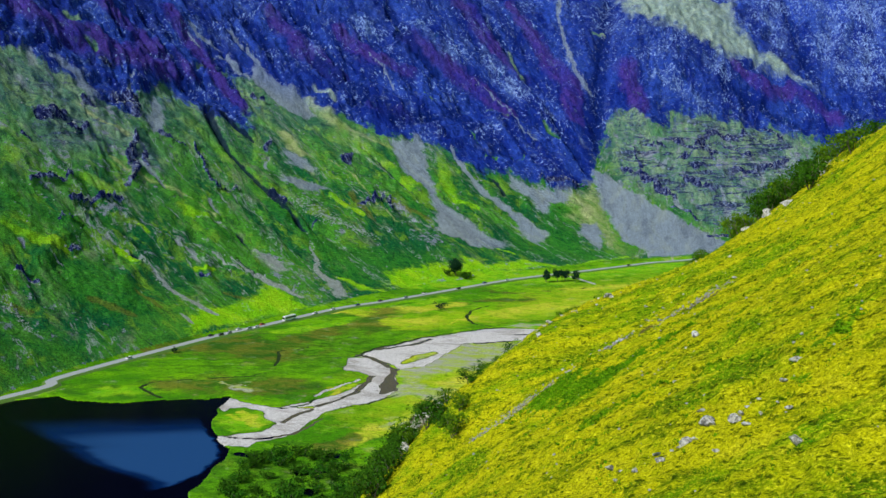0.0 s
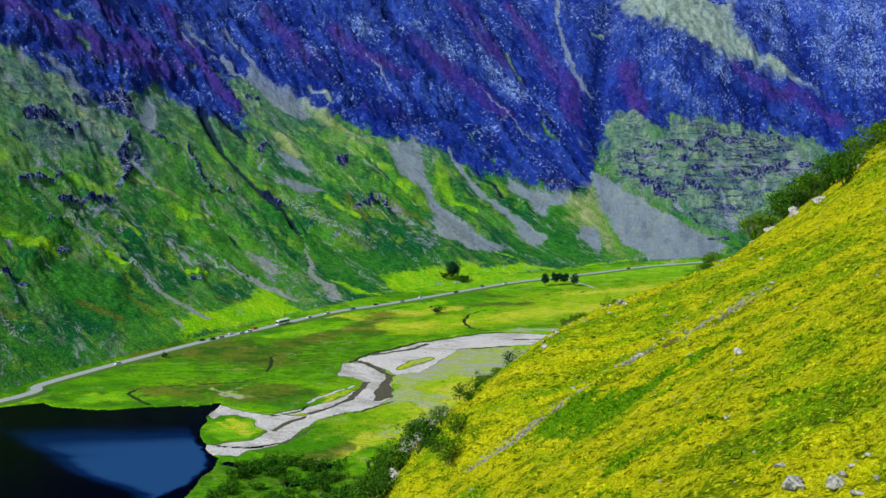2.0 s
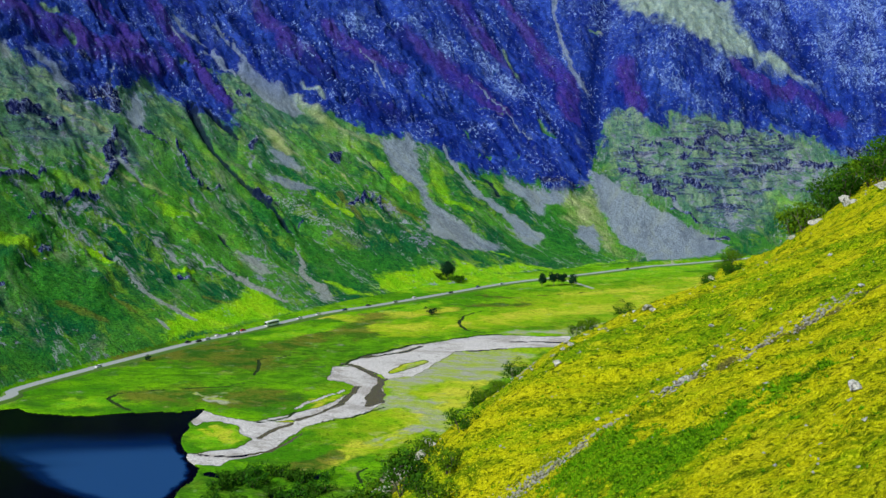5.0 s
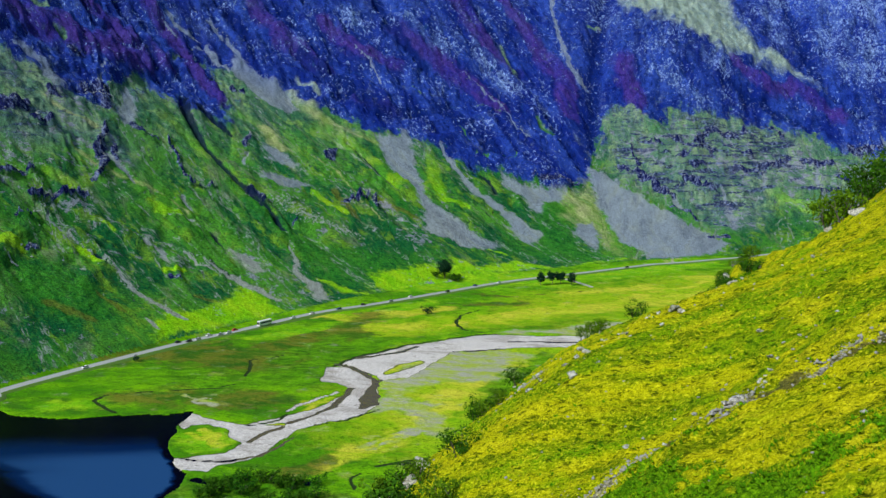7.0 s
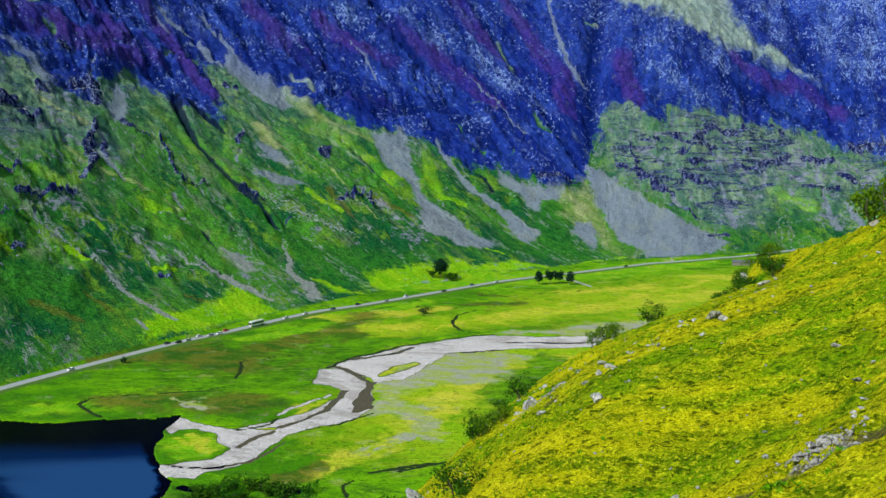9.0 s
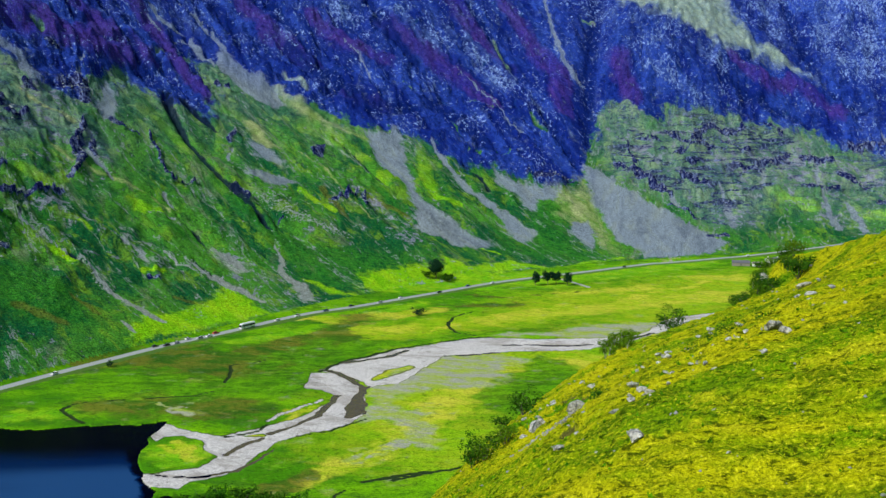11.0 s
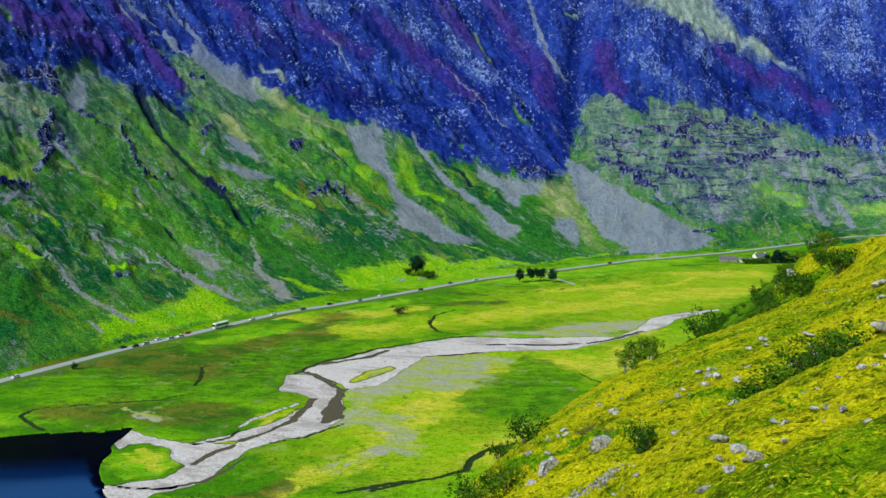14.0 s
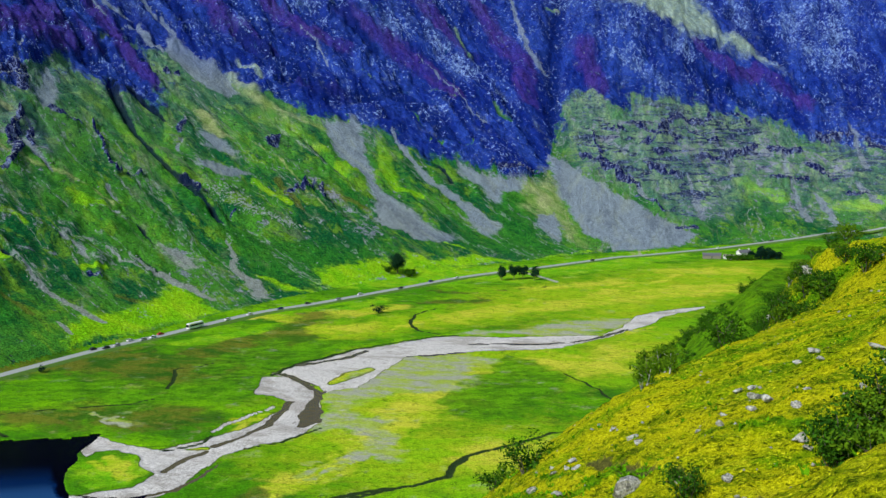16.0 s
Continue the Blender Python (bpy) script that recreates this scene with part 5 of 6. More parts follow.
def ground_sheet():
    r, a = rings(), np.radians(bearings())
    n, m = len(r), len(a)
    x, y = (r[:, None] * np.sin(a)).ravel(), (r[:, None] * np.cos(a)).ravel()
    z, part, far = land(x, y)
    i, j = np.meshgrid(np.arange(n - 1), np.arange(m), indexing="ij")
    k = (j + 1) % m
    quads = np.stack([i * m + j, i * m + k, (i + 1) * m + k, (i + 1) * m + j], -1).reshape(-1, 4)[:, ::-1]
    owner = np.where((part[quads] == 2).sum(1) >= 2, 2, np.where((part[quads] == 1).sum(1) >= 2, 1, 0))
    steep = np.zeros_like(x)
    grid = z.reshape(n, m)
    steep = np.clip(np.abs(np.gradient(grid, axis=0) / np.gradient(r)[:, None]), 0, 3).ravel() / 2
    for code, name, material, label, category in (
            (0, "ground", MEADOW, "flat green valley meadow with pale river gravel and brooks", "meadow"),
            (1, "mountain", MOUNTAIN_COVER, "steep mountainside of green turf, grey scree and heather crags, tinted haze blue", "mountain"),
            (2, "hillside", HILL_GRASS, "steep yellow-green grassy hillside with bracken and stones", "hillside")):
        q = quads[owner == code]
        used, index = np.unique(q, return_inverse=True)
        index = index.reshape(-1)
        mesh = bpy.data.meshes.new(name)
        mesh.vertices.add(len(used))
        mesh.vertices.foreach_set("co", np.stack([x[used], y[used], z[used]], 1).ravel())
        mesh.loops.add(len(index))
        mesh.loops.foreach_set("vertex_index", index.astype(np.int32))
        mesh.polygons.add(len(q))
        mesh.polygons.foreach_set("loop_start", np.arange(0, len(index), 4, dtype=np.int32))
        mesh.polygons.foreach_set("use_smooth", np.ones(len(q), bool))
        mesh.update(calc_edges=True)
        mesh.validate()
        ux, uy = x[used], y[used]
        if code == 1:
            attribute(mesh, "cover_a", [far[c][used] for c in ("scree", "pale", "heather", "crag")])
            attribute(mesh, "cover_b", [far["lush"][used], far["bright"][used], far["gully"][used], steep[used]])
            attribute(mesh, "cover_c", [far[c][used] for c in ("hazy_slab", "heath", "purple", "ravine")])
            attribute(mesh, "cover_d", [far["dry"][used]] * 4)
            layer = mesh.attributes.new("fall", "FLOAT_VECTOR", "POINT")
            layer.data.foreach_set("vector", np.stack([far["u"][used], far["v"][used], z[used]], 1).astype(np.float32).ravel())
        elif code == 0:
            mx = ux + 6 * fbm(ux / 30, uy / 30, 3, 121) + 3 * fbm(ux / 8, uy / 8, 2, 123)
            my = uy + 6 * fbm(ux / 30, uy / 30, 3, 127) + 3 * fbm(ux / 8, uy / 8, 2, 129)
            attribute(mesh, "cover_a", [far["bed"][used]] + [cover(c, mx, my, 1.3) for c in ("shingle", "dry", "bog")])
            attribute(mesh, "cover_b", [cover("lush", mx, my, 1.2), cover("bright", mx, my, 1.3), np.maximum(far["brook"][used], 0), cover("track", ux, uy)])
            attribute(mesh, "cover_c", [cover("sward", mx, my, 1.4)] + [cover("track", ux, uy)] * 3)
        else:
            hx, hy = ux + 1.0 * fbm(ux / 2.5, uy / 2.5, 3, 141), uy + 1.0 * fbm(ux / 2.5, uy / 2.5, 3, 143)
            attribute(mesh, "cover_a", [cover("stones", ux, uy, 0.8), cover("earth", ux, uy, 0.8), cover("bracken", hx, hy, 0.8), cover("moss", hx, hy, 1.0)])
            attribute(mesh, "cover_b", [cover("flank", ux, uy, 0.8)] * 4)
        mesh.materials.append(material)
        tagged(new(name, mesh), label, category, kind="structure")


ground_sheet()


# ---- water and road ----
def sheet(name, verts, faces, material, label, category):
    mesh = bpy.data.meshes.new(name)
    mesh.from_pydata(verts, [], faces)
    mesh.update()
    mesh.polygons.foreach_set("use_smooth", np.ones(len(mesh.polygons), bool))
    mesh.materials.append(material)
    return tagged(new(name, mesh), label, category, kind="structure")


def chain(points, step):
    """Even points along a smooth line through the given ones, and the line's direction there."""
    p = np.array(points, float)
    q = np.vstack([2 * p[0] - p[1], p, 2 * p[-1] - p[-2]])
    out = []
    for k in range(1, len(q) - 2):
        a, b, c, d = q[k - 1:k + 3]
        for t in np.linspace(0, 1, max(2, int(np.hypot(*(c - b)[:2]) / step)), endpoint=False):
            out.append(0.5 * (2 * b + (c - a) * t + (2 * a - 5 * b + 4 * c - d) * t ** 2 + (3 * b - a - 3 * c + d) * t ** 3))
    out = np.array(out + [q[-2]])
    way = np.gradient(out[:, :2], axis=0)
    return out, way / np.linalg.norm(way, axis=1)[:, None]


def ribbon(points, half, lift, step=4.0, cross=(-1, 1)):
    c, way = chain(points, step)
    side = np.stack([way[:, 1], -way[:, 0]], 1)
    width = c[:, 2] / 2 if c.shape[1] > 2 else np.full(len(c), half)
    rows = [c[:, :2] + side * (width * s)[:, None] for s in cross]
    verts = [(x, y, z) for row in rows for (x, y), z in zip(row, lift(row, c))]
    n = len(c)
    faces = [(r * n + i, r * n + i + 1, (r + 1) * n + i + 1, (r + 1) * n + i) for r in range(len(cross) - 1) for i in range(n - 1)]
    return verts, faces


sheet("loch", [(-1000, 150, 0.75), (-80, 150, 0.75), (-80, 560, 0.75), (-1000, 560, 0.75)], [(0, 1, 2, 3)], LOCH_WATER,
      "dark loch water with reflected sky painted as a blue patch", "loch")
for k, line in enumerate(STROKES["channel"]):
    wide = [(x, y, w * 1.5 + 2) for x, y, w in line]
    v, f = ribbon(wide, 0, lambda row, c: np.full(len(row), 0.70 + 0.012 * k), 3.0)
    sheet("river", v, f, RIVER_WATER, "shallow brown river channel winding through pale gravel", "river")
for line in STROKES["pool"]:
    v, f = ribbon([(x, y, w * 1.1) for x, y, w in line], 0, lambda row, c: np.full(len(row), 0.6), 2.0)
    sheet("bog_pool", v, f, LOCH_WATER, "small black pool in boggy ground", "pool")


def road_height(row, c):
    z, _, _ = land(c[:, 0].copy(), c[:, 1].copy())
    k = np.ones(9) / 9
    z = np.convolve(np.pad(z, 4, mode="edge"), k, "valid")
    return np.maximum(z, 1.4) + 0.9


v, f = ribbon(ROAD, 3.1, road_height, 6.0, (-1.9, -1.25, -1.0, 1.0, 1.25, 1.9))
bank = [i for i, p in enumerate(v)]
n_road = len(v) // 6
v = [(x, y, z - (1.6 if i // n_road in (0, 5) else 0.12 if i // n_road in (1, 4) else 0)) for i, (x, y, z) in enumerate(v)]
road_faces = [q for q in f if q[0] // n_road == 2]
verge_faces = [q for q in f if q[0] // n_road != 2]
sheet("road", v, road_faces, TARMAC, "grey two-lane tarmac road along the valley", "road")
sheet("road_verge", v, verge_faces, plain("verge_grass", (0.09, 0.20, 0.015), 0.9, 0.5, 0.6), "grassy verge banked up beside the road", "verge")


# ---- helpers for things ----
def part(name, bm, material, parent=None, label="", smooth=False):
    mesh = bpy.data.meshes.new(name)
    bm.to_mesh(mesh)
    bm.free()
    if smooth:
        mesh.polygons.foreach_set("use_smooth", np.ones(len(mesh.polygons), bool))
    mesh.materials.append(material)
    ob = new(name, mesh)
    if parent:
        ob.parent = parent
    return tagged(ob, label)


def raw(name, verts, faces, material, parent=None, smooth=False):
    mesh = bpy.data.meshes.new(name)
    mesh.from_pydata(verts, [], faces)
    mesh.update()
    if smooth:
        mesh.polygons.foreach_set("use_smooth", np.ones(len(mesh.polygons), bool))
    mesh.materials.append(material)
    ob = new(name, mesh)
    if parent:
        ob.parent = parent
    return ob


def height(x, y):
    return float(land(np.array([float(x)]), np.array([float(y)]))[0][0])


def box(bm, x0, x1, y0, y1, z0, z1, bevel=0.0):
    m = Matrix.Translation(((x0 + x1) / 2, (y0 + y1) / 2, (z0 + z1) / 2)) @ Matrix.Diagonal((x1 - x0, y1 - y0, z1 - z0, 1))
    made = bmesh.ops.create_cube(bm, size=1, matrix=m)
    if bevel:
        edges = list({e for v in made["verts"] for e in v.link_edges})
        bmesh.ops.bevel(bm, geom=edges, offset=bevel, segments=2, affect="EDGES", profile=0.5)
    return bm


def tube(points, radii, sides=7):
    """A bent, tapering limb as vertices and faces."""
    verts, faces = [], []
    for k, (p, r) in enumerate(zip(points, radii)):
        a, b = points[max(k - 1, 0)], points[min(k + 1, len(points) - 1)]
        way = (Vector(b) - Vector(a)).normalized()
        u = way.orthogonal().normalized()
        w = way.cross(u)
        for s in range(sides):
            g = 2 * math.pi * s / sides
            verts.append(tuple(Vector(p) + (u * math.cos(g) + w * math.sin(g)) * r))
    for k in range(len(points) - 1):
        for s in range(sides):
            t = (s + 1) % sides
            faces.append((k * sides + s, k * sides + t, (k + 1) * sides + t, (k + 1) * sides + s))
    faces.append(tuple(range((len(points) - 1) * sides, len(points) * sides)))
    return verts, faces


def leaves(rng, lobes, count, size):
    """Small bent leaf sprays spread through a few uneven lobes: (x, y, z, radius, flatness)."""
    verts, faces = [], []
    weights = np.array([l[3] ** 2 for l in lobes])
    weights = weights / weights.sum()
    for _ in range(count):
        x, y, z, r, flat = lobes[rng.choice(len(lobes), p=weights)]
        d = rng.normal(size=3)
        d /= np.linalg.norm(d)
        q = np.array((x, y, z)) + d * r * rng.uniform(0.45, 1.12) * np.array((1, 1, flat))
        n = d * 0.7 + rng.normal(size=3) * 0.6 + np.array((0, 0, 0.4))
        n /= np.linalg.norm(n)
        u = np.cross(n, rng.normal(size=3))
        u /= np.linalg.norm(u)
        w = np.cross(n, u)
        s = size * rng.uniform(0.6, 1.4)
        k = len(verts)
        verts += [tuple(q - u * s), tuple(q - w * s * 0.6 + n * s * 0.15), tuple(q + u * s), tuple(q + w * s * 0.6 + n * s * 0.15)]
        faces.append((k, k + 1, k + 2, k + 3))
    return verts, faces


BARK = plain("grey_brown_bark", (0.13, 0.11, 0.09), 0.9, 0.5, 6.0)
BIRCH_BARK = plain("pale_birch_bark", (0.55, 0.54, 0.50), 0.8, 0.5, 3.0)
LEAF_BIRCH = leaf_material("birch_leaves", (0.020, 0.070, 0.003), (0.105, 0.205, 0.006))
LEAF_SHRUB = leaf_material("shrub_leaves", (0.006, 0.036, 0.003), (0.042, 0.130, 0.005))
LEAF_WILLOW = leaf_material("willow_leaves", (0.004, 0.040, 0.003), (0.035, 0.150, 0.006))
LEAF_DARK = leaf_material("dark_tree_leaves", (0.003, 0.018, 0.012), (0.012, 0.050, 0.020))
LEAF_FIR = leaf_material("fir_needles", (0.002, 0.014, 0.012), (0.008, 0.036, 0.020))


def broadleaf(name, tall, spread, stems, count, size, leaf, bark, seed, base=0.3, label="", category="tree"):
    """A small tree: one or more leaning stems with limbs, and a crown of leaf sprays in uneven lobes."""
    rng = np.random.default_rng(seed)
    tree = tagged(new(name), label, category)
    lobes = []
    for s in range(stems):
        g = 2 * math.pi * s / stems + rng.uniform(-0.5, 0.5)
        lean = spread * (0.30 if stems > 1 else 0.06)
        top = Vector((math.cos(g) * lean, math.sin(g) * lean, tall * rng.uniform(0.62, 0.8)))
        foot = Vector((math.cos(g) * 0.12, math.sin(g) * 0.12, -0.5)) * (1 if stems > 1 else 0.2)
        mid = foot.lerp(top, 0.5) + Vector((rng.uniform(-1, 1), rng.uniform(-1, 1), 0)) * spread * 0.07
        v, f = tube([foot, foot.lerp(mid, 0.5), mid, mid.lerp(top, 0.55), top], [tall * 0.028, tall * 0.022, tall * 0.017, tall * 0.011, tall * 0.004])
        raw("trunk", v, f, bark, tree, True)
        for b in range(3 if stems > 1 else 7):
            at = mid.lerp(top, rng.uniform(-0.4, 0.85))
            h = rng.uniform(0, 2 * math.pi)
            tip = at + Vector((math.cos(h), math.sin(h), rng.uniform(0.3, 0.9))) * spread * rng.uniform(0.25, 0.48)
            v, f = tube([at, at.lerp(tip, 0.5) + Vector((0, 0, tall * 0.02)), tip], [tall * 0.010, tall * 0.006, tall * 0.002], 5)
            raw("limb", v, f, bark, tree, True)
            lobes.append((*tip, spread * rng.uniform(0.15, 0.27), rng.uniform(0.6, 0.9)))
        lobes.append((*top, spread * rng.uniform(0.18, 0.28), 0.9))
    low = tall * base
    lobes += [(rng.uniform(-0.3, 0.3) * spread, rng.uniform(-0.3, 0.3) * spread, low + rng.uniform(0.05, 0.4) * tall, spread * rng.uniform(0.16, 0.26), 0.75) for _ in range(5)]
    if stems == 1:                                  # a full round head
        for k in range(12):
            g, h = 2.4 * k, rng.uniform(-0.8, 0.9)
            w = math.sqrt(1 - h * h) * spread * 0.27
            lobes.append((math.cos(g) * w, math.sin(g) * w, tall * (base + (1 - base) * 0.5) + h * tall * (1 - base) * 0.36, spread * rng.uniform(0.2, 0.26), 0.9))
    v, f = leaves(rng, lobes, count, size)
    raw("crown", v, f, leaf, tree)
    return tree


def plant(pattern, spots, group, low=0.8, high=1.2, seed=0, on=None):
    """Copies of a few pattern trees, each turned and sized a little differently. The patterns take the first places."""
    rng = random.Random(seed)
    for k, (x, y) in enumerate(spots):
        s = rng.uniform(low, high)
        m = Matrix.Translation((x, y, (on if on is not None else height(x, y)) - 0.05)) @ Matrix.Rotation(rng.uniform(0, 6.28), 4, "Z") @ Matrix.Rotation(rng.uniform(-0.06, 0.06), 4, "X") @ Matrix.Diagonal((s, s, s * rng.uniform(0.9, 1.1), 1))
        first = pattern[k % len(pattern)]
        if k < len(pattern):
            ob = first
            ob.matrix_basis = m
        else:
            ob = copy_thing(first, Matrix.Identity(4))
            ob.matrix_basis = m
        tagged(ob, group=group)


# ---- trees of the valley floor ----
plant([broadleaf("valley_tree", 18, 14, 1, 2600, 0.55, LEAF_DARK, BARK, 1, 0.22, "dark round-crowned broadleaf tree standing in the meadow")], [(11.4, 906)], "valley trees", 1, 1, 1)
plant([broadleaf("meadow_bush", 6, 7, 3, 500, 0.42, LEAF_SHRUB, BARK, 2, 0.1, "green bush beside the round meadow tree", "bush")], [(4, 904), (20, 902), (23, 908)], "bushes by the meadow tree", 0.8, 1.1, 2)
plant([broadleaf("roadside_tree", 14, 9, 1, 1500, 0.5, LEAF_DARK, BARK, 3, 0.24, "dark full-crowned tree in a clump near the road"),
       broadleaf("roadside_tree", 13, 8, 1, 1400, 0.5, LEAF_DARK, BARK, 4, 0.20, "dark full-crowned tree in a clump near the road")],
      [(93, 891), (103, 894), (119, 891), (111, 897)], "clump of roadside trees", 0.8, 1.05, 3)
plant([broadleaf("lone_bush", 5.5, 8, 4, 700, 0.4, LEAF_DARK, BARK, 5, 0.1, "dark lone bush in the open meadow", "bush")], [(-2, 764), (-171, 622)], "lone meadow bushes", 0.5, 1.0, 6)
plant([broadleaf("farm_tree", 11, 8, 1, 1100, 0.5, LEAF_FIR, BARK, 6, 0.08, "dark rounded tree in the clump by the farm"), broadleaf("farm_tree", 9, 8, 1, 1000, 0.5, LEAF_FIR, BARK, 7, 0.05, "dark rounded tree in the clump by the farm")],
      [(329, 989), (333, 985), (337, 986), (341, 984), (345, 987), (349, 990), (339, 992), (352, 985)], "dark trees by the farm", 0.75, 1.1, 4)
plant([broadleaf("farm_shrub", 5, 8, 4, 500, 0.5, LEAF_SHRUB, BARK, 8, 0.05, "low green shrub beside the farm buildings", "bush")], [(308, 984), (314, 983), (320, 985), (325, 984)], "shrubs by the farm", 0.8, 1.1, 5)
# thicket on the boggy ground by the loch's outlet
boggy = random.Random(9)
plant([broadleaf("bog_willow", 4.5, 6.5, 4, 560, 0.34, LEAF_WILLOW, BARK, 9, 0.05, "low spreading willow bush on boggy ground", "bush"),
       broadleaf("bog_willow", 3.5, 6.0, 5, 520, 0.34, LEAF_SHRUB, BARK, 10, 0.05, "low pale-leaved willow bush on boggy ground", "bush")],
      [(boggy.uniform(-88, -25), boggy.uniform(352, 428)) for _ in range(80)], "willows by the loch", 0.6, 1.5, 7)

# ---- trees of the near hill ----
birches = [broadleaf("birch_tree", 4.6, 3.6, 3, 1000, 0.15, LEAF_BIRCH, BIRCH_BARK, 11, 0.25, "slender birch with pale stems on the hillside"),
           broadleaf("birch_tree", 4.2, 3.2, 2, 900, 0.15, LEAF_BIRCH, BIRCH_BARK, 12, 0.3, "slender birch with pale stems on the hillside")]
plant(birches, [(24, 200), (27, 203), (36.3, 225.7), (54.4, 242), (63.5, 266), (42, 238.5), (66, 267), (27.8, 166), (58, 153), (73, 285), (50, 246),
                (-5, 128), (-3.2, 140), (15.7, 223), (28, 208)], "hillside birches", 0.5, 0.85, 8)
shrubs = [broadleaf("hill_shrub", 3.2, 3.8, 4, 1000, 0.15, LEAF_SHRUB, BARK, 13, 0.1, "dense dark green shrub on the steep hillside", "bush"),
          broadleaf("hill_shrub", 2.6, 3.4, 5, 900, 0.15, LEAF_SHRUB, BARK, 14, 0.05, "dense dark green shrub on the steep hillside", "bush"),
          broadleaf("hill_shrub", 2.8, 3.2, 4, 850, 0.14, LEAF_BIRCH, BARK, 15, 0.05, "bushy yellow-green shrub on the steep hillside", "bush")]
plant(shrubs, [(29.6, 170.4), (31.2, 172.5), (27.6, 168.2), (26.2, 167.5), (24.6, 166.5), (26.2, 164.6), (30.2, 168.1), (31.8, 166.2), (32.3, 173.1), (32.2, 169.5),
               (26.1, 166.3), (27.2, 166.9), (25.2, 166.3), (17.9, 168.6), (8, 178), (7, 181), (9.6, 185.7), (10.2, 180), (14.1, 199.2), (12, 204), (27.4, 209), (34, 209), (57.4, 250.1), (58.9, 243.5)],
      "hillside shrubs", 0.6, 1.05, 9)
edge = random.Random(14)
plant([copy_thing(s, Matrix.Identity(4)) for s in shrubs],
      [(-6, 123), (-4.6, 132.5), (-3, 143), (-1.3, 147.6), (-0.3, 122.6), (2.2, 122.4), (3.5, 131), (-2, 127), (0.5, 135), (-6, 136), (-7, 128), (1.2, 117), (-8, 121), (-9, 131), (-5, 140), (-4, 149), (-1, 129)]
      + [(edge.uniform(-16, -5), edge.uniform(112, 156)) for _ in range(22)], "thicket at the edge of the hill", 0.7, 1.25, 12)
plant([copy_thing(s, Matrix.Identity(4)) for s in shrubs],
      [(54, 147), (57, 156), (56, 163), (59, 168), (58, 175), (61, 180), (60, 187), (63, 172), (64, 162), (66, 180), (57, 190), (62, 152), (55, 158), (60, 162), (65, 170), (69, 176), (58, 182), (54, 184), (70, 168), (67, 158), (53, 177), (56, 170), (63, 189), (68, 186)],
      "thicket below the crags", 1.0, 1.6, 13)
plant([copy_thing(s, Matrix.Identity(4)) for s in shrubs],
      [(55.6, 255), (61.8, 267), (66, 263), (65.5, 257), (56.5, 243), (50.2, 245), (71, 279), (71, 273), (60, 252), (58, 262), (68, 270), (63, 275), (74, 280), (53, 250), (52, 240), (49, 243), (60, 246), (64, 251),
       (60.6, 261), (60.8, 253), (64, 263), (59, 243.5), (61.4, 238), (57.4, 250), (55.7, 259.6), (63, 247), (66, 253), (58, 256), (67, 275), (57, 252), (62, 258), (70, 266), (75, 272), (55, 265), (59, 272)],
      "wooded crest of the hill", 0.7, 1.15, 14)
flank = random.Random(21)
plant([broadleaf("gully_shrub", 3.6, 5.5, 4, 700, 0.26, LEAF_SHRUB, BARK, 16, 0.05, "dark shrub in the wooded gully of the hill", "bush")],
      [(float(np.interp(k, [p[0] for p in FLANK], [p[1] for p in FLANK])) + flank.uniform(1, 50), k) for k in [flank.uniform(300, 700) for _ in range(170)]], "shrubs of the wooded gully", 0.35, 1.0, 10)


# ---- stones ----
def boulder(name, seed, label):
    """A weathered block: a rounded lump, cut by a few flat faces and roughened."""
    rng = np.random.default_rng(seed)
    bm = bmesh.new()
    bmesh.ops.create_icosphere(bm, subdivisions=3, radius=1)
    cuts = [(Vector(rng.normal(size=3)).normalized(), rng.uniform(0.35, 0.75)) for _ in range(12)]
    for v in bm.verts:
        p = v.co.copy()
        for n, d in cuts:
            over = p.dot(n) - d
            if over > 0:
                p -= n * over
        p *= 1 + 0.18 * noise.noise(p * 2.3 + Vector((seed, 0, 0))) + 0.10 * noise.noise(p * 6 + Vector((0, seed, 0)))
        v.co = Vector((p.x * 1.25, p.y * 0.9, p.z * 0.7))
    return tagged(part(name, bm, ROCK), label, "rock")


blocks = [boulder("boulder", 31 + k, "weathered grey lichened boulder half sunk in the hill grass") for k in range(6)]
stones_rng = random.Random(5)
placed = []


def strew(*spots):
    """Boulders at (x, y, width across)."""
    for x, y, wide in spots:
        s = wide / 1.7
        m = Matrix.Translation((x, y, height(x, y) + s * 0.30)) @ Matrix.Rotation(stones_rng.uniform(0, 6.28), 4, "Z") @ Matrix.Rotation(stones_rng.uniform(-0.4, 0.4), 4, "Y")
        m = m @ Matrix.Diagonal((s * stones_rng.uniform(0.9, 1.2), s, s * stones_rng.uniform(0.7, 1.1), 1))
        ob = blocks[len(placed)] if len(placed) < len(blocks) else copy_thing(blocks[len(placed) % len(blocks)], Matrix.Identity(4))
        ob.matrix_basis = m
        placed.append(tagged(ob, group="hillside boulders"))


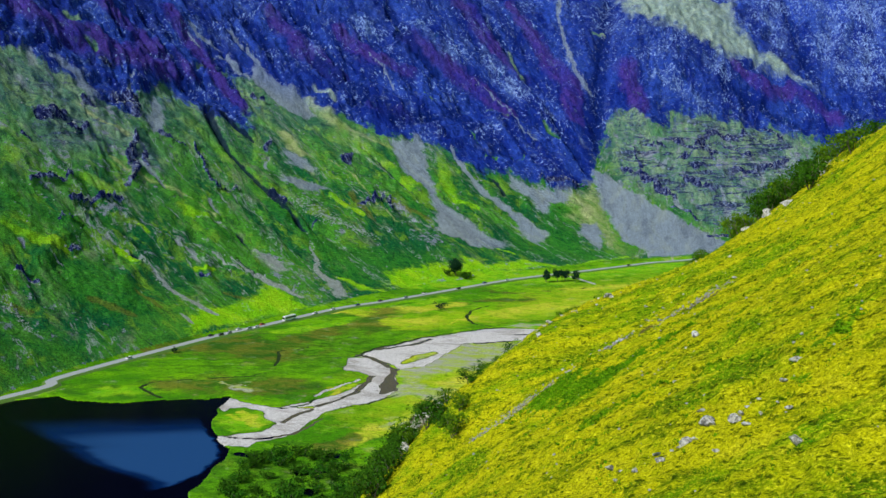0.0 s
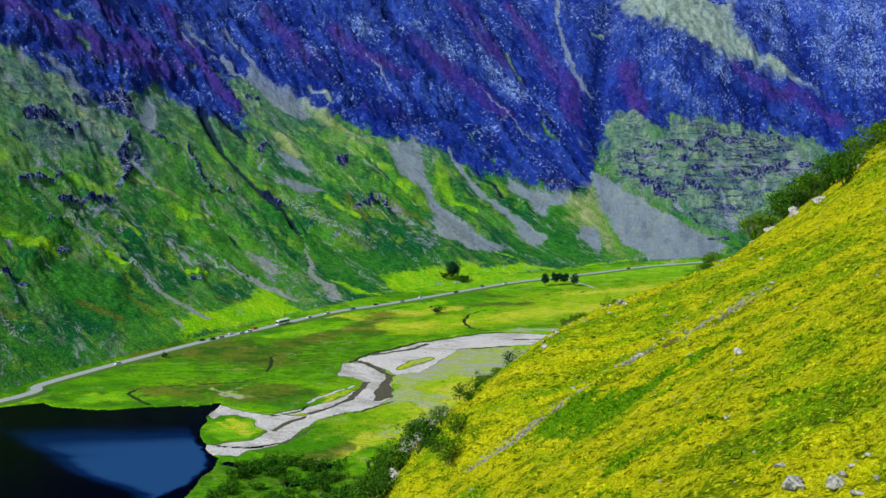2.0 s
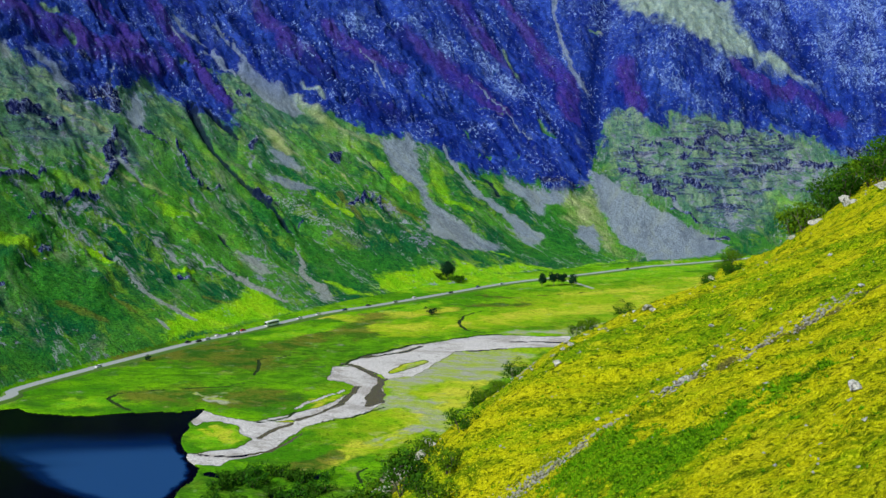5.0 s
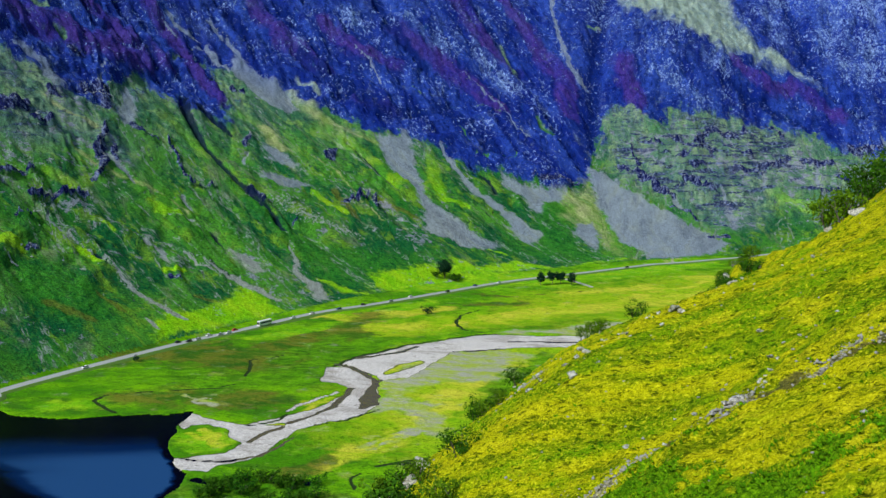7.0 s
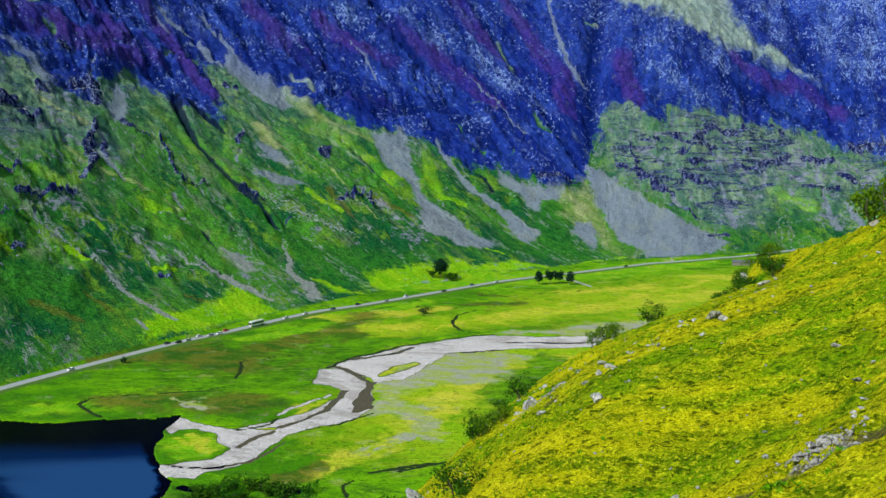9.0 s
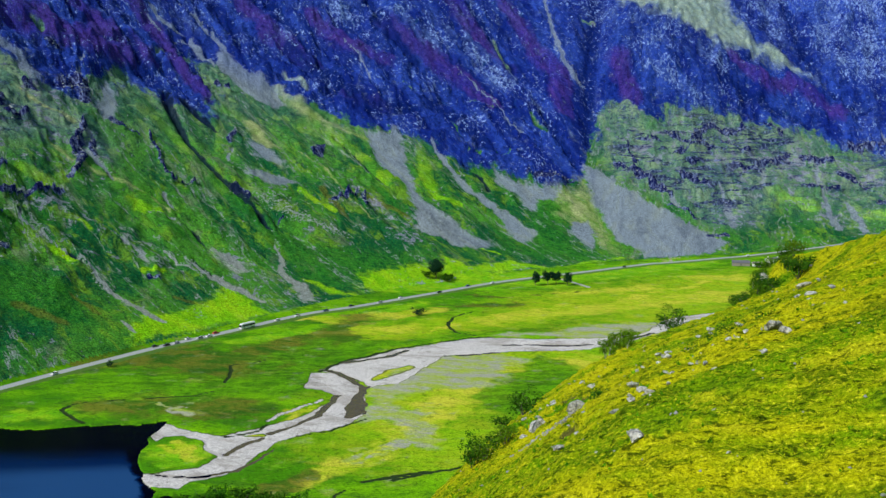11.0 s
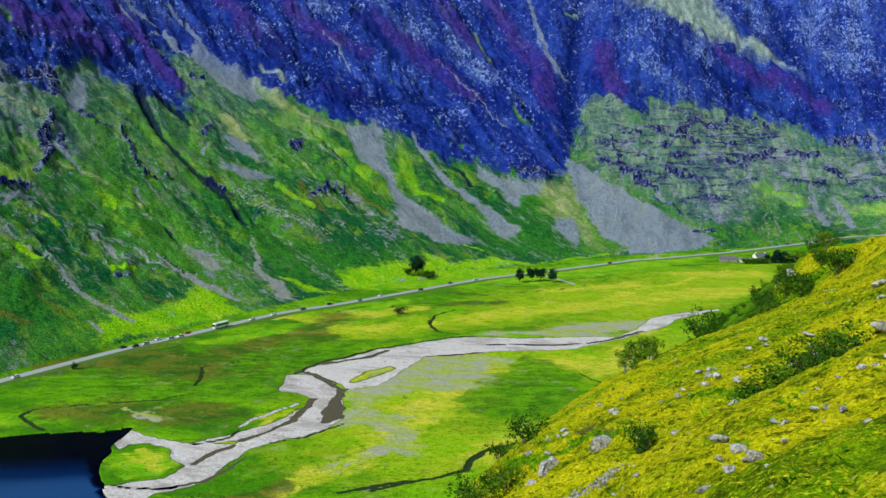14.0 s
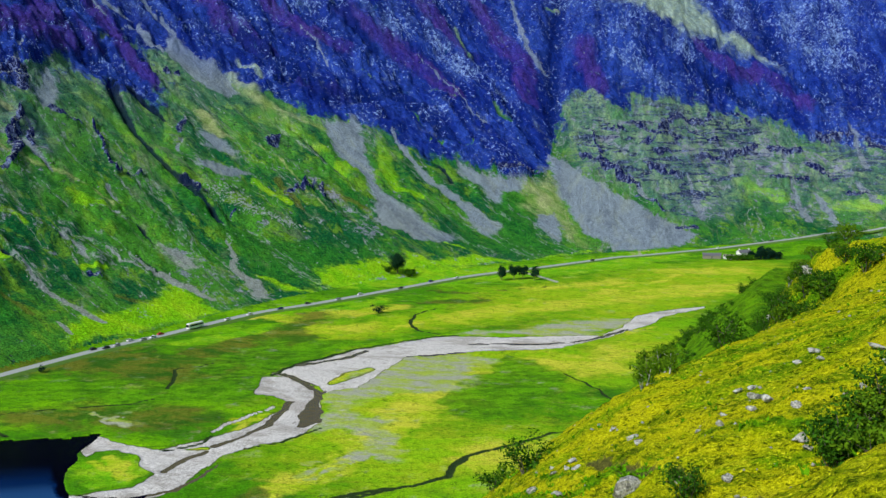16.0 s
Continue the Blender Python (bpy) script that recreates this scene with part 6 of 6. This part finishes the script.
strew((22.2, 86, 0.8), (21.2, 84.3, 0.4), (19.5, 53.9, 0.6), (18, 51.6, 0.4), (14.2, 52.7, 0.9), (14.7, 55.4, 0.5), (14.6, 52.5, 0.4), (15.4, 51.2, 0.7), (15.4, 49.3, 0.4), (15.8, 51.5, 0.4), (16.1, 51.6, 0.3), (13.1, 52.1, 0.8), (13.5, 52.1, 0.5), (12.8, 52.5, 0.4), (11.7, 52.9, 0.5), (12.4, 52.3, 0.3), (13.7, 48.3, 0.4), (16.1, 44.1, 0.7), (9.7, 55.8, 0.8), (10, 54.3, 0.3), (11.5, 51.1, 0.5), (10.4, 52.2, 0.3), (17.3, 48.4, 0.4), (16.9, 49.1, 0.2), (16.3, 49.7, 0.3), (16.8, 51.6, 0.3), (21.2, 59.2, 0.3), (9.5, 52.9, 0.3))
strew((17.7, 75.1, 0.2), (16.2, 68.2, 0.4), (25.7, 119.8, 0.3), (22.7, 113.9, 0.4), (22.4, 108.4, 0.3), (37, 144.7, 0.4), (32.1, 109.2, 0.5), (36.5, 126.1, 0.4), (19.6, 78.9, 0.3), (24.4, 96.9, 0.2))
strew((25.7, 124.7, 0.5), (15.5, 145.4, 0.7), (14.2, 116, 0.6), (20, 111.9, 0.6), (24.8, 118.3, 0.3), (25.5, 117.4, 0.3), (26.8, 119.8, 0.3), (27.7, 119.3, 0.3), (29, 119.1, 0.3), (27.2, 124.5, 0.2), (21.6, 111.1, 0.3), (22.4, 114.3, 0.3), (24.5, 112, 0.2), (19.8, 119.3, 0.3), (17.8, 117, 0.4), (15.9, 112.2, 0.3), (38.8, 176.1, 0.5), (28.9, 144.8, 0.4), (36.7, 141.7, 0.3))
strew((24, 144.2, 1), (15.6, 143.5, 0.7), (15, 143.4, 0.4), (24.7, 119.2, 0.6), (21.7, 119.3, 0.3), (21.2, 118.5, 0.3), (23.4, 115.6, 0.4), (21.9, 113.1, 0.4), (19.7, 112.5, 0.6), (20.2, 111.2, 0.5), (18.5, 111.3, 0.5), (18.4, 113.2, 0.3), (18.4, 114.9, 0.3), (39.2, 177.3, 1.2), (21.6, 138.6, 0.4), (38, 155.3, 0.4), (62.5, 236.6, 0.9), (11.4, 134.5, 0.3))
strew((12.8, 131.7, 1), (13.5, 140.6, 0.5), (14.5, 141, 0.5), (15.3, 139.1, 0.3), (17.3, 144, 0.4), (18.8, 143.7, 0.3), (19.2, 142, 0.4), (16.6, 131.1, 0.3), (26.3, 179.1, 0.8), (24.6, 169.3, 0.6), (32.1, 175.1, 0.9), (36.5, 174.1, 1.6), (38.7, 175.4, 0.8), (39.7, 181.4, 0.7), (41, 176.2, 0.7), (42.7, 183.7, 0.6), (19.9, 165.5, 0.4), (15.9, 186.8, 0.6), (14.9, 190.6, 0.5), (11.6, 143.2, 0.5), (10.5, 142.9, 0.7), (23.1, 146.5, 0.4), (20.4, 147.2, 0.2), (16.1, 127, 0.3), (13.4, 134, 0.2))
strew((19.9, 166.4, 0.4), (17.2, 153.7, 0.3), (17.6, 143.6, 0.4), (19.1, 143.2, 0.3), (19.1, 139.7, 0.3), (21.1, 146.7, 0.3), (16.1, 142.3, 0.7), (15.6, 142.2, 0.4), (17.1, 142.2, 0.3), (22.1, 146.7, 0.4), (22.5, 146.3, 0.3), (42.4, 187.4, 1.2), (32.7, 177.1, 0.7), (32.1, 184.6, 0.6), (19.7, 184.8, 0.6), (20.3, 160.7, 0.5))
strew((27.8, 185.5, 0.7), (26.7, 185.7, 0.6), (25.5, 179.4, 0.7), (26.6, 175.6, 0.7), (24.6, 170.2, 0.9), (24.1, 180.9, 0.5), (23, 178.1, 0.6), (22, 179.3, 0.5), (22.7, 181, 0.3), (20.3, 188.5, 0.9), (19.9, 193.2, 0.5), (16.4, 190.7, 0.8), (15.8, 189.3, 0.7), (15.6, 194.5, 0.6), (18.7, 172.3, 0.6), (20.2, 168.8, 0.6), (13.7, 182.3, 0.8), (31.5, 187, 0.6), (32.7, 187.4, 0.7), (33.5, 180.2, 0.8), (30.2, 174.9, 0.6), (29.3, 175.1, 0.5), (27.8, 177, 0.5), (19.7, 196.9, 0.4), (20.4, 165.1, 0.5), (20.2, 164.1, 0.4))
# crags at the edge of the hill
crags = [boulder("rock_outcrop", 51 + k, "broken grey crag standing out of the hill among shrubs") for k in range(3)]
CRAG_SPOTS = [(-2.5, 138, 4.6), (-0.5, 143, 3.6), (0.8, 149, 3.0), (-4, 133, 4.0), (-5, 127, 3.4), (52, 150, 2.4), (54, 166, 2.8), (53, 172, 2.6), (56, 178, 2.4), (51.5, 158, 2.2), (60, 264, 2.4), (63, 258, 2.8), (66, 268, 2.2), (12.8, 177, 2.7), (13.1, 161, 2.6), (16.3, 174.5, 2.3), (12, 159, 1.4), (27, 183, 1.1), (13.6, 178.5, 1.8), (11.6, 175.5, 1.6), (13, 188, 1.0), (24.4, 143, 1.1), (52.6, 180, 2.0)]
for k, (x, y, s) in enumerate(CRAG_SPOTS):
    ob = crags[k] if k < 3 else copy_thing(crags[k % 3], Matrix.Identity(4))
    ob.matrix_basis = Matrix.Translation((x, y, height(x, y) + s * 0.1)) @ Matrix.Rotation(k * 1.3, 4, "Z") @ Matrix.Rotation(0.5 - 0.2 * (k % 4), 4, "X") @ Matrix.Diagonal((s * 0.52, s * 0.40, s * 0.42, 1))
    tagged(ob, group="crags of the hill")


# ---- small stuff, far too many to count ----
def soup(name, verts, faces, material, label, category):
    mesh = bpy.data.meshes.new(name)
    size = faces.shape[1]
    mesh.vertices.add(len(verts))
    mesh.vertices.foreach_set("co", verts.astype(np.float32).ravel())
    mesh.loops.add(faces.size)
    mesh.loops.foreach_set("vertex_index", faces.astype(np.int32).ravel())
    mesh.polygons.add(len(faces))
    mesh.polygons.foreach_set("loop_start", np.arange(0, faces.size, size, dtype=np.int32))
    mesh.update(calc_edges=True)
    mesh.materials.append(material)
    return tagged(new(name, mesh), label, category, kind="stuff")


def tufts(rng, x, y, z, blades, tall, wide, splay):
    """Blades of grass: three-cornered, splayed round each root."""
    n = len(x) * blades
    bx, by, bz = (np.repeat(v, blades) for v in (x, y, z))
    g = rng.uniform(0, 2 * np.pi, n)
    h = np.repeat(tall, blades) * rng.uniform(0.6, 1.2, n)
    w = np.repeat(wide, blades) * rng.uniform(0.7, 1.3, n)
    lean = h * splay * rng.uniform(0.3, 1.2, n)
    root = np.stack([bx + np.cos(g) * w * 0.6, by + np.sin(g) * w * 0.6, bz - 0.05], 1)
    side = np.stack([-np.sin(g), np.cos(g), np.zeros(n)], 1) * w[:, None]
    tip = root + np.stack([np.cos(g) * lean, np.sin(g) * lean, h], 1)
    verts = np.stack([root - side, root + side, tip], 1).reshape(-1, 3)
    return verts, np.arange(n * 3).reshape(-1, 3)


def blade_material(name, low, mid, high):
    n = Nodes(name, 0.95, 0.03)
    tone = n.mix(n.band(n.noise(0.10, 5, 0.62, (0.14, 1, 1), 30, warp=0.5), 0.38, 0.54), low, mid)
    tone = n.mix(n.sum(n.band(n.noise(0.42, 5, 0.70, (0.07, 1, 1), 30, warp=0.4), 0.52, 0.61), "MULTIPLY", 0.8), tone, tuple(c * 0.45 for c in low))
    # the ground's painted tussock shadows, repeated in the blade colour
    tone = n.mix(n.sum(n.band(n.noise(2.1, 5, 0.72, (0.55, 1, 1), 30), 0.54, 0.60), "MULTIPLY", 0.9), tone, tuple(c * 0.14 for c in low))
    return n.done(n.mix(n.sum(n.island(), "MULTIPLY", 0.5), tone, high))


def hill_points(rng, n, near=36.0, far=310.0):
    """Places on the side of the hill that faces the valley, thicker towards the lower end of the glen."""
    y = near * (far / near) ** rng.uniform(0, 1, n)
    x = -8 + (y * 0.40 + 22) * rng.uniform(0, 1, n)
    z, which, _ = land(x, y)
    k = which == 2
    return x[k], y[k], z[k]


rng = np.random.default_rng(77)
x, y, z = hill_points(rng, 170000)
keep = (cover("stones", x, y) < 0.5) & (cover("earth", x, y) < rng.uniform(0.3, 1.0, len(x))) & (cover("bracken", x, y, 0.8) < rng.uniform(0.0, 0.7, len(x)))
x, y, z = x[keep], y[keep], z[keep]
lush = np.clip(0.8 + 0.5 * fbm(x / 3, y / 3, 2, 101), 0.4, 1.4)
v, f = tufts(rng, x, y, z, 3, (0.06 + 0.0004 * y) * lush, 0.012 + 0.00012 * y, 1.3)
soup("hill_grass", v, f, blade_material("hill_grass_blades", (0.130, 0.280, 0.002), (0.430, 0.435, 0.003), (0.62, 0.62, 0.012)), "tussocky yellow-green moor grass covering the hillside", "grass")
x, y, z = hill_points(rng, 230000)
green = cover("bracken", x + 1.2 * fbm(x / 2, y / 2, 2, 9), y + 1.2 * fbm(x / 2, y / 2, 2, 19), 0.8)
keep = green + 0.7 * fbm(x / 1.7, y / 1.7, 2, 151) > rng.uniform(0.25, 1.15, len(x))
x, y, z = x[keep], y[keep], z[keep]
v, f = tufts(rng, x, y, z, 5, 0.10 + 0.0008 * y, 0.025 + 0.0005 * y, 1.5)
soup("bracken", v, f, blade_material("bracken_fronds", (0.020, 0.105, 0.002), (0.065, 0.210, 0.002), (0.150, 0.350, 0.004)), "dark green bracken in bands across the hillside", "bracken")


def rubble_on(kinds, n, low, high, seed, name, material, label, spread=0.5, turf=0, code=1, area=(-330, 520, 700, 1450)):
    """Angular stones strewn along the strokes of some covers, and a few on the open slope."""
    rng = np.random.default_rng(seed)
    lines = [np.array(l, float) for k in kinds for l in STROKES[k] if len(l) > 1]
    size = np.array([np.hypot(*np.diff(l[:, :2], axis=0).T).sum() * l[:, 2].mean() for l in lines])
    px, py = [], []
    for l, m in zip(lines, (size / size.sum() * n).astype(int)):
        for _ in range(m):
            i = rng.integers(len(l) - 1)
            q = l[i] + (l[i + 1] - l[i]) * rng.uniform()
            px.append(q[0] + rng.normal() * q[2] * spread)
            py.append(q[1] + rng.normal() * q[2] * spread)
    if turf:
        px += list(rng.uniform(area[0], area[1], turf))
        py += list(rng.uniform(area[2], area[3], turf))
    px, py = np.array(px), np.array(py)
    z, which, _ = land(px, py)
    k = which == code
    px, py, z = px[k], py[k], z[k]
    s = low * (high / low) ** (rng.uniform(0, 1, len(px)) ** 2.0)
    shape = np.array([(1, 0, 0), (0, 1, 0), (-1, 0, 0), (0, -1, 0), (0.25, 0.1, 0.8), (-0.1, -0.2, -0.6)], float)
    tri = np.array([(0, 1, 4), (1, 2, 4), (2, 3, 4), (3, 0, 4), (1, 0, 5), (2, 1, 5), (3, 2, 5), (0, 3, 5)])
    v = (shape[None] * rng.uniform(0.6, 1.3, (len(px), 6, 3))) * s[:, None, None]
    g = rng.uniform(0, 6.28, len(px))
    v = np.stack([v[..., 0] * np.cos(g)[:, None] - v[..., 1] * np.sin(g)[:, None], v[..., 0] * np.sin(g)[:, None] + v[..., 1] * np.cos(g)[:, None], v[..., 2]], -1)
    v += np.stack([px, py, z + 0.15 * s], 1)[:, None]
    f = (tri[None] + 6 * np.arange(len(px))[:, None, None]).reshape(-1, 3)
    soup(name, v.reshape(-1, 3), f, material, label, "stones")


PALE_STONE = plain("pale_mountain_stone", (0.34, 0.41, 0.42), 0.9, 0.5, 0.4)
rubble_on(("scree", "crag"), 6000, 0.2, 1.3, 3, "scree_stones", PALE_STONE, "pale angular stones strewn over scree and gullies", turf=2500)
rubble_on(("boulderfield",), 900, 0.35, 1.3, 7, "boulder_field", PALE_STONE, "pale boulders fallen below the gully on dark turf", 0.4)
HILL_STONE = plain("pale_hill_stone", (0.36, 0.36, 0.33), 0.9, 0.5, 1.5)
rubble_on(("stones",), 2400, 0.03, 0.20, 5, "hill_stones", HILL_STONE, "small pale stones strewn in the hill grass", 0.75, 2200, 2, (-5, 80, 40, 220))


# ---- the farm ----
WHITEWASH = plain("whitewashed_wall", (0.80, 0.79, 0.76), 0.8, 0.12, 0.7)
SLATE = plain("grey_slate_roof", (0.13, 0.13, 0.15), 0.7, 0.4, 1.2)
TIN = plain("brown_metal_sheet", (0.26, 0.24, 0.20), 0.6, 0.4, 0.8)
DARK_GLASS = plain("dark_window_glass", (0.02, 0.025, 0.03), 0.15, 0.3, 2.0)
DOOR_PAINT = plain("dark_painted_door", (0.06, 0.08, 0.07), 0.5, 0.3, 2.0)


def house(name, long, deep, wall, pitch, walls, roof, label, windows, chimneys, door=True):
    thing = tagged(new(name), label, "building")
    bm = bmesh.new()
    box(bm, -long / 2, long / 2, -deep / 2, deep / 2, -0.8, wall)
    part("wall", bm, walls, thing)
    for sx in (-1, 1):
        x = sx * long / 2
        raw("gable", [(x - 0.15, -deep / 2, wall), (x - 0.15, deep / 2, wall), (x - 0.15, 0, wall + pitch), (x + 0.15, -deep / 2, wall), (x + 0.15, deep / 2, wall), (x + 0.15, 0, wall + pitch)],
            [(0, 1, 2), (5, 4, 3), (0, 3, 4, 1), (1, 4, 5, 2), (2, 5, 3, 0)], walls, thing)
    for sy in (-1, 1):
        a, b = sy * (deep / 2 + 0.35), 0.0
        v = []
        for x in (-long / 2 - 0.3, long / 2 + 0.3):
            for q, z in ((a, wall - 0.15), (b, wall + pitch)):
                v += [(x, q, z + 0.05), (x, q, z + 0.22)]
        raw("roof", v, [(0, 2, 6, 4), (1, 5, 7, 3), (0, 1, 3, 2), (4, 6, 7, 5), (0, 4, 5, 1), (2, 3, 7, 6)], roof, thing)
    for x in chimneys:
        bm = bmesh.new()
        box(bm, x - 0.45, x + 0.45, -0.35, 0.35, wall + pitch * 0.7, wall + pitch + 1.1, 0.04)
        part("chimney", bm, walls, thing)
    for x in windows:
        for z in ((1.0, 2.1), (3.2, 4.2)) if wall > 4 else ((1.0, 2.0),):
            bm = bmesh.new()
            box(bm, x - 0.5, x + 0.5, -deep / 2 - 0.04, -deep / 2 + 0.06, z[0], z[1], 0.01)
            part("window", bm, DARK_GLASS, thing)
    if door:
        bm = bmesh.new()
        box(bm, -0.5, 0.5, -deep / 2 - 0.05, -deep / 2 + 0.05, 0, 2.05, 0.01)
        part("door", bm, DOOR_PAINT, thing)
    return thing


def stand(ob, x, y, turn, lift=0.0):
    ob.matrix_basis = pose(x, y, height(x, y) + lift, 0, 0, turn)
    return ob


stand(house("farmhouse", 12, 7, 2.7, 2.3, WHITEWASH, SLATE, "low white farmhouse with a grey slate roof", (-4, -1.8, 1.8, 4), (-5, 5)), 332, 1016, 12)
stand(house("barn", 16, 8, 2.8, 1.8, TIN, SLATE, "long low brown barn with a dark roof", (), ()), 297, 1001, -16)
stand(house("shed", 9, 6, 2.4, 1.3, WHITEWASH, TIN, "small pale shed beside the barn", (-2, 2), ()), 311, 997, -10)


# ---- vehicles ----
TYRE = plain("black_tyre", (0.015, 0.015, 0.016), 0.8, 0.3, 8.0)
RIM = plain("grey_wheel_rim", (0.4, 0.4, 0.42), 0.35, 0.2, 8.0, 0.8)


def wheel(parent, x, y, r, w):
    bm = bmesh.new()
    bmesh.ops.create_cone(bm, cap_ends=True, segments=18, radius1=r, radius2=r, depth=w, matrix=Matrix.Translation((x, y, r)) @ Matrix.Rotation(radians(90), 4, "X"))
    ob = part("wheel", bm, TYRE, parent)
    bm = bmesh.new()
    bmesh.ops.create_cone(bm, cap_ends=True, segments=14, radius1=r * 0.6, radius2=r * 0.55, depth=w + 0.03, matrix=Matrix.Translation((x, y, r)) @ Matrix.Rotation(radians(90), 4, "X"))
    part("rim", bm, RIM, ob)


def loft(profile, half, tuck, material, name, parent):
    """A body drawn as a side profile (x, z), rounded in towards the top by tuck."""
    n = len(profile)
    top = max(z for _, z in profile)
    rows = []
    for s in (-1, -0.93, 0.93, 1):
        k = 1.0 if abs(s) == 1 else 1.03
        rows += [(x * (1 if k > 1 else 0.985), s * half * (1 - tuck * (z / top) ** 2), z) for x, z in profile]
    faces = [tuple(range(n))[::-1], tuple(range(3 * n, 4 * n))]
    for r in range(3):
        faces += [(r * n + i, r * n + (i + 1) % n, (r + 1) * n + (i + 1) % n, (r + 1) * n + i) for i in range(n)]
    return raw(name, rows, faces, material, parent)


def car(paint, label):
    thing = tagged(new("car"), label, "car")
    loft([(-2.1, 0.3), (2.1, 0.3), (2.15, 0.7), (1.2, 0.92), (-2.0, 0.98), (-2.15, 0.7)], 0.88, 0.05, paint, "body", thing)
    loft([(-1.75, 0.95), (1.15, 0.92), (0.35, 1.42), (-1.25, 1.46)], 0.80, 0.12, DARK_GLASS, "window_band", thing)
    loft([(-1.2, 1.43), (0.3, 1.40), (0.2, 1.50), (-1.1, 1.53)], 0.70, 0.05, paint, "roof", thing)
    for x in (-1.3, 1.3):
        for y in (-0.8, 0.8):
            wheel(thing, x, y, 0.32, 0.2)
    return thing


def coach(paint, label):
    thing = tagged(new("coach"), label, "coach")
    loft([(-6, 0.4), (6, 0.4), (6.05, 1.6), (5.8, 3.2), (5.5, 3.5), (-5.8, 3.5), (-6.05, 3.2)], 1.25, 0.05, paint, "body", thing)
    for s in (-1, 1):
        for k in range(7):
            bm = bmesh.new()
            box(bm, -5.5 + 1.5 * k, -4.08 + 1.5 * k, s * 1.27 - 0.03, s * 1.27 + 0.03, 1.7, 2.75, 0.02)
            part("window", bm, DARK_GLASS, thing)
    bm = bmesh.new()
    box(bm, 5.98, 6.08, -1.1, 1.1, 1.3, 2.9, 0.02)
    part("windscreen", bm, DARK_GLASS, thing)
    for x in (-4.2, -3.0, 3.9):
        for y in (-1.1, 1.1):
            wheel(thing, x, y, 0.5, 0.3)
    return thing


road_c, road_way = chain(ROAD, 6.0)
road_z = road_height(road_c, road_c)


def on_road(ob, x, y, side, back=False):
    k = int(np.argmin(np.hypot(road_c[:, 0] - x, road_c[:, 1] - y)))
    w = road_way[k]
    turn = math.degrees(math.atan2(w[1], w[0])) + (180 if back else 0)
    ob.matrix_basis = pose(road_c[k, 0] + w[1] * side, road_c[k, 1] - w[0] * side, road_z[k] + 0.01, 0, 0, turn)
    return ob


paints = [plain(n + "_car_paint", c, 0.3, 0.08, 2.0, 0.0, 0.6) for n, c in
          (("white", (0.78, 0.78, 0.78)), ("black", (0.02, 0.02, 0.025)), ("red", (0.45, 0.02, 0.02)), ("silver", (0.45, 0.46, 0.48)), ("blue", (0.04, 0.07, 0.20)))]
on_road(coach(paints[0], "white touring coach driving along the valley road"), -114, 717, 1.8, True)
cars = [car(p, w + " car on the valley road") for p, w in zip(paints, ("white painted", "black painted", "red painted", "silver painted", "dark blue painted"))]
PARKED = [(-157, 661, 1), (-153, 668, 1), (-149, 676, 3), (-140, 685, 0), (-138, 690, 3), (-134, 695, 0), (-128, 699, 2), (-98, 742, 0), (-67, 772, 4), (-47, 788, 1),
          (-196, 600, 0), (-85, 758, 0), (-15, 828, 0), (10, 850, 1), (56, 896, 0), (40, 880, 4), (183, 985, 1), (318, 1055, 0), (390, 1090, 1), (-30, 810, 3)]
seen = set()
for k, (x, y, c) in enumerate(PARKED):
    ob = cars[c] if c not in seen else copy_thing(cars[c], Matrix.Identity(4))
    seen.add(c)
    tagged(on_road(ob, x, y, 1.8 if k % 3 else -1.8, bool(k % 3)), group="cars on the road")
